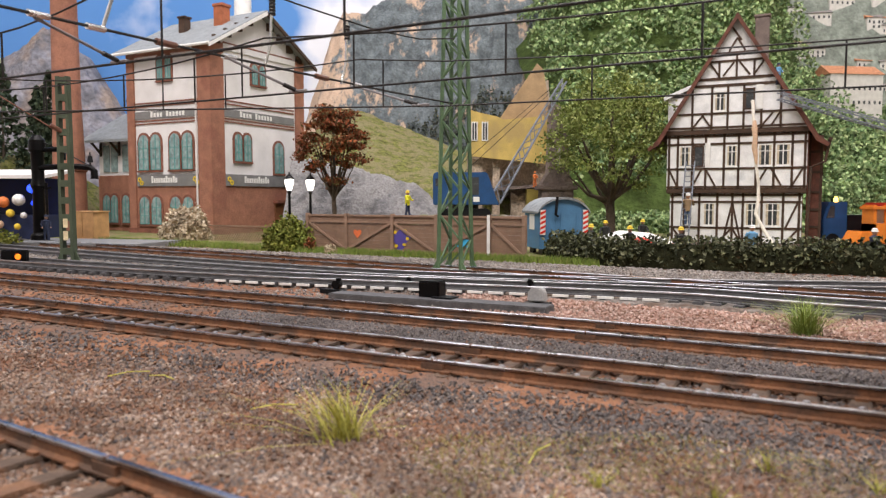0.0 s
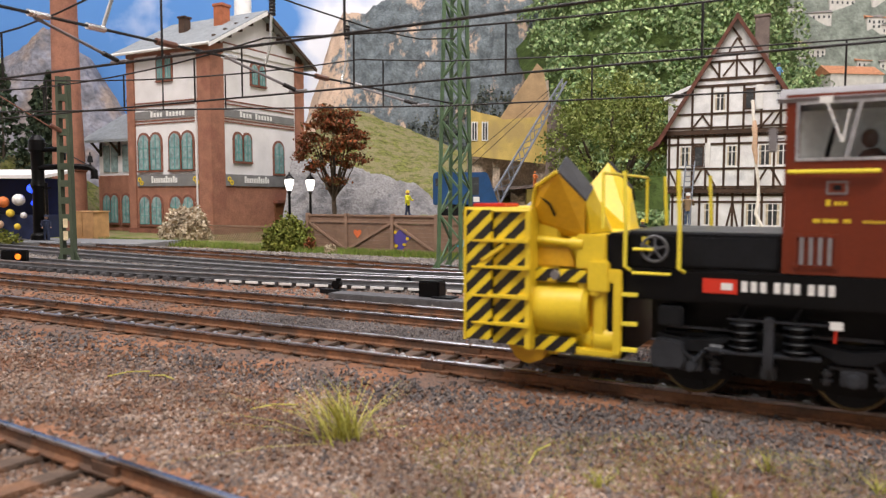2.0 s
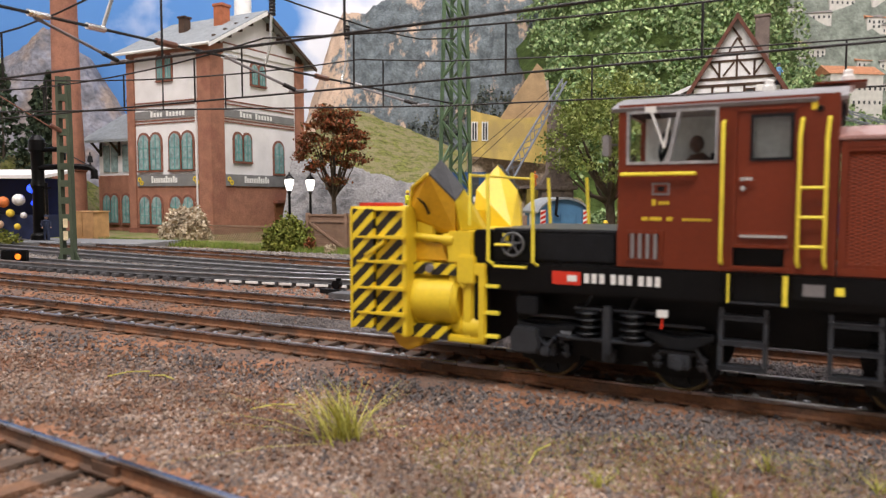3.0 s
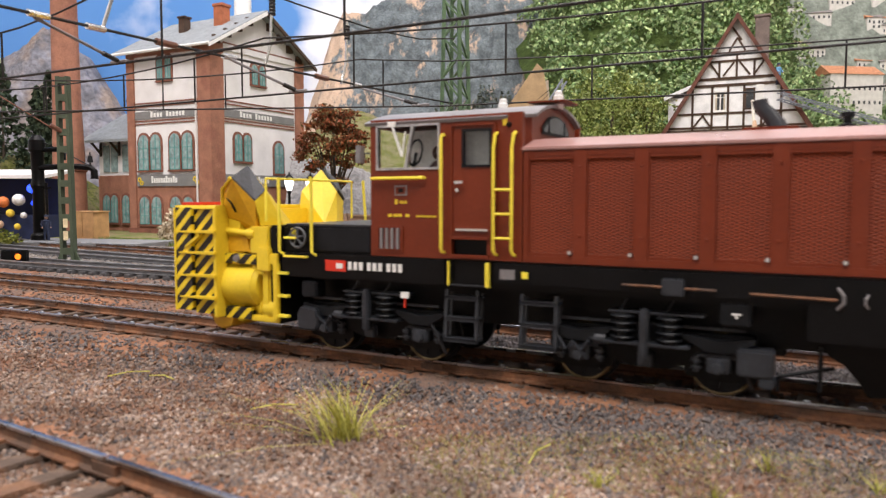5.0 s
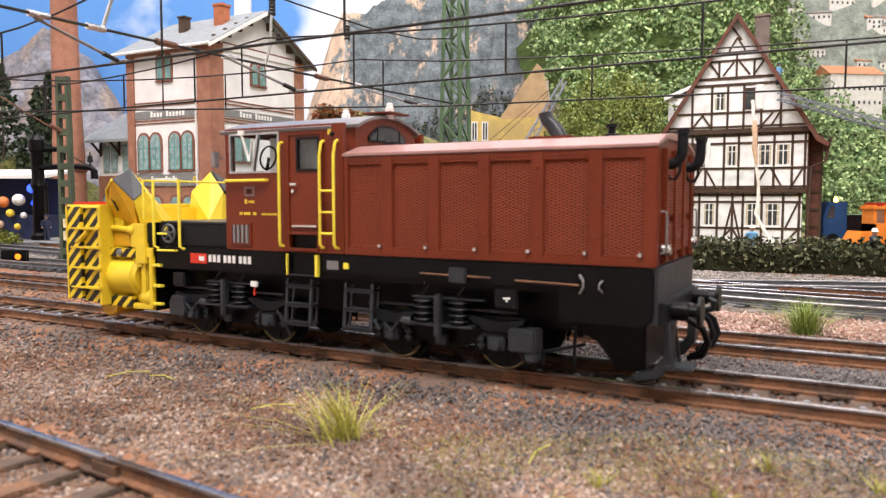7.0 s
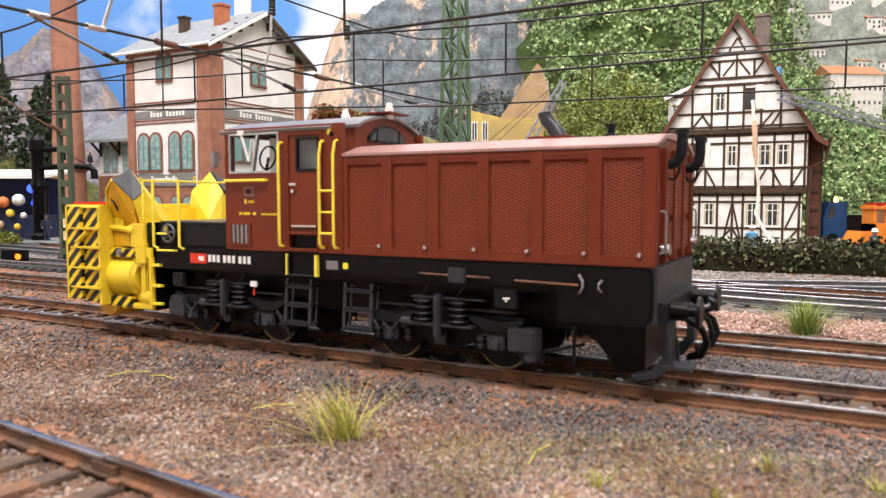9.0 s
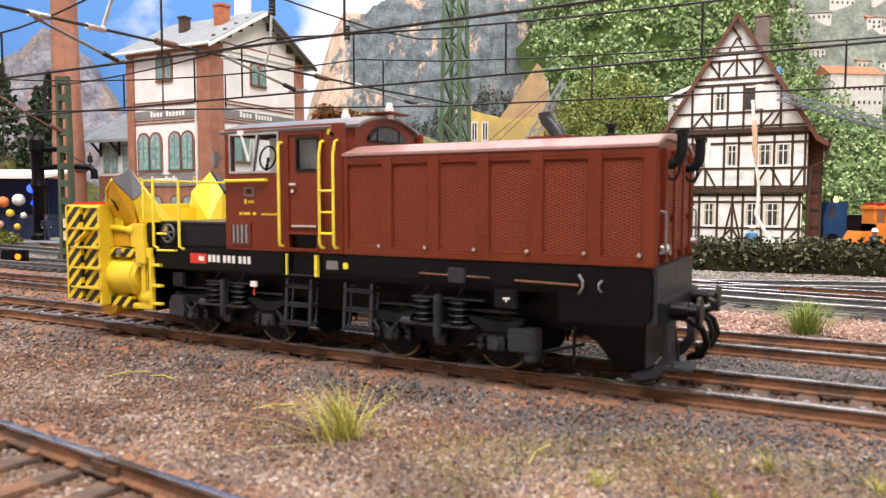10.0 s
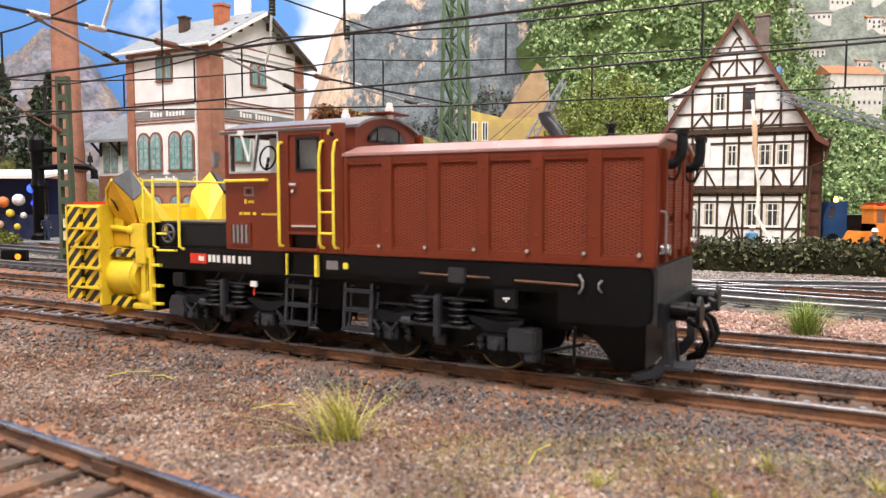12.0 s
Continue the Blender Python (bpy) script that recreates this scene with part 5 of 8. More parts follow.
for _ in range(900):
    x, y = rng.uniform(-60, 260), rng.uniform(1235, 1330)
    z = mountain(x, y)
    if z > 165 + 0.22 * x + 40 * nz(x, y, 60, 1):
        continue
    h = rng.uniform(16, 30)
    for k in range(26):
        u = rng.uniform(0, 1)
        a = rng.uniform(0, 6.28)
        rr = (1 - u) * h * 0.26
        pts.append((x + rr * math.cos(a), y + rr * math.sin(a), z + u * h))
        sz.append(rng.uniform(3, 6))
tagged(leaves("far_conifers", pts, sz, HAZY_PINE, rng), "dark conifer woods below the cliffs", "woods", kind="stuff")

# distant town on the slope
TOWNHILL = material("town_slope", (0.22, 0.25, 0.21), 0.95, var=0.3, size=30, bump=0.3, grain=6)
tagged(terrain("town_hillside", 480, 1200, 1400, 1490, 50, 20, lambda x, y: 150 + (y - 1400) * 3.8 + 10 * nz(x, y, 50, 1), TOWNHILL), "hazy slope with a distant town", "hill", kind="structure")
PALE_WALL = material("pale_render_wall", (0.62, 0.60, 0.55), 0.9, var=0.1, size=9, bump=0.1)
TILE_ORANGE = material("orange_roof_tiles", (0.45, 0.20, 0.10), 0.85, var=0.2, size=5, bump=0.3)
TILE_GREY = material("grey_roof_tiles", (0.22, 0.20, 0.19), 0.85, var=0.2, size=5, bump=0.3)
WINDOW_DARK = material("dark_window", (0.05, 0.055, 0.06), 0.25, var=0.2, size=4, bump=0)
town_rng = random.Random(5)


def town_house(x, y, z, w, d, h, roof_mat, rz, label):
    t = thing("town_house", label, "house", at(x, y, z, rz), group="houses of the distant town")
    part("wall", G().box(-w / 2, w / 2, 0, d, -12, h), PALE_WALL, t)
    part("roof", G().prism([(-2, h), (d + 2, h), (d / 2, h + d * 0.35)], "x", -w / 2 - 2, w / 2 + 2), roof_mat, t)
    n = max(2, int(w / 9))
    for k in range(n):
        for zz in ([h * 0.25, h * 0.62] if h > 18 else [h * 0.45]):
            xc = -w / 2 + (k + 0.5) * w / n
            part("window", G().box(xc - 1.7, xc + 1.7, -0.4, 0.4, zz - 2.6, zz + 2.6), WINDOW_DARK, t)
    return t


town_house(690, 1240, 178, 96, 50, 62, TILE_ORANGE, 8, "large pale town house with an orange roof")
for k in range(26):
    y = 1420 + 66 * (k / 26)
    town_house(640 + town_rng.uniform(-20, 290), y, 150 + (y - 1400) * 3.8, town_rng.uniform(26, 60), 20, town_rng.uniform(14, 24),
               TILE_GREY if k % 3 else TILE_ORANGE, town_rng.uniform(-12, 12), "small pale house on the distant town slope")

# ---- the half-timbered house ----
TIMBER = material("dark_brown_timber", (0.06, 0.033, 0.02), 0.8, var=0.3, size=8, bump=0.3)
TIMBER_RED = material("red_brown_boards", (0.13, 0.045, 0.028), 0.75, var=0.25, size=6, bump=0.3)
PLASTER = material("white_plaster", (0.82, 0.83, 0.84), 0.85, var=0.10, size=7, bump=0.25, other=(0.68, 0.70, 0.72), mix=0.12)
ROOFTILE = material("dark_red_roof_tiles", (0.12, 0.055, 0.045), 0.8, var=0.3, size=5, bump=0.6, grain=2)
CURTAIN = material("pale_curtain", (0.55, 0.48, 0.36), 0.9, var=0.25, size=3, bump=0.2)
house = thing("timbered_house", "tall half-timbered house with white infill and steep gable", "house", at(180.9, 586.5, -3, -26))
HW, HD = 94.7, 70.0


def timber(x0, z0, x1, z1, w, yy, parent=None, mat=None, face="front"):
    g = G()
    dx, dz = x1 - x0, z1 - z0
    ln = math.hypot(dx, dz)
    w *= 0.86
    nx, nzz = -dz / ln * w / 2, dx / ln * w / 2
    g.prism([(x0 - nx, z0 - nzz), (x1 - nx, z1 - nzz), (x1 + nx, z1 + nzz), (x0 + nx, z0 + nzz)], "y", yy - 0.55, yy + 0.3)
    if face == "side":
        g.v = [(HW - y, x, z) for x, y, z in g.v]
    return part("timber_beam", g, mat or TIMBER, parent or house, smooth=False)


def casement(x0, x1, z0, z1, yy, leaves_n=2, open_dark=False):
    w = part("window", G().box(x0, x1, yy - 0.5, yy + 0.4, z0, z0 + 1).box(x0, x1, yy - 0.5, yy + 0.4, z1 - 1, z1).box(x0, x0 + 1, yy - 0.5, yy + 0.4, z0 + 1, z1 - 1).box(x1 - 1, x1, yy - 0.5, yy + 0.4, z0 + 1, z1 - 1), WHITE if not open_dark else TIMBER, house, "white window frame" if not open_dark else "open window")
    part("pane", G().box(x0 + 1, x1 - 1, yy - 0.05, yy + 0.2, z0 + 1, z1 - 1), WINDOW_DARK, w)
    if not open_dark:
        g = G()
        for k in range(1, leaves_n):
            xc = x0 + (x1 - x0) * k / leaves_n
            g.box(xc - 0.4, xc + 0.4, yy - 0.45, yy + 0.05, z0 + 1, z1 - 1)
        g.box(x0 + 1, x1 - 1, yy - 0.4, yy + 0.05, z0 + (z1 - z0) * 0.66, z0 + (z1 - z0) * 0.66 + 0.6)
        part("glazing_bar", g, WHITE, w)
        part("curtain", G().box(x0 + 1, x0 + (x1 - x0) * .24, yy - 0.15, yy - .06, z0 + 1, z1 - 1).box(x1 - (x1 - x0) * .24, x1 - 1, yy - 0.15, yy - .06, z0 + 1, z1 - 1), CURTAIN, w)
        part("window_sill", G().box(x0 - .5, x1 + .5, yy - 1.2, yy, z0 - .7, z0), WHITE, w)


F1, F2 = 40.0, 85.0                      # storey heights
J = 2.6                                  # how far each storey juts out
part("wall", G().box(0, HW, 0, HD, 0, F1), PLASTER, house, "white plaster ground floor")
part("wall", G().box(-J, HW + J, -J, HD + J, F1 + 4, F2), PLASTER, house, "white plaster upper floor")
GA = [(-J, F2 + 4), (HW + J, F2 + 4), (HW / 2, 172)]
part("gable_wall", G().prism(GA, "y", -J - 1.5, HD + J), PLASTER, house, "white plaster gable")
part("jetty_beam", G().box(-J, HW + J, -J - .4, HD + J + .4, F1, F1 + 4), TIMBER, house, bevel=0.4)
part("jetty_beam", G().box(-J - 1, HW + J + 1, -J - 2, HD + J + 1, F2, F2 + 4), TIMBER, house, bevel=0.4)
part("plinth", G().box(-1, HW + 1, -1, HD + 1, -3, 2), material("stone_plinth", (0.25, 0.2, 0.17), 0.9, bump=0.5), house)
f0, f1, f2 = 0.0, -J, -J - 1.5
for u in (0.02, 0.115, 0.235, 0.375, 0.49, 0.57, 0.71, 0.865, 0.98):
    timber(u * HW, 0, u * HW, F1, 2.0, f0)
for zz in (1.6, 13.5, 33.5, 38.8):
    timber(0, zz, HW, zz, 2.0, f0)
for a, b in ((0.115, 0.02), (0.375, 0.49), (0.57, 0.49), (0.865, 0.98)):
    timber(a * HW, 1, b * HW, 13.5, 1.7, f0)
timber(0.42 * HW, 2, 0.49 * HW, 33, 1.7, f0), timber(0.56 * HW, 2, 0.49 * HW, 33, 1.7, f0), timber(0.885 * HW, 14, 0.97 * HW, 33, 1.7, f0)
for x0, x1 in ((0.265, 0.36), (0.585, 0.695), (0.73, 0.85)):
    casement(x0 * HW, x1 * HW, 15, 33, f0)
for u in (-0.01, 0.06, 0.175, 0.28, 0.42, 0.53, 0.66, 0.79, 0.92, 1.01):
    timber(u * HW, F1 + 4, u * HW, F2, 2.0, f1)
for zz in (F1 + 5, F1 + 19, F1 + 38, F2 - 1):
    timber(-J, zz, HW + J, zz, 2.0, f1)
for a, b in ((0.06, -0.01), (0.175, 0.25), (0.36, 0.28), (0.66, 0.74), (0.85, 0.77), (0.92, 1.0)):
    timber(a * HW, F1 + 5 if a < b or a < .1 else F1 + 5, b * HW, F1 + 19, 1.7, f1)
for x0, x1, od in ((0.07, 0.165, False), (0.185, 0.265, True), (0.435, 0.525, False), (0.67, 0.78, False), (0.80, 0.91, False)):
    casement(x0 * HW, x1 * HW, F1 + 20.5, F1 + 37, f1, 2, od)
part("shutter", G().box(0.275 * HW, 0.315 * HW, f1 - 1.2, f1 - .4, F1 + 20, F1 + 39), WHITE, house, "white open shutter")


def gable_half(z):
    return (HW / 2 + J) * (172 - z) / (172 - F2 - 4)


for zz in (F2 + 5.5, F2 + 16, F2 + 37, F2 + 42, F2 + 55, F2 + 61):
    h = gable_half(zz)
    timber(HW / 2 - h, zz, HW / 2 + h, zz, 2.4 if zz in (F2 + 37, F2 + 42) else 1.9, f2)
for u in (0.17, 0.32, 0.44, 0.56, 0.69, 0.83):
    h1 = min(F2 + 37, 172 - abs(u * HW - HW / 2) * (172 - F2 - 4) / (HW / 2 + J))
    timber(u * HW, F2 + 4, u * HW, h1, 1.9, f2)
for u in (0.37, 0.5, 0.63):
    timber(u * HW, F2 + 42, u * HW, F2 + 61 if u == .5 else F2 + 55, 1.8, f2)
for a, b, z0, z1 in ((0.17, 0.26, F2 + 5, F2 + 16), (0.32, 0.24, F2 + 5, F2 + 16), (0.69, 0.78, F2 + 5, F2 + 16), (0.83, 0.76, F2 + 16, F2 + 5), (0.37, 0.30, F2 + 44, F2 + 54), (0.40, 0.48, F2 + 44, F2 + 54), (0.6, 0.52, F2 + 44, F2 + 54), (0.63, 0.70, F2 + 44, F2 + 54), (0.44, 0.5, F2 + 62, F2 + 72), (0.56, 0.5, F2 + 62, F2 + 72), (0.46, 0.53, F2 + 80, F2 + 70)):
    timber(a * HW, z0, b * HW, z1, 1.6, f2)
casement(0.335 * HW, 0.43 * HW, F2 + 17.5, F2 + 33, f2)
casement(0.565 * HW, 0.64 * HW, F2 + 18, F2 + 34, f2, 2, True)
part("shutter", G().box(0.65 * HW, 0.70 * HW, f2 - 1.3, f2 - .4, F2 + 18, F2 + 36), WHITE, house, "white open shutter")
# side wall in brown boards and beams
for u in np.linspace(0.02, 0.98, 9):
    timber(u * HD, 0, u * HD, F2, 3.2, -J - .4, mat=TIMBER_RED, face="side")
for zz in (2, 14, 26, 34, 50, 62, 74):
    timber(0, zz, HD, zz, 3.0, -J - .6, face="side")
part("side_boards", G().box(HW + J - .2, HW + J + .25, -J, HD, F1 + 4, F2).box(HW, HW + .3, 0, HD, 2, F1), TIMBER_RED, house, "brown boarded side wall")
# roof
sl = (172 - F2 - 4) / (HW / 2 + J)
for s in (-1, 1):
    ex = HW / 2 + s * (HW / 2 + J + 7)
    ez = 172 - sl * (HW / 2 + J + 7) + 2
    flare = HW / 2 + s * (HW / 2 + J + 14)
    pl = [(HW / 2, 175), (ex, ez + 2.4), (flare, ez - 3.5), (flare - s * .5, ez - 5.4), (ex - s * 1.5, ez - .2), (HW / 2, 171.6)]
    part("roof", G().prism(pl, "y", -9, HD + 8), ROOFTILE, house, "dark red tiled roof slope", smooth=False)
    part("barge_board", G().prism([(HW / 2, 174.4), (ex, ez + 1.8), (flare, ez - 4), (flare - s * 1, ez - 6.0), (ex - s * 1.6, ez - 1.6), (HW / 2, 170)], "y", -10, -8.9), TIMBER_RED, house, "red-brown barge board", smooth=False)
part("side_wing", G().box(HW + J + .4, HW + 13, 10, HD, 0, F2 - 2), TIMBER_RED, house, "brown boarded side wing")
for xx in (HW + 4, HW + 12):
    part("wing_post", G().box(xx - .9, xx + .9, 9.2, 10.2, 0, F2 - 2), TIMBER, house)
for zz in (1, 14, 27, 40, 55, 70):
    part("wing_rail", G().box(HW + J + .5, HW + 13, 9.4, 10.1, zz, zz + 1.8), TIMBER, house)
part("gutter", G().tube([(HW + 17, -9, F2 - 6), (HW + 17, HD, F2 - 6)], 1.3).tube([(HW + 17, -7, F2 - 6), (HW + 14, -6, F2 - 22), (HW + 5, -4, F2 - 26), (HW + 3.5, -3.5, 2)], 1.0), TIMBER, house)
part("chimney", G().box(58, 68, 20, 30, 140, 176).box(57, 69, 19, 31, 176, 178), material("sooty_brick", (0.20, 0.16, 0.14), 0.9, bump=0.5), house, bevel=0.4)
part("dormer", G().box(-4, 16, 8, 24, 96, 116).prism([(-7, 114), (18, 124), (18, 127), (-7, 117)], "y", 5, 27), PLASTER, house, "small dormer with a slanting roof")

# ---- the brick station building ----
BRICK = material("red_brick", (0.34, 0.155, 0.10), 0.85, var=0.16, size=10, bump=0.4, grain=1.6, other=(0.28, 0.12, 0.08), mix=0.4)
BRICK_D = material("dark_red_brick", (0.22, 0.085, 0.055), 0.85, var=0.2, size=6, bump=0.4, grain=1.5)
RENDER_W = material("off_white_render", (0.78, 0.77, 0.77), 0.85, var=0.07, size=20, bump=0.15)
SLATE = material("grey_slate_roof", (0.24, 0.26, 0.27), 0.7, var=0.15, size=8, bump=0.5, grain=2.5)
TEAL = material("teal_window_frame", (0.10, 0.30, 0.29), 0.5, var=0.12, size=4, bump=0.05)
TEAL_GLASS = material("greenish_window_glass", (0.26, 0.36, 0.36), 0.18, var=0.3, size=5, bump=0)
SIGN_GREY = material("grey_sign_board", (0.20, 0.20, 0.20), 0.7, var=0.12, size=8, bump=0.1)
TL, TM, TE = 119.0, 143.0, 192.0
tower = thing("station_building", "tall brick and white rendered station building with slate roof", "building", at(-230 - 119 * math.cos(radians(28)), 735 + 119 * math.sin(radians(28)), -3, -28))


def onto(g, face):
    """front: the face along x at y = 0; side: the face along y at x = TL."""
    if face == "side":
        g.v = [(TL - y, x, z) for x, y, z in g.v]
    return g


def face_box(x0, x1, z0, z1, out, into, face):
    return onto(G().box(x0, x1, -out, into, z0, z1), face)


def arch_outline(xc, w, z0, z1, grow=0.0, n=8):
    r = w / 2 + grow
    top = z1 - w / 2
    return [(xc - r, z0 - grow), (xc + r, z0 - grow)] + [(xc + r * math.cos(math.pi * k / n), top + r * math.sin(math.pi * k / n)) for k in range(n + 1)]


def arched_window(xc, w, z0, z1, face, parent, sill=True, off=0.0):
    a, b = arch_outline(xc, w, z0, z1), arch_outline(xc, w, z0, z1, 2.4)
    win = part("window", onto(G().prism(b, "y", off - 1.0, off + 0.3), face), BRICK_D, parent, "brick arch window surround", smooth=False)
    part("pane", onto(G().prism(a, "y", off - 1.25, off - .9), face), TEAL_GLASS, win, smooth=False)
    g = G()
    g.box(xc - .5, xc + .5, off - 1.7, off - 1.2, z0, z1 - 1)
    for k in (0.0, 0.3, 0.6):
        zz = z0 + (z1 - z0) * k
        g.box(xc - w / 2, xc + w / 2, off - 1.6, off - 1.2, zz, zz + 0.8)
    g.box(xc - w / 2, xc - w / 2 + .9, off - 1.7, off - 1.2, z0, z1 - w / 2).box(xc + w / 2 - .9, xc + w / 2, off - 1.7, off - 1.2, z0, z1 - w / 2)
    part("window_frame", onto(g, face), TEAL, win, "teal glazing bars", smooth=False)
    if sill:
        part("window_sill", onto(G().box(xc - w / 2 - 2, xc + w / 2 + 2, off - 2.6, off - .3, z0 - 2.2, z0 - .6), face), BRICK_D, win)


part("wall", G().box(0, TL, 0, TM, 0, 49), BRICK, tower, "brick ground floor")
part("wall", G().box(0.6, TL - .6, 0.6, TM - .6, 49, TE), RENDER_W, tower, "white rendered upper floors")
part("gable_wall", G().prism([(0.6, TE), (TM - .6, TE), (TM / 2, TE + 40)], "x", 0.6, TL - .6), RENDER_W, tower, "white gable")
for face, ln in (("front", TL), ("side", TM)):
    part("pilaster", face_box(-.8, 10 if face == "front" else 17, 0, TE, 1.6, .6, face), BRICK, tower, bevel=0.3)
    part("pilaster", face_box(ln - (17 if face == "front" else 14), ln + (1.6 if face == "front" else .8), 0, TE, 1.6, .6, face), BRICK, tower, bevel=0.3)
    part("sign_board", face_box(12, ln - 18, 49, 61, 1.4, .3, face), SIGN_GREY, tower, "grey sign board with pale lettering")
    part("dark_band", face_box(10, ln - 16, 119, 127, .4, .6, face), SIGN_GREY, tower, "grey lettered band")
    for zz in (113.5, 116.5, 131.5, 135.0):
        part("brick_band", face_box(10, ln - 16, zz, zz + 1.3, .3, .8, face), BRICK_D, tower)
    part("cornice", face_box(8, ln - 14, TE - (8 if face == "front" else 6), TE, 1.0, .6, face), BRICK if face == "front" else RENDER_W, tower)
    # pale writing that cannot be read
    x = 34 if face == "front" else 44
    for k in range(11):
        part("sign_letter", face_box(x, x + 2.6, 52.5, 57.5 + (2 if k in (0, 6, 9) else 0), 1.75, -1.4, face), WHITE, tower)
        x += 3.5
    x = 34 if face == "front" else 40
    for k in range(11):
        if k not in (4,):
            part("band_letter", face_box(x, x + 3.0, 120.5, 125 + (1.5 if k in (0, 5) else 0), .75, -.4, face), WHITE, tower)
        x += 4.6
    for x0 in ((14, ln - 24) if face == "front" else (20,)):
        for dx, dz in ((0, 4.5), (3.4, 1)):
            ring = [(x0 + dx + 2 + 2 * math.cos(a), -1.7, 51.5 + dz + 2 * math.sin(a)) for a in [2 * math.pi * i / 12 for i in range(13)]]
            part("posthorn_mark", onto(G().tube(ring, .7, 5), face), YELLOW, tower, "yellow ring sign")
for xc in (22, 40, 68, 86):
    arched_window(xc, 14, 9, 38, "front", tower)
    arched_window(xc, 14.5, 66, 103, "front", tower, off=.6)
for xc in (49, 61):
    arched_window(xc, 7.5, 158, 182, "front", tower, off=.6)
arched_window(37, 10, 75, 103, "side", tower, off=.6), arched_window(50.5, 10, 75, 103, "side", tower, off=.6)
arched_window(100, 14, 64, 98, "side", tower, off=.6)
arched_window(63, 8, 157, 178, "side", tower, off=.6), arched_window(75, 8, 157, 178, "side", tower, off=.6)
part("door", face_box(92, 106, 0, 30, 1.2, .3, "side"), material("brown_door", (0.22, 0.09, 0.04), .6), tower, "brown wooden door", bevel=.3)
part("door_canopy", face_box(90, 108, 31, 34, 5, .3, "side"), BRICK_D, tower)
part("plinth", G().box(-2, TL + 2, -2, TM + 2, -3, 5), BRICK_D, tower)
for z0, w in ((188, 118), (192.5, 106)):
    part("gable_band", face_box(TM / 2 - w / 2, TM / 2 + w / 2, z0, z0 + 1.4, .4, .8, "side"), BRICK_D, tower)
for k in range(-4, 5):
    if k:
        yy = TM / 2 + k * 16
        zt = TE + 40 - abs(k) * 16 * 40 / (TM / 2)
        part("corbel", face_box(yy - 4, yy + 4, zt - 6, zt + 2, 3.0, .6, "side"), TIMBER, tower)
for s in (-1, 1):
    y_e = TM / 2 + s * (TM / 2 + 12)
    z_e = TE - 12 * 40 / (TM / 2)
    part("roof", G().prism([(TM / 2, TE + 43), (y_e, z_e + 2), (y_e, z_e), (TM / 2, TE + 39.6)], "x", -12, TL + 12), SLATE, tower, "grey slate roof slope", smooth=False)
    part("gutter", G().tube([(-12, y_e - 0.5, z_e + .8), (TL + 12, y_e - .5, z_e + .8)], 1.6, 8), WHITE, tower, "pale gutter")
    part("barge_board", G().prism([(TM / 2, TE + 42), (y_e, z_e + 1), (y_e, z_e - 2.5), (TM / 2, TE + 37.5)], "x", TL + 10.5, TL + 12.4), TIMBER if s > 0 else WHITE, tower, smooth=False)
part("downpipe", G().tube([(TL - 17.5, -9, TE - 6), (TL - 17.5, -3, TE - 12), (TL - 17.5, -3, 4)], 1.0), RENDER_W, tower)
part("chimney", G().box(85, 97, 40, 52, TE + 18, TE + 45).box(84, 98, 39, 53, TE + 45, TE + 48), material("orange_chimney_brick", (0.40, 0.13, 0.06), .85, bump=.4), tower, "orange brick chimney", bevel=.4)
part("chimney", G().box(42, 51, 32, 41, TE + 12, TE + 36).box(41, 52, 31, 42, TE + 36, TE + 38), TIMBER, tower, "dark chimney", bevel=.4)
# annex with its own slate roof
annex = thing("station_annex", "low brick annex with white upper wall and slate roof", "building", tower.matrix_basis @ at(-78, 20, 0))
part("wall", G().box(0, 77, 0, 90, -1, 62), BRICK, annex)
part("wall", G().box(1, 77, 1, 89, 62, 104), RENDER_W, annex, "white upper wall")
part("roof", G().prism([(-16, 98), (45, 134), (45, 137), (-16, 101)], "x", -10, 77.5), SLATE, annex, "grey slate lean-to roof", smooth=False)
for xc in (14, 27, 46, 60):
    arched_window(xc, 11, 9, 40, "front", annex, off=0)
    part("window", G().box(xc - 5, xc + 5, -.2, 1.2, 66, 96), TEAL_GLASS, annex)
for xc in (5, 36, 70):
    part("strut", G().bar((xc, -12, 99), (xc, 1, 86), 2).bar((xc, 0, 84), (xc, 0, 104), 2), TIMBER, annex)
part("pilaster", G().box(66, 77.2, -1.4, 1, -1, 100), BRICK, annex, bevel=.3)


# ---- masts and overhead line ----
MAST_GREEN = material("mast_green_paint", (0.085, 0.15, 0.075), 0.55, var=0.2, size=8, bump=0.15)
MAST_DARK = material("dark_olive_mast_paint", (0.055, 0.075, 0.045), 0.6, var=0.2, size=8, bump=0.15)
WIRE = material("dark_wire", (0.03, 0.028, 0.027), 0.5, 0.6, var=0.2, size=5, bump=0)
INSUL = material("brown_insulator", (0.16, 0.07, 0.045), 0.4, var=0.2, size=3, bump=0)
CONCRETE = material("concrete_footing", (0.33, 0.32, 0.30), 0.9, var=0.15, size=5, bump=0.3)


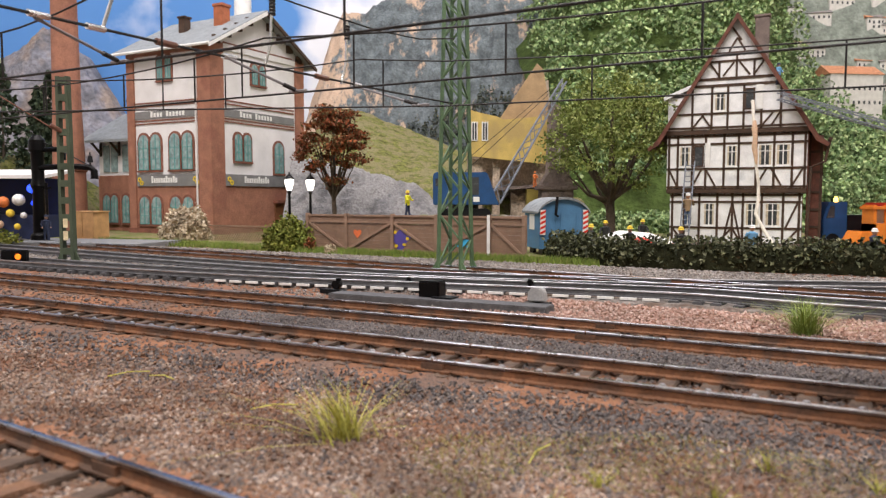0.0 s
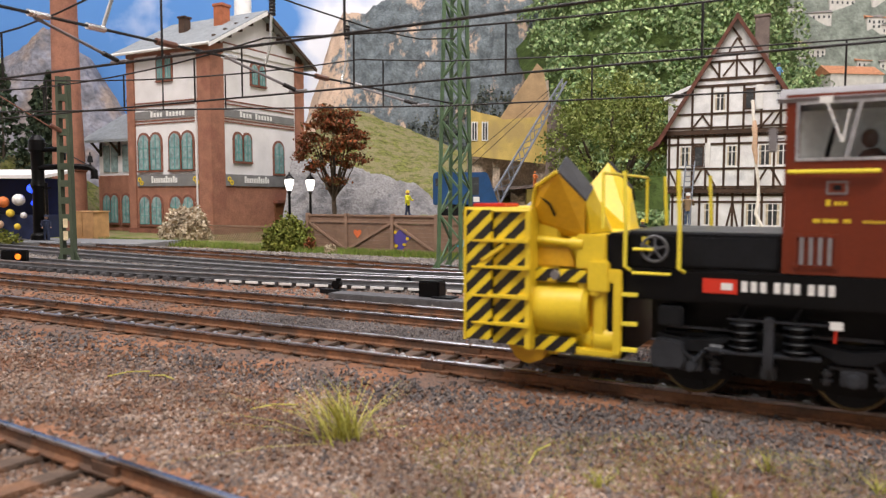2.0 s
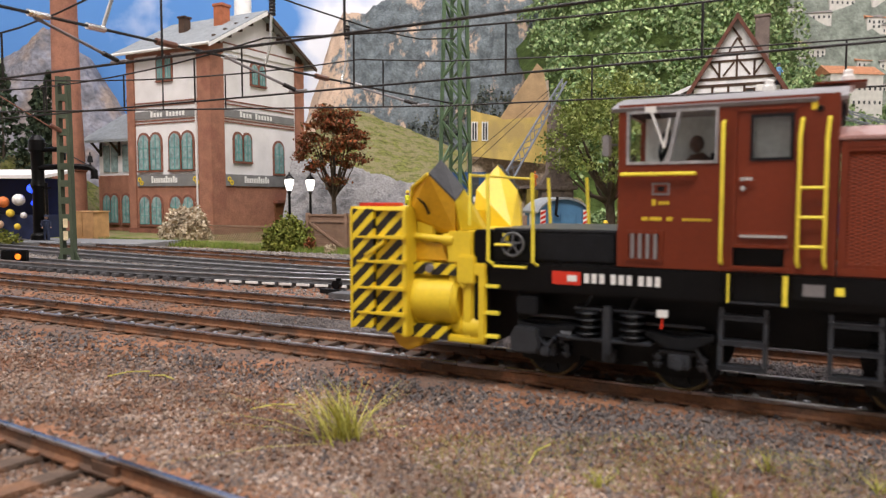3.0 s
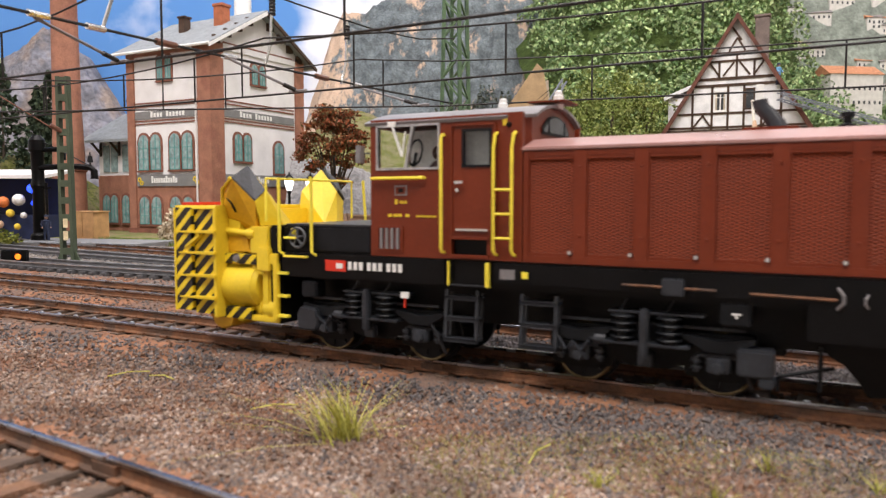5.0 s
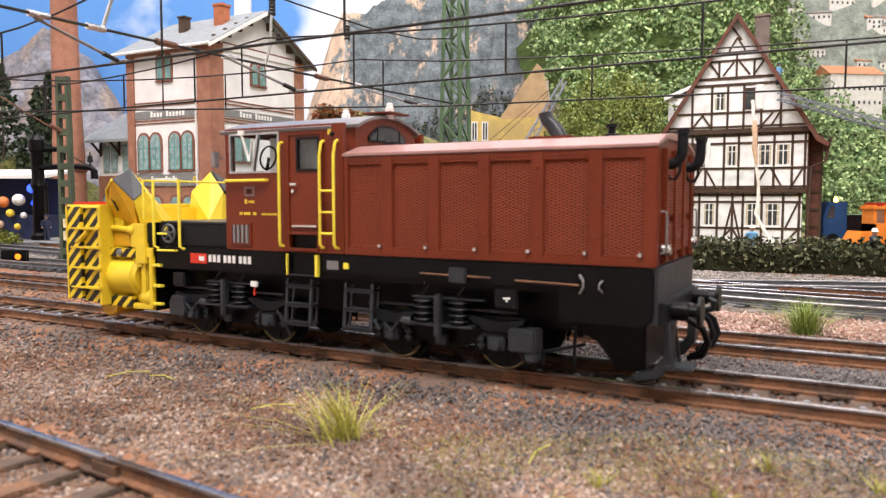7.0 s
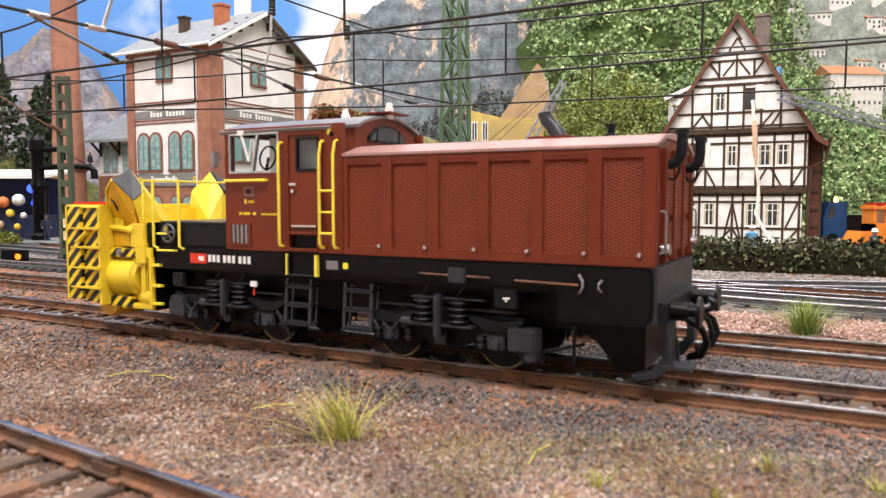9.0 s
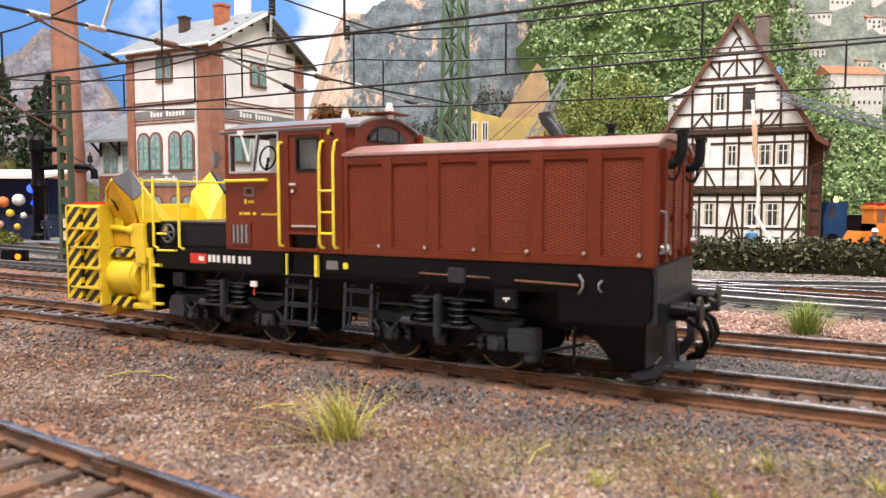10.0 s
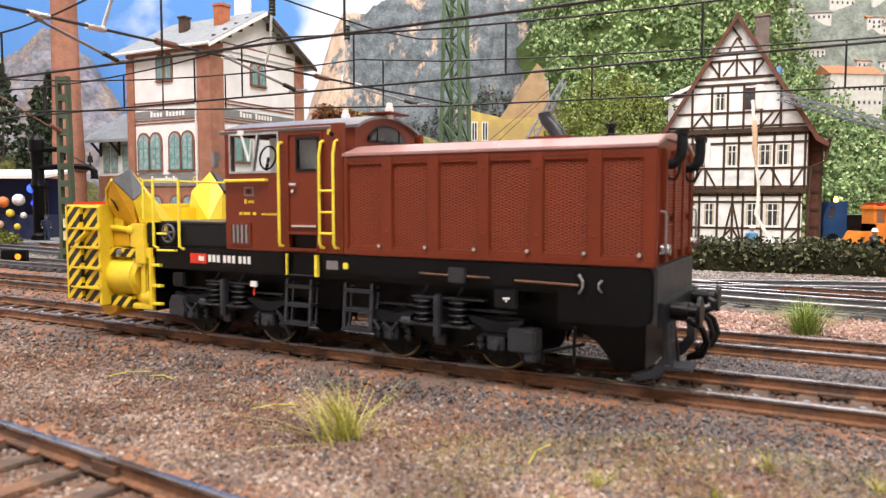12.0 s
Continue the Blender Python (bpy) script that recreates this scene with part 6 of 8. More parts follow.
def lattice_mast(name, label, x, y, top, w0, w1, mat, rz, step=1.05):
    m = thing(name, label, "catenary mast", at(x, y, -3, rz), group="catenary masts")
    part("footing", G().box(-w0 * .8, w0 * .8, -w0 * .8, w0 * .8, -1, 1.6), CONCRETE, m, bevel=.4)

    def half(z):
        return (w0 + (w1 - w0) * z / top) / 2

    for sx in (-1, 1):
        for sy in (-1, 1):
            part("leg", G().bar((sx * half(0), sy * half(0), 1), (sx * half(top), sy * half(top), top), w0 * .13), mat, m, smooth=False)
            part("leg_foot", G().prism([(0, 1.4), (sx * w0 * .28, 1.4), (0, 7)], "y", -.3, .3).moved(Matrix.Translation((sx * half(0), sy * half(0), 0))), mat, m, smooth=False)
    z, flip = 3.0, 1
    while z < top - 2:
        h = half(z) * 2 * step
        z2 = min(z + h, top)
        a, b = half(z), half(z2)
        for s in (-1, 1):
            part("lacing_bar", G().bar((-a * flip, s * a, z), (b * flip, s * b, z2), w0 * .07), mat, m, smooth=False)
            part("lacing_bar", G().bar((s * a, -a * flip, z), (s * b, b * flip, z2), w0 * .07), mat, m, smooth=False)
        z, flip = z2, -flip
    return m


lattice_mast("lattice_mast", "green steel lattice catenary mast on a footing", 6, 362, 190, 12.4, 6.0, MAST_GREEN, -28)
lm = thing("batten_mast", "slim olive steel mast of two channels with battens", "catenary mast", at(-209, 409, -3, -6), group="catenary masts")
part("footing", G().box(-6, 6, -5, 5, -1, 1.8), CONCRETE, lm, bevel=.5)
for sx in (-1, 1):
    part("channel", G().prism([(sx * 4.1, 1), (sx * 2.3, 1), (sx * 1.9, 103), (sx * 3.5, 103)], "y", -1.8, 1.8), MAST_DARK, lm, smooth=False)
    part("foot_rib", G().prism([(sx * 3, 1.6), (sx * 7, 1.6), (sx * 3, 9)], "y", -.5, .5), MAST_DARK, lm, smooth=False)
for k in range(11):
    part("batten", G().box(-2.6, 2.6, -1.9, 1.9, 5 + k * 9.4, 8.6 + k * 9.4), MAST_DARK, lm)
part("pull_off", G().tube([(0, 0, 72), (-6, -6, 76), (-26, -20, 92)], .45).cyl((-1, -1, 73), (-5, -5, 76), 1.3), INSUL, lm)
part("white_plate", G().box(-1.3, 1.3, -2.3, -1.9, 13, 18).box(-1.3, 1.3, -2.3, -1.9, 20, 25), material("cream_plate", (.7, .6, .38), .6), lm, "cream mast plates")


def span(l, z, side=0.0):
    """A place on the cross span, l mm from the mast towards the front."""
    c, s = math.cos(radians(28)), math.sin(radians(28))
    return (6 - s * l + c * side, 362 - c * l - s * side, z)


def on_line(px_x, off, z):
    return (px_x, main_line(px_x, off), z)


def yard_wire(x, z):
    return (x, float(np.interp(x, [-300, -170, 0, 131, 250], [300, 283, 265, 218, 168])), z)


cw = lambda name, path, r, label: solo(name, G().tube(path, r, 6), WIRE, label, "wire", group="overhead line")
cw("contact_wire", [on_line(x, 0, 70.6) for x in (-330, -80, 95)], 0.36, "dark contact wire over the main track")
cw("contact_wire", [on_line(x, 46, 66.6) for x in (-420, -58, 140)], 0.32, "dark contact wire over the second track")
cw("contact_wire", [yard_wire(x, 66.0) for x in (-300, -170, 0, 60, 131, 250)], 0.30, "dark contact wire over the yard tracks")


def sag(x, x0, x1, low, high):
    u = (x - x0) / (x1 - x0) * 2 - 1
    return low + (high - low) * u * u


m1 = [on_line(x, 0, sag(x, -230, -80, 84, 95)) for x in np.linspace(-330, -80, 16)] + [on_line(x, 0, sag(x, -80, 160, 84, 95)) for x in np.linspace(-75, 95, 10)]
cw("messenger_wire", m1, 0.3, "dark catenary wire over the main track")
m2_ = [on_line(x, 46, sag(x, -250, -58, 77.5, 85)) for x in np.linspace(-400, -58, 22)] + [on_line(x, 46, sag(x, -58, 190, 79.4, 85)) for x in np.linspace(-50, 140, 12)]
cw("messenger_wire", m2_, 0.28, "dark catenary wire over the second track")
m3_ = [yard_wire(x, sag(x, -220, -30, 77, 83)) for x in np.linspace(-300, -30, 14)] + [yard_wire(x, sag(x, -30, 230, 80, 83)) for x in np.linspace(-20, 240, 14)]
cw("messenger_wire", m3_, 0.26, "dark catenary wire over the yard tracks")
for x, off in ((-138, 0), (-75, 0), (-22.5, 0), (38, 0)):
    a = -230 if x < -80 else -80
    cw("dropper_wire", [on_line(x, off, 70.6), on_line(x, off, sag(x, a, -80 if x < -80 else 160, 84, 95))], 0.34, "short dropper between the overhead wires")
for x in (-160, -118, -86, -66.7, -27, 17, 61.6, 105):
    a, b, lo = (-250, -58, 77.5) if x < -58 else (-58, 190, 79.4)
    cw("dropper_wire", [on_line(x, 46, 66.6), on_line(x, 46, sag(x, a, b, lo, 85))], 0.32, "short dropper between the overhead wires")
for x in (-150, -104, -80, -21.5, 49.5, 120):
    a, b, lo = (-220, -30, 77) if x < -30 else (-30, 230, 80)
    cw("dropper_wire", [yard_wire(x, 66), yard_wire(x, sag(x, a, b, lo, 83))], 0.3, "short dropper between the overhead wires")
cw("cross_span_wire", [span(l, z) for l, z in ((2, 79), (60, 77.4), (120, 76.4), (180, 75.8), (225, 75.6), (300, 76.5))], 0.42, "lower cross-span wire fixed to the mast")
cw("cross_span_wire", [span(l, z) for l, z in ((2, 110), (35, 103.6), (70, 100.5), (120, 99.5), (230, 100), (300, 104))], 0.34, "upper cross-span wire fixed to the mast")
for l in (213, 198, 176, 152, 106, 84):
    z = float(np.interp(l, [2, 60, 120, 180, 225], [79, 77.4, 76.4, 75.8, 75.6]))
    big = l in (176, 126, 106)
    solo("wire_insulator" if big else "wire_clamp", G().tube([span(l - (3.4 if big else 2.6), z), span(l + (3.4 if big else 2.6), z)], 0.95 if big else 0.85, 8), INSUL if big else CHROME,
         "brown insulator on the cross-span wire" if big else "bright clamp on the cross-span wire", "insulator" if big else "clamp")
for l0, z0, end in ((214, 74.8, on_line(-90, 0, 71.0)), (152, 75.6, on_line(-46, 46, 67.0)), (86, 76.2, yard_wire(-8, 66.4))):
    p0 = Vector(span(l0, z0))
    p1 = Vector(end)
    arm = thing("registration_arm", "metal registration arm holding the contact wire", "catenary arm", group="registration arms")
    part("arm_tube", G().tube([p0, p0.lerp(p1, .6), p1], .42, 7), ROOF_GREY, arm)
    part("arm_insulator", G().tube([p0.lerp(p1, .78), p0.lerp(p1, .96)], .7, 8), WIRE, arm)
    part("arm_clamp", G().tube([p1 - Vector((3, -1.6, 0)), p1 + Vector((3, -1.6, 0))], .55, 6), ROOF_GREY, arm)
for l, zt in ((194, 100), (134, 99.6), (92, 99.6)):
    hg = thing("span_hanger", "bright vertical hanger between the cross-span wires", "catenary hanger", group="span hangers")
    part("hanger_rod", G().tube([span(l - 2, zt), span(l - 1, 84), span(l + 2, 76)], .5, 7), CHROME, hg)
    g = G()
    for k in range(5):
        g.cyl(span(l - 2, 93 + k * 1.1), span(l - 2, 93.7 + k * 1.1), 1.1, n=10)
    part("hanger_insulator", g, WIRE, hg, "black ribbed insulator")

# ---- plants ----
BARK = material("dark_bark", (0.07, 0.05, 0.035), 0.9, var=0.3, size=4, bump=0.7)
RED_LEAF = pieces_material("autumn_red_leaves", [(0.22, 0.045, 0.015), (0.10, 0.035, 0.015), (0.32, 0.09, 0.03), (0.08, 0.06, 0.02), (0.18, 0.07, 0.03), (0.07, 0.09, 0.025)], 0.8, 0.35)
# the palest tones paint highlights onto the dark leaves
HEDGE_LEAF = pieces_material("dark_hedge_leaves", [(0.028, 0.036, 0.014), (0.065, 0.075, 0.03), (0.015, 0.02, 0.008), (0.15, 0.16, 0.075), (0.022, 0.028, 0.012), (0.045, 0.052, 0.02), (0.24, 0.24, 0.14)], 0.6, 0.3)
BUSH_LEAF = pieces_material("bush_leaves", [(0.20, 0.23, 0.035), (0.10, 0.13, 0.02), (0.32, 0.33, 0.07), (0.15, 0.17, 0.03)], 0.8, 0.3)
DRY_LEAF = pieces_material("dry_pale_twigs", [(0.60, 0.50, 0.36), (0.44, 0.35, 0.24), (0.70, 0.61, 0.47), (0.36, 0.27, 0.18)], 0.9, 0.25)
GRASS = pieces_material("grass_blades", [(0.12, 0.20, 0.03), (0.20, 0.27, 0.05), (0.08, 0.13, 0.02), (0.26, 0.28, 0.08)], 0.85, 0.3)
STRAW = pieces_material("yellow_green_straw", [(0.42, 0.40, 0.07), (0.30, 0.30, 0.05), (0.52, 0.47, 0.12), (0.24, 0.25, 0.05)], 0.85, 0.2)
GREEN_STRAW = pieces_material("green_straw", [(0.20, 0.29, 0.06), (0.30, 0.36, 0.09), (0.14, 0.22, 0.04), (0.38, 0.40, 0.14)], 0.85, 0.2)


def tree(name, label, x, y, zc, rx, rz, trunk_r, split, leaf_mat, n_clumps, per, leaf, seed):
    r = np.random.default_rng(seed)
    t = thing(name, label, "tree", at(x, y, -3))
    limbs = []
    for k in range(14):
        a = k * 2.4 + r.uniform(-.4, .4)
        e = Vector((rx * .72 * math.cos(a), rx * .6 * math.sin(a), zc + 3 + r.uniform(-.55, .7) * rz))
        s = Vector((0, 0, split * r.uniform(.85, 1.3)))
        mid = s.lerp(e, .5) + Vector((0, 0, -rz * .12))
        limbs.append((s, mid, e))
    part("trunk", G().tube([(0, 0, -1), (trunk_r * .1, 0, 4), (.6, .4, split * .6), (0, 0, split), (1, 0, zc), (0, 0, zc + rz * .7)], [trunk_r * 1.5, trunk_r, trunk_r * .85, trunk_r * .8, trunk_r * .5, trunk_r * .15], 9), BARK, t, "dark brown trunk")
    for s, mid, e in limbs:
        part("limb", G().tube([s, mid, e], [trunk_r * .5, trunk_r * .32, trunk_r * .1], 6), BARK, t)
    pts, sz = [], []
    while len(pts) < n_clumps:
        d = r.normal(size=3)
        d /= np.linalg.norm(d)
        if d[2] < -.35 and r.random() < .75:
            continue
        q = r.uniform(.45, 1.0) ** .5
        wob = 1 + .34 * noise.noise((d[0] * 2.4 + seed, d[1] * 2.4, d[2] * 2.4))
        c = np.array((d[0] * rx * q * wob, d[1] * rx * q * wob, zc + 3 + d[2] * rz * q * wob))
        cr = r.uniform(.085, .15) * rx
        pts.append(c + r.normal(size=(per, 3)) * np.array((cr, cr, cr * .45)))
        sz.append(r.uniform(.6, 1.3, per) * leaf)
    leaves("crown", np.concatenate(pts), np.concatenate(sz), leaf_mat, r, t)
    return t


tree("deciduous_tree", "large green deciduous tree with a dark trunk", 141, 620, 80, 49, 54, 4.6, 30, LEAF, 120, 105, 2.7, 3)
tree("red_tree", "small tree with autumn-red and green leaves", -95, 640, 78, 28, 37, 2.4, 36, RED_LEAF, 100, 75, 2.9, 8)


def bush(name, label, x, y, rx, ry, h, mat, n, leaf, seed, z=-3.5):
    r = np.random.default_rng(seed)
    d = r.normal(size=(n, 3))
    d /= np.linalg.norm(d, axis=1)[:, None]
    q = r.uniform(.3, 1, n)[:, None] ** .4
    wob = np.array([1 + .3 * noise.noise((a[0] * 2.5 + seed, a[1] * 2.5, a[2] * 2.5)) for a in d])[:, None]
    p = d * q * wob * np.array((rx, ry, h))
    p[:, 2] = np.abs(p[:, 2])
    ob = leaves(name, p, r.uniform(.6, 1.3, n) * leaf, mat, r)
    ob.matrix_basis = at(x, y, z)
    return tagged(ob, label, "bush")


bush("dry_bush", "pale dry straw-coloured bush beside the wall", -224, 640, 22, 14, 29, DRY_LEAF, 3600, 3.4, 1)
bush("green_bush", "light green leafy bush beside the fence", -109, 516, 19, 12, 23, BUSH_LEAF, 3200, 2.8, 2)
bush("red_flower_bush", "small bush with red flowers at the fence", -92, 506, 5, 4, 9, RED_LEAF, 260, 2.0, 3)
bush("dry_tuft", "small pale dry tuft before the fence", -75, 487, 5, 3, 6, DRY_LEAF, 240, 2.0, 4)
for x, y, rx, h, k in ((-345, 560, 22, 14, 5), (-372, 575, 16, 12, 6)):
    bush("flower_bush", "yellow-green flowering bush by the fairground", x, y, rx, 9, h, BUSH_LEAF, 700, 3.2, k)


HEDGE_INSIDE = material("shaded_hedge_inside", (0.022, 0.024, 0.012), 0.95, var=0.4, size=4, bump=0.5, spec=0.1)


def hedge(path, label, seed):
    r = np.random.default_rng(seed)
    pp = smooth_path(path, 3)
    pts = []
    for p in pp:
        for _k in range(62):
            a = r.uniform(0, math.pi)
            q = r.uniform(.72, 1.08)
            pts.append((p.x + r.uniform(-2, 2) + 7 * q * math.cos(a), p.y + 5.5 * q * math.cos(a) + r.uniform(-2, 2), -4 + 16.5 * q * abs(math.sin(a)) ** .6 + 1.4 * nz(p.x, p.y, 12, 4)))
    h = thing("hedge", label, "hedge")
    leaves("foliage", pts, r.uniform(1.7, 3.2, len(pts)), HEDGE_LEAF, r, h)
    # solid near-black core stands in for the shade between the leaves
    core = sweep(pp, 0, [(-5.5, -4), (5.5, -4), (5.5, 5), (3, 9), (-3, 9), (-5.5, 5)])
    part("shade_core", core, HEDGE_INSIDE, h, "dark core for the shade inside the hedge")


hedge([(70, 462), (80, 432), (97, 402), (124, 386), (160, 375)], "dark green clipped hedge along the rear track", 1)
hedge([(160, 375), (188, 363), (216, 351), (262, 332)], "dark green clipped hedge beside the house", 2)


def tuft(label, x, y, rx, h, n, mat, seed, lean=(0, 0)):
    r = np.random.default_rng(seed)
    vs, fs = [], []
    for k in range(n):
        a, q = r.uniform(0, 6.28), abs(r.normal(0, .42))
        b = np.array((r.normal(0, rx * .07), r.normal(0, rx * .07), 0))
        hh = h * r.uniform(.45, 1.0) * (1 - .25 * min(q, 1.5))
        tip = b + np.array((rx * q * math.cos(a) + lean[0], rx * q * math.sin(a) + lean[1], hh))
        mid = b * .6 + tip * .4 + np.array((0, 0, hh * .18))
        w = np.array((math.sin(a), -math.cos(a), 0)) * r.uniform(.06, .14)
        i = len(vs)
        vs += [b - w, b + w, mid + w * .8, mid - w * .8, tip + w * .15, tip - w * .15]
        fs += [(i, i + 1, i + 2, i + 3), (i + 3, i + 2, i + 4, i + 5)]
    ob = big_mesh("grass_tuft", vs, fs, mat)
    ob.matrix_basis = at(x, y, bed_height(x, y) - .2)
    return tagged(ob, label, "grass tuft")


tuft("yellow-green grass tuft growing out of the gravel", -15.0, 111, 20, 9.4, 150, STRAW, 1, (-3.0, 0))
tuft("fresh green grass tuft beside the second track", 99, 199, 24, 11, 420, GREEN_STRAW, 2)
for k, (x, y) in enumerate(((20, 92), (33, 86), (44, 97), (12, 84), (38, 76), (55, 90))):
    tuft("sparse short dry grass in loose gravel", x, y, 5, 3.6, 26, STRAW, 20 + k)
vs, fs = [], []
for _ in range(9000):
    if _ % 3 == 0:
        x = rng.uniform(-300, -100)
        y = 498 - (x + 100) * .60 + rng.uniform(4, 40)
    else:
        x = rng.uniform(-100, 86)
        y = 512 - (x + 95) * .55 - abs(rng.normal(0, 11)) + 4 + rng.uniform(-3, 2)
    h = rng.uniform(2, 5.5)
    b = np.array((x, y, bed_height(x, y) - .3))
    tip = b + np.array((rng.normal(0, 1.2), rng.normal(0, 1.2), h))
    w = np.array((.35, 0, 0))
    i = len(vs)
    vs += [b - w, b + w, tip]
    fs.append((i, i + 1, i + 2))
tagged(big_mesh("grass_verge", vs, fs, GRASS), "short green grass along the fence", "grass", kind="stuff")
TURF = material("verge_turf", (0.13, 0.16, 0.045), 0.95, var=0.35, size=10, bump=0.5, grain=1.5, other=(0.22, 0.18, 0.10), mix=0.7, spec=.1)
tagged(terrain("grass_ground", -420, 420, 430, 860, 90, 60, lambda x, y: -3.0 + .4 * nz(x, y, 20, 1) - (30 if y < 516 - (x + 95) * .55 else 0), TURF), "patchy turf behind the rear track", "lawn", kind="structure")


def conifer(x, y, h, seed):
    r = np.random.default_rng(seed)
    t = thing("conifer", "dark green conifer tree at the yard's edge", "tree", at(x, y, -3), group="conifers")
    part("trunk", G().cyl((0, 0, -1), (0, 0, h * .9), 2.6, .6, 8), BARK, t)
    n = 1500
    u = r.uniform(0, 1, n) ** .8
    a = r.uniform(0, 6.28, n)
    q = (1 - u) ** .8 * h * .3 * (.55 + .45 * ((u * 11) % 1)) * r.uniform(.4, 1, n) ** .5
    leaves("crown", np.stack([q * np.cos(a), q * np.sin(a), h * (.1 + .9 * u) - q * .25], -1), r.uniform(4, 8, n), PINE_LEAF, r, t)


for k, (x, y, h) in enumerate(((-505, 850, 190), (-470, 860, 165), (-545, 870, 215), (-500, 930, 160), (-588, 900, 200), (-520, 800, 120), (-480, 905, 190), (-372, 930, 215))):
    conifer(x, y, h, 30 + k)

# ---- fence ----
FENCE = material("brown_fence_boards", (0.235, 0.145, 0.098), 0.75, var=0.15, size=9, bump=0.25)
FENCE_L = material("light_brown_fence_posts", (0.28, 0.18, 0.125), 0.75, var=0.15, size=6, bump=0.25)
fence = thing("board_fence", "brown wooden board fence with diagonal braces", "fence", at(-95, 517, -4, -28))
FLEN = 163.0
for i in range(9):
    z0 = 1.2 + i * 2.72
    part("board", G().box(0, FLEN, 0 + .12 * (i % 2), 1.2, z0, z0 + 2.6), FENCE, fence)
for rail_z in (24.9, 20.6, 2.0):
    part("fence_rail", G().box(-.5, FLEN + .5, -.9, 0.05, rail_z, rail_z + 1.4), FENCE_L, fence, bevel=.15)
posts = (0, 33, 70, 103, 140, FLEN)
for p in posts:
    part("post", G().box(p - 1.2, p + 1.2, -1.5, 1.5, -2, 27), FENCE_L, fence, bevel=.25)
for a, b, up in zip(posts, posts[1:], (0, 1, 0, 1, 0)):
    part("brace", G().bar((a + 1.5, -.6, 20.6 if not up else 3), (b - 1.5, -.6, 3 if not up else 20.6), 1.0, 1.5), FENCE_L, fence)
part("white_post", G().box(139, 141, -1.9, -1.5, 2, 27), WHITE, fence, "white-painted post")
PURPLE, ORANGE_P, SKYBLUE = (material(n, c, .6, var=.1, bump=0) for n, c in (("purple_spray", (.08, .06, .30)), ("orange_spray", (.70, .16, .05)), ("blue_spray", (.05, .42, .75))))
heart = [(0, -3.2), (3, 0), (3.2, 1.6), (2, 2.6), (.6, 2.2), (0, 1.2), (-.6, 2.2), (-2, 2.6), (-3.2, 1.6), (-3, 0)]
part("heart_graffiti", G().prism([(42 + x, 13.5 + z) for x, z in heart], "y", -.25, .05), ORANGE_P, fence, "orange heart graffiti")
part("graffiti_mark", G().prism([(46, 11), (50, 10), (51, 14), (49, 17), (47, 16)], "y", -.22, .05), FENCE_L, fence)
blob = [(76 + 6.5 * math.cos(a) * (1 + .35 * math.sin(3 * a)), 10 + 5.5 * math.sin(a) * (1 + .3 * math.cos(4 * a))) for a in np.linspace(0, 6.28, 22)[:-1]]
part("graffiti_mark", G().prism(blob, "y", -.3, .05), PURPLE, fence, "purple and yellow graffiti")
for dx, dz in ((-4, 5), (3.5, 6), (-3, -4), (3, -3), (5.5, 1)):
    part("graffiti_mark", G().prism([(76 + dx + 1.4 * math.cos(a), 10 + dz + 1.1 * math.sin(a)) for a in np.linspace(0, 6.28, 8)[:-1]], "y", -.45, -.2), YELLOW, fence)
part("graffiti_mark", G().prism([(122 + 5.5 * math.cos(a) * (1 + .2 * math.sin(2 * a)), 9 + 2.8 * math.sin(a)) for a in np.linspace(0, 6.28, 14)[:-1]], "y", -.3, .05), SKYBLUE, fence, "blue graffiti patch")
# low trellis fence by the station
trellis = thing("trellis_fence", "low brown trellis fence before the station", "fence", at(-204, 640, -4, -28))
for k in range(34):
    x = k * 2.6
    part("slat", G().bar((x, 0, .5), (x + 9, 0, 13), .55), FENCE_L, trellis, smooth=False)
    part("slat", G().bar((x + 9, .4, .5), (x, .4, 13), .55), FENCE_L, trellis, smooth=False)
part("fence_rail", G().box(-1, 98, -.6, .8, 13, 14.4), FENCE, trellis)

MOSS = pieces_material("olive_moss_fibres", [(0.24, 0.22, 0.06), (0.17, 0.19, 0.06), (0.34, 0.29, 0.10), (0.20, 0.14, 0.06), (0.28, 0.27, 0.08)], 0.9, 0.3)
vs, fs = [], []
for _ in range(11000):
    x, y = rng.uniform(-12, 66), rng.uniform(54, 112)
    if nz(x, y, 16, 3) < -0.12 - .2 * min(1, max(0, x / 40)) or y > main_line(x, -24):
        continue
    b = np.array((x, y, bed_height(x, y) + .1))
    tip = b + np.array((rng.normal(0, 1.0), rng.normal(0, 1.0), rng.uniform(.2, 1.1)))
    w = np.array((.08, .03, 0))
    i = len(vs)
    vs += [b - w, b + w, tip]
    fs.append((i, i + 1, i + 2))
tagged(big_mesh("ground_fibres", vs, fs, MOSS), "thin olive grass fibres in the gravel", "grass", kind="stuff")


# ---- the building site behind the fence ----
RUBBLE = material("site_rubble", (0.27, 0.24, 0.21), 0.95, var=0.35, size=8, bump=0.8, grain=1.8, other=(0.20, 0.19, 0.07), mix=0.7)
tagged(terrain("rubble_mound", -75, 112, 545, 700, 90, 70, lambda x, y: -6 + 25 * max(0, 1 - abs((x - 18) / 93) ** 4) * max(0, 1 - abs((y - 622) / 77) ** 4) + 1.5 * nz(x, y, 9, 3), RUBBLE), "earth and rubble mound on the site", "ground", kind="structure")
BLUE = material("deep_blue_paint", (0.012, 0.065, 0.19), 0.45, var=0.15, size=9, bump=0.05)
BLUE_L = material("faded_blue_boards", (0.07, 0.19, 0.34), 0.6, var=0.12, size=8, bump=0.15)
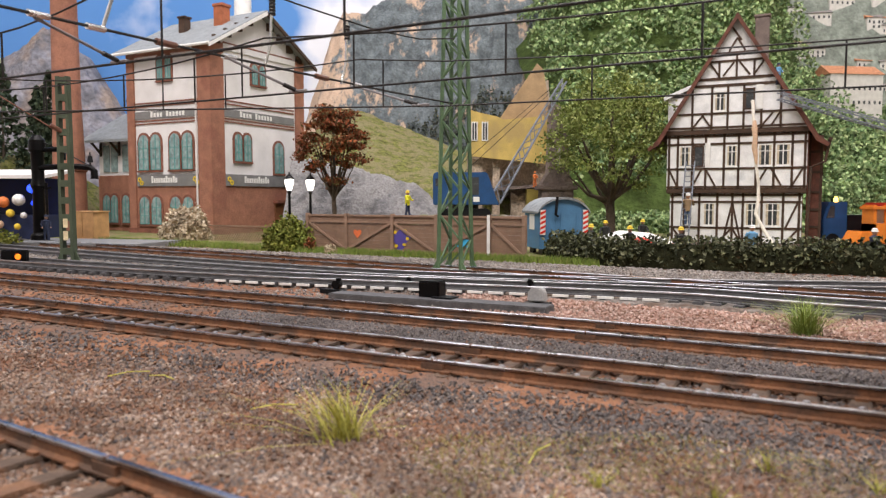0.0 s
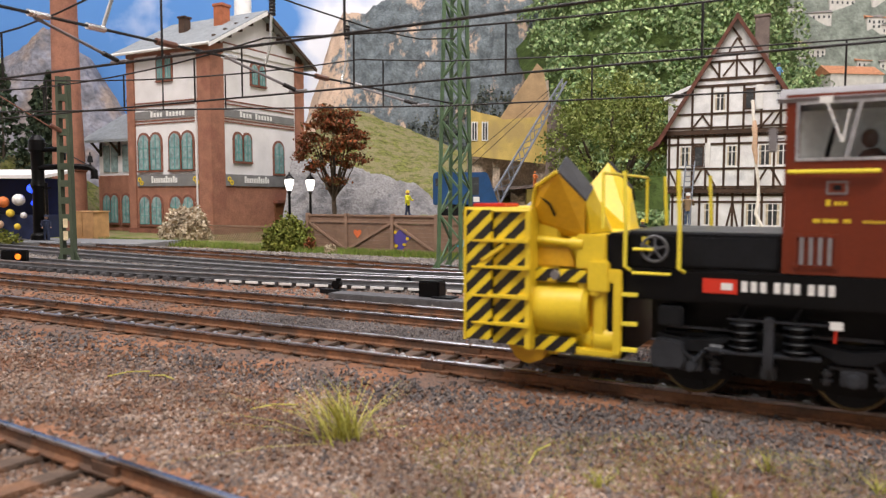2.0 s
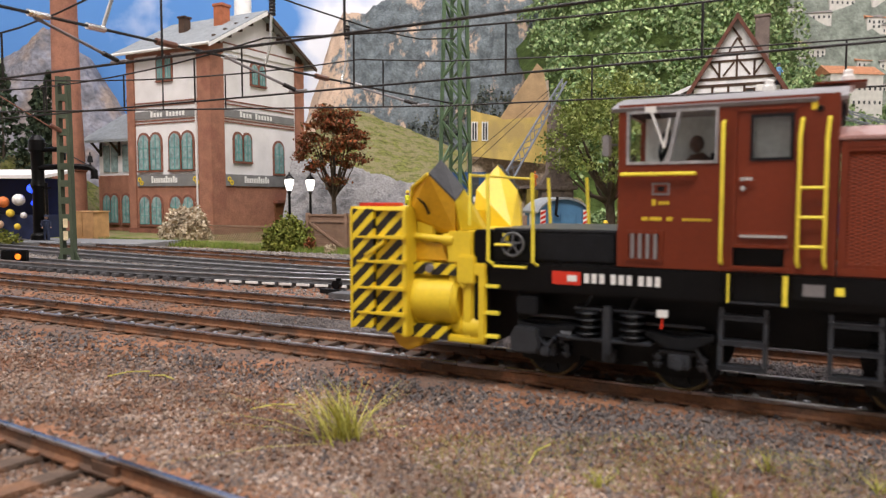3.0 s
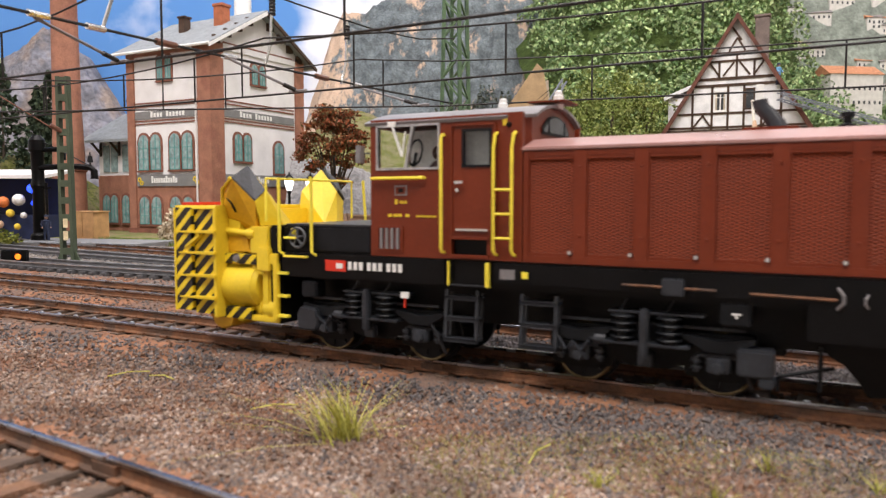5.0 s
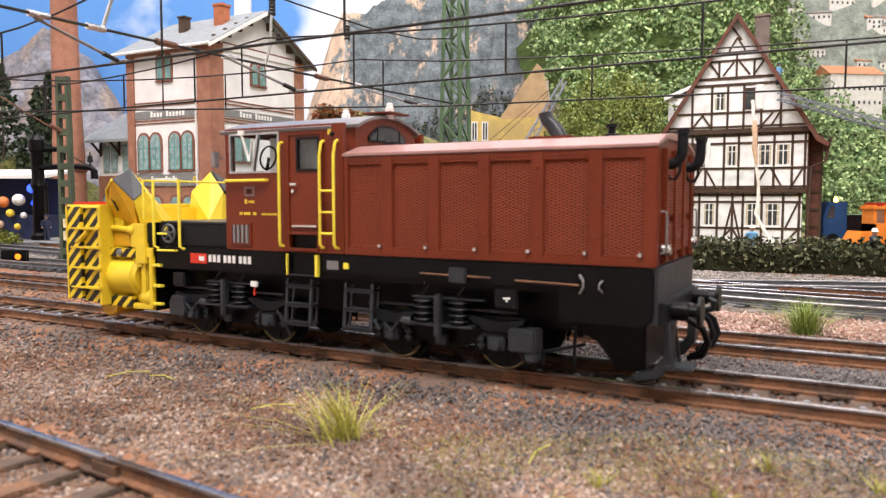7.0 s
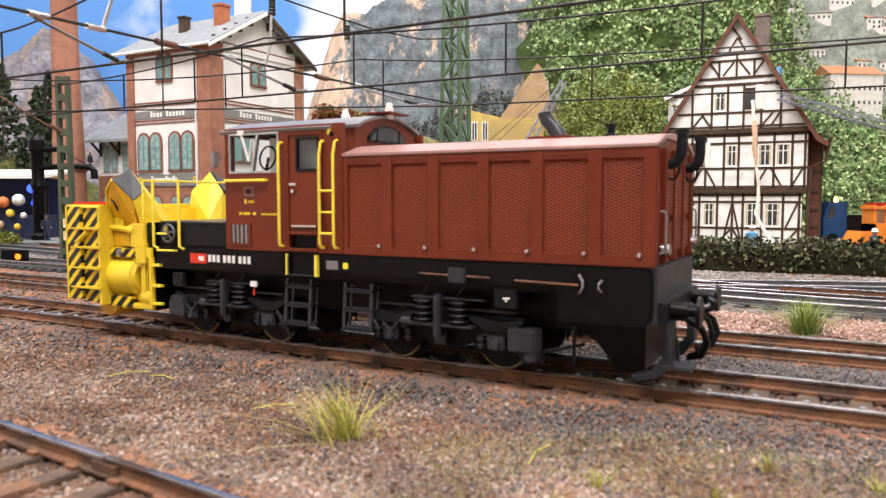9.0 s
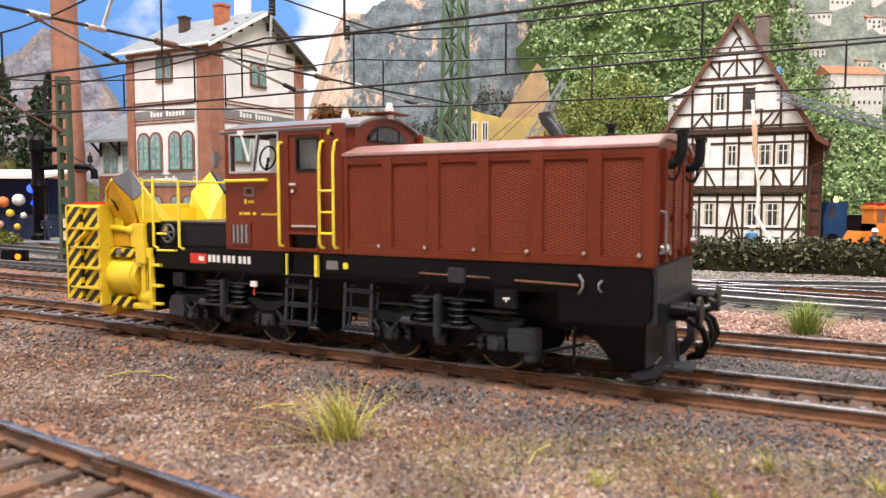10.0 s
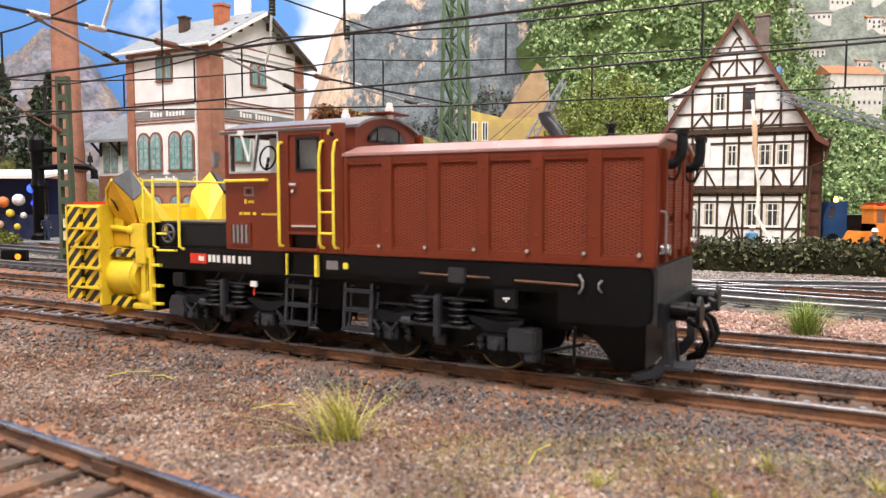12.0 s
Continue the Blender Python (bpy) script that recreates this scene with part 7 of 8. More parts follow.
LATTICE_STEEL = material("grey_lattice_steel", (0.20, 0.22, 0.26), 0.5, 0.3, var=0.15, size=6, bump=0.1)
crane = thing("cable_excavator", "dark blue cable excavator with a grey lattice boom", "excavator", at(18, 598, 19.0))
for s in (-1, 1):
    part("crawler", G().prism([(-20, 1), (-17, -1), (17, -1), (20, 1), (20, 4), (17, 6), (-17, 6), (-20, 4)], "y", s * 12 - 3, s * 12 + 3), DARK, crane, bevel=.3)
part("turntable", G().cyl((0, 0, 4), (0, 0, 9), 11, n=20), DARK, crane)
body = part("machine_house", G().prism([(-26, 9), (27, 9), (25, 13), (17, 35), (-24, 35), (-26, 33)], "y", -13, 13), BLUE, crane, "dark blue machine house", bevel=.7)
part("cab_window", G().box(5, 10.5, -13.3, -12.9, 17, 31), WINDOW_DARK, body)
part("side_window", G().box(-24, -20, -13.3, -12.9, 24, 30), WINDOW_DARK, body)
part("maker_plate", G().box(6, 11, -13.3, -12.9, 11.5, 15.5), WHITE, body)


def lattice_boom(parent, p, q, w0, w1, r, bays, mat):
    p, q = Vector(p), Vector(q)
    ax = (q - p).normalized()
    u = ax.cross(Vector((0, 1, 0))).normalized()
    v = ax.cross(u)

    def corner(t, i):
        w = (w0 + (w1 - w0) * t) / 2
        a, b = ((-1, -1), (1, -1), (1, 1), (-1, 1))[i]
        return p.lerp(q, t) + u * a * w + v * b * w

    for i in range(4):
        part("boom_chord", G().tube([corner(0, i), corner(1, i)], r, 5), mat, parent)
    for k in range(bays):
        for i in range(4):
            a, b = (i, (i + 1) % 4) if k % 2 else ((i + 1) % 4, i)
            part("boom_lacing", G().tube([corner(k / bays, a), corner((k + 1) / bays, b)], r * .7, 4), mat, parent)


lattice_boom(crane, (24, 0, 12), (83, 24, 112), 9, 4, .75, 13, LATTICE_STEEL)
part("boom_stay", G().tube([(-10, 0, 36), (70, 18, 104)], .3, 4).tube([(0, 4, 36), (82, 24, 112)], .3, 4), WIRE, crane)

OCHRE = material("ochre_yellow_plaster", (0.58, 0.43, 0.13), 0.85, var=0.16, size=14, bump=0.2, other=(0.46, 0.34, 0.13), mix=0.4)
TANBOARD = material("tan_roof_boards", (0.42, 0.29, 0.16), 0.85, var=0.14, size=10, bump=0.2)
BROKEN = material("broken_masonry", (0.42, 0.34, 0.26), 0.9, var=0.3, size=8, bump=0.7, grain=2)
STONE_T = material("brown_grey_stone", (0.17, 0.135, 0.12), 0.9, var=0.25, size=9, bump=0.6, grain=2.5)
ruin = thing("half_demolished_house", "half-demolished house with ochre walls and tan roof", "house", at(24, 706, 0))
part("upper_wall", G().prism([(0, 74), (34, 70), (76, 66), (78, 84), (78, 112), (34, 108), (28, 111), (0, 117)], "y", 0, 4), OCHRE, ruin, "ochre upper wall with a broken lower edge", smooth=False)
part("side_wall", G().prism([(0, 74), (40, 74), (40, 117), (0, 117)], "x", -1, 2).moved(Matrix.Rotation(radians(-28), 4, "Z")), OCHRE, ruin)
for x0 in (3, 13):
    w = part("window", G().box(x0, x0 + 6, -1, 1, 88, 106), WHITE, ruin, "white empty window frame")
    part("pane", G().box(x0 + 1, x0 + 2.6, -1.2, 1, 89, 105).box(x0 + 3.4, x0 + 5, -1.2, 1, 89, 105), WINDOW_DARK, w)
part("roof", G().prism([(24, 100), (66, 162), (72, 156), (82, 100)], "y", 6, 40), TANBOARD, ruin, "tan boarded roof gable", smooth=False)
part("gable_wall", G().prism([(58, 98), (66, 148), (82, 152), (86, 98)], "y", 42, 60), material("pale_gable", (.40, .34, .27), .9), ruin, smooth=False)
for x0, x1, h in ((4, 14, 74), (24, 31, 70), (42, 58, 40), (64, 76, 66)):
    part("wall_stub", G().prism([(x0, -4), (x1, -4), (x1, h), ((x0 + x1) / 2, h - 5), (x0, h - 1)], "y", 8, 18), BROKEN, ruin, "broken pale masonry", smooth=False)
part("back_wall", G().box(0, 80, 30, 34, -4, 76), BROKEN, ruin)
part("floor_slab", G().prism([(18, 40), (70, 44), (70, 47), (18, 43)], "y", -4, 34), STONE_T, ruin, smooth=False)
part("pillar", G().box(56, 70, -3, 10, -4, 42), material("mossy_yellow_wall", (.28, .22, .05), .9, bump=.4), ruin)
church = thing("stone_tower", "old brown-grey stone tower on the site", "tower", at(102, 668, -3))
part("shaft", G().prism([(-14, 0), (18, 0), (16, 50), (12, 60), (10, 118), (-4, 122), (-6, 60), (-12, 50)], "y", 0, 26), STONE_T, church, bevel=.6)
part("ledge", G().box(-16, 20, -2, 28, 44, 48), STONE_T, church, bevel=.5)
part("window", G().box(1, 5, -.6, .4, 64, 84), material("pale_stone", (.5, .47, .43), .9), church, "pale slit window")

# blue site wagon
wagon = thing("site_wagon", "faded blue site wagon with a rounded roof", "trailer", at(61, 466, -4, 10))
arc = [(16 + 17.5 * math.sin(a), 29 + 9 * (math.cos(a) - math.cos(1.2)) / (1 - math.cos(1.2))) for a in np.linspace(-1.2, 1.2, 11)]
arc = [(16 + (x - 16) / math.sin(1.2) * 1.0, z) for x, z in arc]
part("body", G().prism([(0, 5), (32, 5), (32, 29)] + [(x, z - 1.2) for x, z in arc[::-1][1:-1]] + [(0, 29)], "y", 0, 32), BLUE_L, wagon, "blue boarded wagon body", smooth=False)
part("roof", G().prism([(x, z) for x, z in arc] + [(x, z - 1.4) for x, z in arc[::-1]], "y", -2, 34), SLATE, wagon, "grey rounded roof")
for k in range(10):
    part("batten", G().box(k * 3.5 + .1, k * 3.5 + .45, -.25, .1, 6, 29), BLUE_L, wagon)
part("door", G().box(14, 24, -.6, 0, 10, 28), BLUE_L, wagon, bevel=.2)
part("stove_pipe", G().tube([(12, -1, 26), (10, -3, 27), (11, -3, 38)], .9), DARK, wagon)
part("side_window", G().box(-.4, 0, 10, 20, 17, 27), WHITE, wagon)
for x0 in (0.4, 28.8):
    b = part("warning_board", G().box(x0, x0 + 3.4, -1.4, -.7, 14, 30), WHITE, wagon, "red and white warning board")
    for k in range(5):
        part("red_stripe", G().prism([(x0, 14.3 + k * 3.1), (x0 + 3.4, 15.9 + k * 3.1), (x0 + 3.4, 17.4 + k * 3.1), (x0, 15.8 + k * 3.1)], "y", -1.6, -1.35), EMBLEM, b, smooth=False)
for x0 in (4, 28):
    for y0 in (6, 26):
        part("wheel", G().cyl((x0 - 1, y0, 4), (x0 + 1, y0, 4), 4.5, n=14), DARK, wagon)

# ---- miniature figures: plain figurines ----
SKIN = material("figurine_skin_paint", (.45, .25, .17), .6, var=.08, bump=0)
CLOTH = {n: material("figurine_" + n, c, .7, var=.15, size=3, bump=.1) for n, c in (("navy", (.02, .03, .07)), ("black", (.02, .02, .022)), ("tan", (.28, .19, .11)), ("yellow", (.75, .55, .05)),
         ("hivis", (.65, .62, .02)), ("orange", (.70, .20, .05)), ("sky", (.13, .33, .55)), ("white", (.75, .75, .72)), ("jeans", (.08, .13, .25)), ("cream", (.66, .45, .30)))}


def figurine(label, m, coat, trousers, hat, arm=0.0, stride=1.2, size=1.0):
    bits = [(G().tube([(-1.3, stride, 0), (-1.2, 0.2, 5), (-.9, 0, 10)], [.9, 1.0, 1.3], 7).tube([(1.3, -stride, 0), (1.2, -.2, 5), (.9, 0, 10)], [.9, 1.0, 1.3], 7).box(-2.1, -.6, stride - 1.8, stride + .8, -.2, .8).box(.6, 2.1, -stride - 1.8, -stride + .8, -.2, .8), CLOTH[trousers]),
            (G().tube([(0, 0, 8.6), (0, 0, 10), (0, 0, 13), (0, 0, 16), (0, 0, 17)], [1.9, 2.1, 2.2, 2.5, 1.2], 9).tube([(-2.6, 0, 16), (-3.4, -.6 - arm, 13), (-3.0, -2 - arm * 1.6, 10.8 + arm * 2)], [.9, .85, .6], 6).tube([(2.6, 0, 16), (3.4, -.6 - arm, 13), (3.0, -2 - arm * 1.6, 10.8 + arm * 2)], [.9, .85, .6], 6), CLOTH[coat]),
            (G().ball((0, 0, 18.6), 1.35, 1.4, 1.7, 7).ball((-3, -2.2 - arm * 1.6, 10.5 + arm * 2), .6, n=5).ball((3, -2.2 - arm * 1.6, 10.5 + arm * 2), .6, n=5), SKIN),
            (G().lathe(0, 0, [(1.9, 19.0), (1.8, 19.3), (1.55, 19.4), (1.4, 20.4), (.7, 20.9)], 9), CLOTH[hat])]
    g, idx = G(), []
    for k, (b, _m) in enumerate(bits):
        g.join(b)
        idx += [k] * len(b.f)
    ob = link("figurine", g, bits[0][1])
    for _b, mt in bits[1:]:
        ob.data.materials.append(mt)
    ob.data.polygons.foreach_set("material_index", idx)
    ob.matrix_basis = m @ Matrix.Scale(size, 4)
    return tagged(ob, label, "figurine", group="layout figurines")


figurine("small worker figurine in a yellow vest on the mound", at(-29, 603, 19, 60), "hivis", "navy", "yellow", 1)
figurine("small dark blue figurine standing on the platform", at(-316, 585, -.4, 30), "navy", "navy", "navy", 0)
for x, y, rz in ((90, 446, 40), (115, 520, -20), (149, 548, 10), (107, 420, 90), (131, 404, -60)):
    figurine("small firefighter figurine in dark coat and yellow helmet", at(x, y, -3.2, rz), "black", "black", "yellow", .3)
figurine("small figurine in a light blue shirt by the house", at(182, 432, -3.2, 180), "sky", "navy", "white", .5)
figurine("small firefighter figurine with a white helmet by the hedge", at(226, 384, -3.2, 60), "navy", "hivis", "white", .6)
figurine("small tan-coated figurine climbing the ladder", at(188.5, 566, 13.5, 160), "tan", "jeans", "white", 2.2, 2.0, 1.15)
figurine("small blue figurine on the steep roof", at(247, 548, 117, 30), "sky", "navy", "navy", .4, .8, .75)
figurine("small orange-clad figurine on the ruin", at(86, 690, 44, 30), "orange", "orange", "orange", .5, 1, .7)

# rescue gear at the house
HOSE = material("white_canvas_hose", (.72, .68, .60), .8, var=.12, size=4, bump=.3)
rescue = thing("rescue_chute", "long white canvas rescue chute hanging from the gable", "rescue chute")
part("chute_tube", G().tube([(233, 560, 106), (229, 549, 105), (228, 545, 95), (228, 543, 80), (229, 541, 60), (231, 540, 45), (230.5, 538, 32), (227, 534, 22), (230, 528, 12), (233, 520, 2), (236, 514, -3)], [1.2, 1.2, 1.2, 1.1, 1.1, 1.1, 1.2, 1.1, 1.2, 1.3, 1.3], 9), HOSE, rescue)
part("sliding_doll", G().tube([(228, 542.2, 90), (227.6, 541.4, 84), (228.4, 541.2, 78), (227.6, 540.8, 71), (228.6, 540.2, 64), (229.2, 540, 58)], [1.0, 2.2, 1.6, 2.1, 1.6, .7], 8), CLOTH["cream"], rescue, "orange-clad figurine in the chute")
lad = thing("ladder", "grey ladder leaning on the house wall", "ladder")
pa, pb = Vector((183.5, 560, -3)), Vector((192, 573, 62))
side_v = Vector((2.9, -1.5, 0))
for s in (-1, 1):
    part("stile", G().bar(pa + side_v * s, pb + side_v * s, .9), LATTICE_STEEL, lad)
for k in range(15):
    p = pa.lerp(pb, (k + .7) / 15.5)
    part("rung", G().cyl(p - side_v, p + side_v, .35, n=6), LATTICE_STEEL, lad)
cush = thing("jump_cushion", "white inflated jump cushion with a red stripe", "jump cushion", at(113, 428, -3.4, -20))
part("cushion", G().tube([(-23, 0, 6), (-20, 0, 8), (-10, 0, 9.4), (6, 0, 8.8), (18, 0, 6.6), (24, 0, 4.2)], [2.5, 6, 8.6, 8, 6, 2.6], 12), WHITE, cush)
part("red_stripe", G().tube([(-6, -6.6, 12.8), (4, -6.4, 12.2), (16, -5, 10)], [.8, 2.2, 1.0], 8), EMBLEM, cush)
turn = thing("turntable_ladder", "grey extended turntable fire ladder against the roof", "fire ladder")
p0, p1 = Vector((244, 540, 105)), Vector((322, 500, 73))
for dy, dz in ((-3, 0), (3, 0), (-3, 5), (3, 5)):
    part("ladder_rail", G().bar(p0 + Vector((0, dy, dz)), p1 + Vector((0, dy, dz)), .9), LATTICE_STEEL, turn)
for k in range(22):
    a, b = p0.lerp(p1, k / 22), p0.lerp(p1, (k + 1) / 22)
    part("brace", G().bar(a + Vector((0, -3, 5 if k % 2 else 0)), b + Vector((0, -3, 0 if k % 2 else 5)), .6), LATTICE_STEEL, turn)
    part("rung", G().cyl(a + Vector((0, -3, 0)), a + Vector((0, 3, 0)), .4, n=5), LATTICE_STEEL, turn)
ENGINE_RED = material("fire_engine_red", (.45, .02, .015), .4, var=.08, bump=0)
eng = part("ladder_truck", G().box(320, 350, 470, 560, 0, 30).box(316, 340, 492, 512, 30, 74), ENGINE_RED, turn, "fire engine carrying the ladder", bevel=1)
for y in (485, 545):
    part("wheel", G().cyl((318, y, 2), (323, y, 2), 5.5, n=14), DARK, eng)
ORANGE = material("orange_machine_paint", (.68, .20, .02), .45, var=.1, size=8, bump=.05)
ex = thing("orange_excavator", "orange excavator parked beside the house", "excavator", at(276, 474, -5))
part("chassis", G().box(-6, 34, 0, 16, 9, 17).prism([(-10, 9), (-6, 17), (34, 17), (34, 9)], "y", -1, 17), ORANGE, ex, bevel=.6)
part("cab", G().box(2, 4, 0, 14, 17, 34).box(16, 18, 0, 14, 17, 34).box(9.4, 10.6, 0, 2, 22, 31).box(1, 19, -1, 15, 31, 33).box(2, 18, 0, 14, 17, 22), ORANGE, ex, bevel=.3)
part("cab_glass", G().box(4.2, 15.8, 6, 13.5, 22, 31), PALE_WALL, ex)
part("arm", G().prism([(20, 18), (26, 18), (40, 50), (36, 52)], "y", 5, 10), ORANGE, ex, "orange digger arm", bevel=.4)
part("warning_board", G().box(24, 27, -1.6, -1, 9, 16), WHITE, ex)
for x0 in (2, 26):
    part("wheel", G().cyl((x0, -1, 5), (x0, 4, 5), 5.2, n=16).cyl((x0, 12, 5), (x0, 17, 5), 5.2, n=16), DARK, ex)
tr = thing("blue_truck", "blue lorry with an amber beacon behind the house", "lorry", at(288, 556, -3.4))
part("cab", G().prism([(0, 6), (18, 6), (18, 34), (4, 34), (0, 22)], "y", 0, 20), BLUE, tr, bevel=.6)
part("windscreen", G().prism([(2, 22), (8, 22), (8, 31), (5, 31)], "y", -.4, .2), WINDOW_DARK, tr)
part("load_bed", G().box(18, 60, 0, 20, 8, 24), DARK, tr, bevel=.4)
part("beacon", G().lathe(12, 6, [(1.6, 34), (1.6, 36.5), (.8, 38)], 8), glow("amber_beacon", (1, .55, .1), 6), tr, "lit amber beacon")
for x0 in (7, 40, 54):
    part("wheel", G().cyl((x0, -1, 5), (x0, 4, 5), 5.2, n=14), DARK, tr)

# ---- yard details ----
motor = thing("turnout_motor", "black turnout motor box on a dark grey plate", "turnout motor", at(-2, 255, -2.6, -26))
part("base_plate", G().box(-43, 41, -4.5, 4.5, -2, .8), TIE_GREY, motor, bevel=.3)
part("motor_box", G().box(-8, 0.2, 1.0, 6.5, .4, 6.6), BLACK, motor, "black motor box", bevel=.3)
part("ground_frame", G().box(-2, 6, -1, 5, .6, 1.4), DARK, motor)
lev = thing("point_lever", "small black point lever with a weight", "point lever", at(-41, 281, -2.6, -26))
part("lever_base", G().box(-7, 4, -1.4, 1.4, -1, .8), DARK, lev, bevel=.2)
part("lever_weight", G().cyl((0, -1, 2.6), (0, 1.4, 2.6), 1.7, n=12).bar((0, 0, .6), (1, 0, 4.6), .7).cyl((1, 0, 4.2), (1, 0, 5.2), 1.1), BLACK, lev)
LANTERN = material("pale_grey_lantern_paint", (.36, .36, .36), .5, var=.15, size=4)
lv = thing("point_lantern", "pale grey turnout lantern box beside the track", "lantern", at(32, 247, -2.6, -26))
part("lantern_body", G().prism([(-3.2, 1), (3.2, 1), (2.6, 4.6), (1.6, 5.6), (-1.6, 5.6), (-2.6, 4.6)], "y", -2, 2), LANTERN, lv, bevel=.4)
part("lantern_foot", G().box(-4.5, 4.5, -2.6, 2.6, -1.5, .6).box(-1.5, 1.5, -1.4, 1.4, .5, 1.2), DARK, lv, bevel=.2)
for x, y in ((35, 293), (-14, 300)):
    solo("rail_peg", G().box(-.8, .8, -.8, .8, -1, 3.4).box(-1.4, 1.4, -.5, .5, 1.6, 2.6), BLACK, "small black peg between the turnout rails", "peg", at(x, y, -2.6, -20), group="rail pegs", bevel=.15)
sig = thing("dwarf_signal", "black dwarf signal with a lit orange lamp", "signal", at(-238, 405, -3.4))
part("signal_box", G().box(-7, 7, 0, 4, 0, 8), BLACK, sig, bevel=.4)
part("signal_lamp", G().cyl((3, -.6, 4.4), (3, .2, 4.4), 1.6, n=12), glow("orange_signal_light", (1, .22, .012), 1.2), sig, "lit orange lamp")

# platform with water crane and crate
PLAT = material("grey_platform_stone", (.20, .205, .21), .85, var=.15, size=7, bump=.3)
solo("platform_slab", G().box(0, 125, 0, 58, -2, 3), PLAT, "low grey stone platform beside the rear track", "platform", at(-346, 565, -3.2, -28 + 14), bevel=.5)
CRATE_WOOD = material("pale_pine_wood", (.52, .30, .13), .7, var=.14, size=6, bump=.15)
crate = thing("wooden_crate", "pale pine crate with vertical boards", "crate", at(-324, 640, -4, -14))
part("box", G().box(.5, 22.5, .6, 20, 0, 25), CRATE_WOOD, crate)
for k in range(2):
    part("board", G().box(k * 11.6, k * 11.6 + 11.2, -.2, .6, 0, 25.6), CRATE_WOOD, crate, bevel=.2)
part("lid", G().box(-.6, 23.6, -.6, 20.6, 25.2, 26.2), CRATE_WOOD, crate, bevel=.2)
wc = thing("water_crane", "black cast-iron railway water crane on the platform", "water crane", at(-325, 592, -.4))
part("column", G().lathe(0, 0, [(7, 0), (7, 4), (5, 6), (4.4, 40), (6, 44), (4.6, 48), (5, 70), (6.4, 72), (6.2, 80), (3, 84)], 14), BLACK, wc, "black fluted column")
part("upper_arm", G().tube([(0, 0, 72), (20, -2, 73), (22, -2, 70), (22, -2, 64)], 2.0, 9), BLACK, wc)
part("outlet_arm", G().tube([(2, -2, 58), (30, -6, 59), (46, -8, 58), (49, -8, 55), (49, -8, 49)], [2.2, 2.4, 2.6, 2.6, 3.0], 9), BLACK, wc)
part("brace", G().tube([(2, 0, 80), (24, -4, 70), (44, -7, 60)], .5).tube([(46, -8, 60), (46, -8, 70)], .6).cyl((46, -8, 62), (46, -8, 67), 2.4, 1.6, 8), DARK, wc)
part("hand_gear", G().tube([(8, -3, 0), (8, -3, 46)], 1.0).tube([(3, -2, 42), (12, -4, 42)], .8), BLACK, wc)

for x, y, a in ((-66, 152, 20), (-58, 149, -35), (14, 104, 60), (-30, 128, 10)):
    z = bed_height(x, y) + .5
    solo("straw_stalk", G().tube([(-4, 0, z - .3), (0, .6, z + .2), (4.2, 0, z + .1)], .13, 5), STRAW, "dry straw stalk lying on the gravel", "straw", at(x, y, 0, a), group="straw stalks")
# lamps
LAMPGLASS = glow("lit_white_globe", (1, .95, .86), 2.2)
for x, y in ((-126, 604), (-112, 622)):
    sl = thing("street_lamp", "black street lamp with a lit white lantern", "street lamp", at(x, y, -3.2), group="street lamps")
    part("post", G().lathe(0, 0, [(2.6, 0), (2.6, 4), (1.3, 6), (1.0, 40), (1.8, 41.5), (1.0, 43)], 9), BLACK, sl)
    part("lantern", G().lathe(0, 0, [(2.0, 43), (3.6, 48), (4.0, 51), (3.2, 52.2)], 10), LAMPGLASS, sl, "lit white lantern glass")
    part("cap", G().lathe(0, 0, [(4.2, 52.2), (3.0, 54), (1.0, 56), (.5, 58)], 10), BLACK, sl)

# factory chimney, silo, yard building, fairground stall
ch = thing("factory_chimney", "tall red brick factory chimney", "chimney", at(-400, 790, -4))
part("shaft", G().lathe(0, 0, [(17, 0), (16.5, 60), (14, 140), (12.5, 280), (13.5, 284), (13.5, 292)], 22), BRICK, ch)
for zz in (16, 66):
    part("brick_ring", G().lathe(0, 0, [(17.6, zz), (18, zz + 1), (18, zz + 3), (17.4, zz + 4)], 22), BRICK_D, ch)
solo("white_silo", G().lathe(0, 0, [(11, 0), (11, 300), (9, 312)], 18), WHITE, "white silo behind the station", "silo", at(-262, 980, -4))
SHED_ROOF = material("pale_green_roof", (.36, .40, .25), .8, var=.15, size=8, bump=.3)
yb = thing("yard_building", "brick yard building with a pale green roof", "building", at(-400, 470, -4, -28))
part("wall", G().box(0, 62, 0, 60, 0, 132), BRICK, yb)
part("roof", G().prism([(-16, 128), (30, 156), (76, 128), (76, 131), (30, 160), (-16, 131)], "y", -16, 76), SHED_ROOF, yb, smooth=False)
for k in range(3):
    part("eave_board", G().box(-16, 76, -16 - k * .5, -15 - k * .5, 126 - k * .3, 129), TIMBER, yb)
stall = thing("fairground_stall", "fairground stall with pale awning and blue lights", "stall", at(-452, 665, -4))
NIGHT = material("dark_blue_canvas", (.01, .02, .07), .7)
part("counter", G().box(0, 88, 0, 40, 0, 22), NIGHT, stall)
part("back_wall", G().box(0, 90, 36, 40, 20, 56), NIGHT, stall)
part("awning", G().prism([(-8, 55), (48, 62), (48, 65), (-8, 58)], "x", -4, 96), RENDER_W, stall, smooth=False)
for x0 in (2, 86):
    part("stall_post", G().cyl((x0, -4, 0), (x0, -4, 56), 1.4), BLACK, stall)
part("blue_light", G().ball((82, -2, 46), 4.2, n=8), glow("blue_led_light", (.02, .07, 1), 2.2), stall, "lit blue lamp")
part("blue_light", G().ball((80, 4, 33), 2.6, n=6), glow("blue_led_light_small", (.02, .07, 1), 1.6), stall, "lit blue lamp")
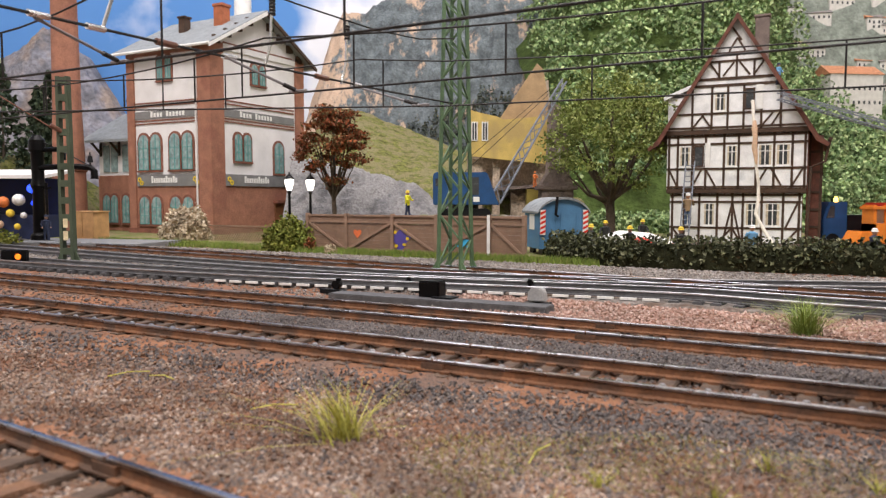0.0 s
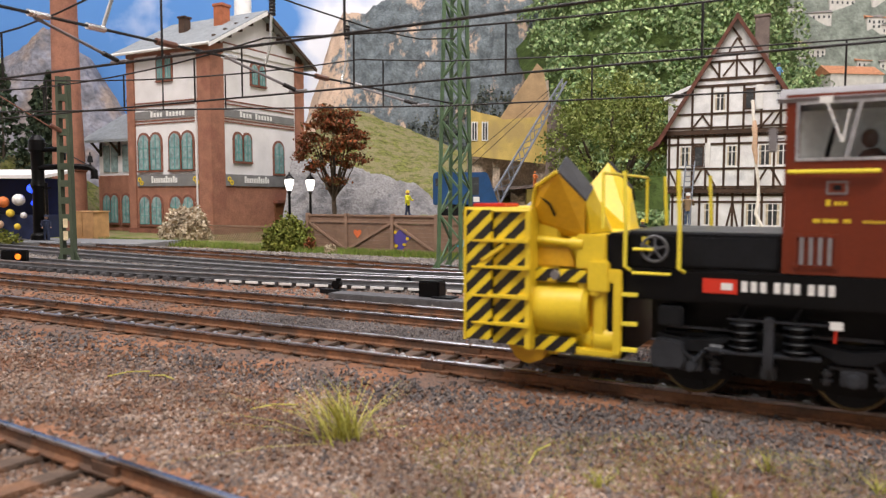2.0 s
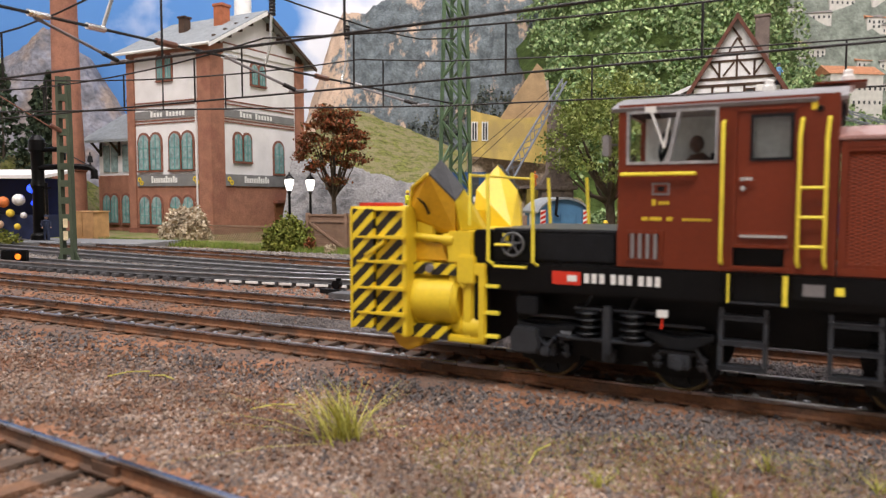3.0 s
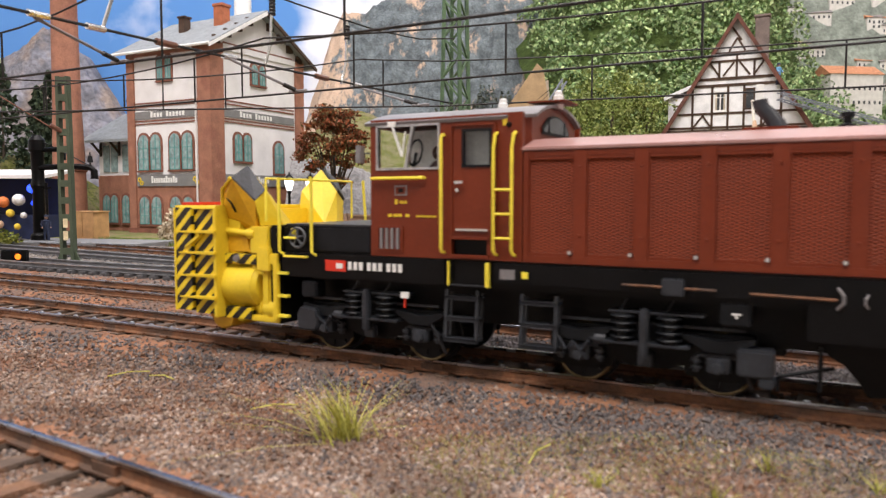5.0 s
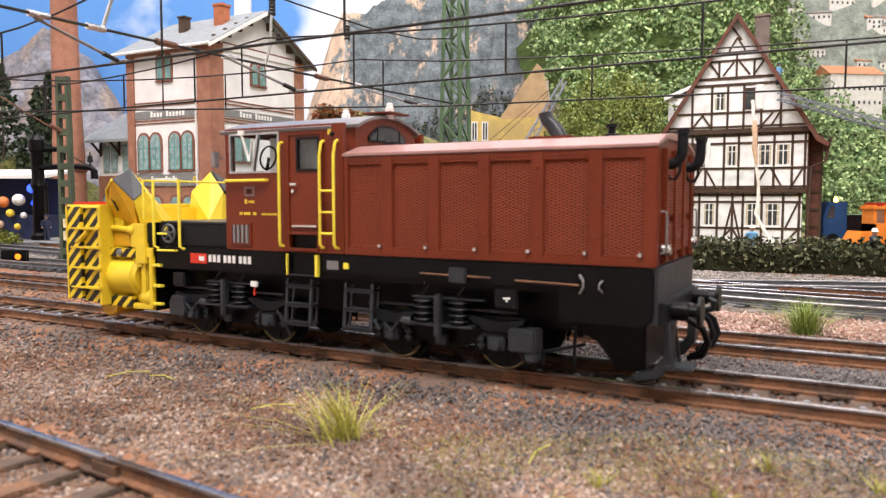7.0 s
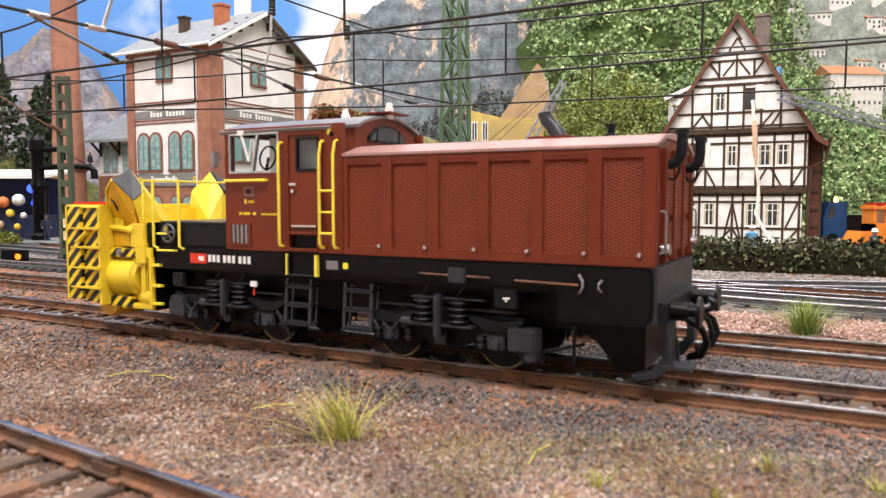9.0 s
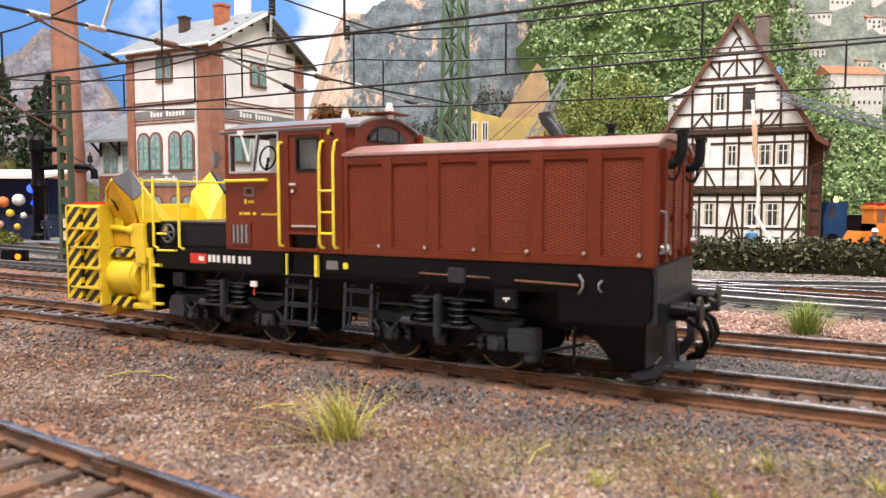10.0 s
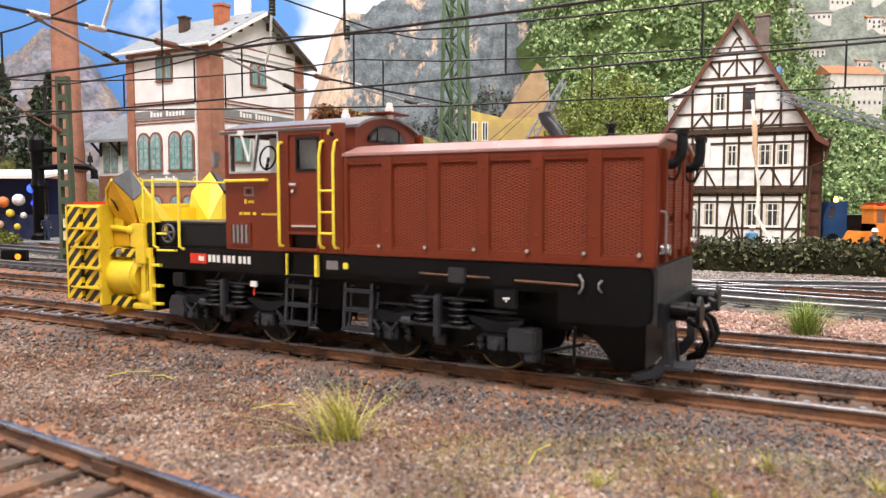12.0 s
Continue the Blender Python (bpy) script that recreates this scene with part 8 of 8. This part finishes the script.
for k, (x0, z0, r0, c) in enumerate(((58, 34, 7, "orange"), (72, 36, 7.4, "white"), (50, 24, 6, "sky"), (64, 24, 5, "yellow"), (40, 36, 6, "hivis"), (76, 22, 4, "white"), (32, 28, 6, "orange"), (54, 14, 5, "cream"), (70, 12, 4, "yellow"))):
    part("balloon", G().ball((x0, -6, z0), r0 * .72, n=8), CLOTH[c], stall, "coloured balloon")


def left_hill(x, y):
    return -4 + 92 * max(0, 1 - ((x + 560) / 170) ** 2) * max(0, min(1, (y - 720) / 130)) + 3 * nz(x, y, 25, 8)


tagged(terrain("grassy_bank", -720, -400, 715, 960, 60, 50, left_hill, MEADOW), "dry grassy bank under the conifers", "hill", kind="structure")

# ---- the room around the layout ----
ROOMWALL = material("white_room_wall", (.72, .70, .66), .9, var=.05, size=200, bump=.05, grain=5)
solo("wall_behind", G().box(-1500, 1500, -1420, -1400, -900, 1600), ROOMWALL, "plain white room wall", "wall", kind="structure")
solo("wall_side", G().box(-1520, -1500, -1400, 1500, -900, 1600), ROOMWALL, "plain white room wall", "wall", kind="structure")
solo("wall_side", G().box(1500, 1520, -1400, 1500, -900, 1600), ROOMWALL, "plain white room wall", "wall", kind="structure")
solo("layout_edge", G().box(-900, 900, 0, 24, -60, -6), FENCE, "wooden edge of the layout table", "edge", kind="structure")
solo("ceiling", G().box(-1500, 1500, -1400, 1500, 1600, 1620), ROOMWALL, "plain white room ceiling", "ceiling", kind="structure")
solo("floor", G().box(-1500, 1500, -1400, 1500, -920, -900), FENCE, "brown room floor", "floor", kind="structure")


# ---- what moves ----
PASSED = [(0, 184), (0.5, 159.3), (1, 141), (1.5, 126.8), (2, 114.8), (2.5, 101.9), (3, 89.4), (3.5, 77), (4, 64.5), (4.5, 52),
          (5, 39.5), (5.5, 27.5), (6, 13.8), (6.5, 4.1), (7, 0.1), (7.5, 0), (12, 0)]


def run_out(t):
    """Millimetres still to go at t seconds, smoothly between the known ones."""
    k = max(i for i, p in enumerate(PASSED) if p[0] <= t)
    if k >= len(PASSED) - 1:
        return PASSED[-1][1]
    (t0, a), (t1, b) = PASSED[k], PASSED[k + 1]

    def rate(i):
        if i == 0:
            return (PASSED[1][1] - PASSED[0][1]) / (PASSED[1][0] - PASSED[0][0])
        if i >= len(PASSED) - 2:
            return 0.0
        return (PASSED[i + 1][1] - PASSED[i - 1][1]) / (PASSED[i + 1][0] - PASSED[i - 1][0])

    u, w = (t - t0) / (t1 - t0), t1 - t0
    return (2 * u ** 3 - 3 * u * u + 1) * a + (u ** 3 - 2 * u * u + u) * w * rate(k) + (3 * u * u - 2 * u ** 3) * b + (u ** 3 - u * u) * w * rate(k + 1)


def motions():
    steps = [i / 10 for i in range(0, 75)] + [12.0]
    ca, sa = math.cos(radians(ALONG)), math.sin(radians(ALONG))
    walk(loco, [(t, at(ca * run_out(t), 158.6 - sa * run_out(t), 0, -ALONG)) for t in steps])
    for wheel, x in wheelsets:
        walk(wheel, [(t, pose(x * MM, 0, 5.5 * MM, 0, math.degrees(run_out(t) / 5.5), 0)) for t in steps])


motions()
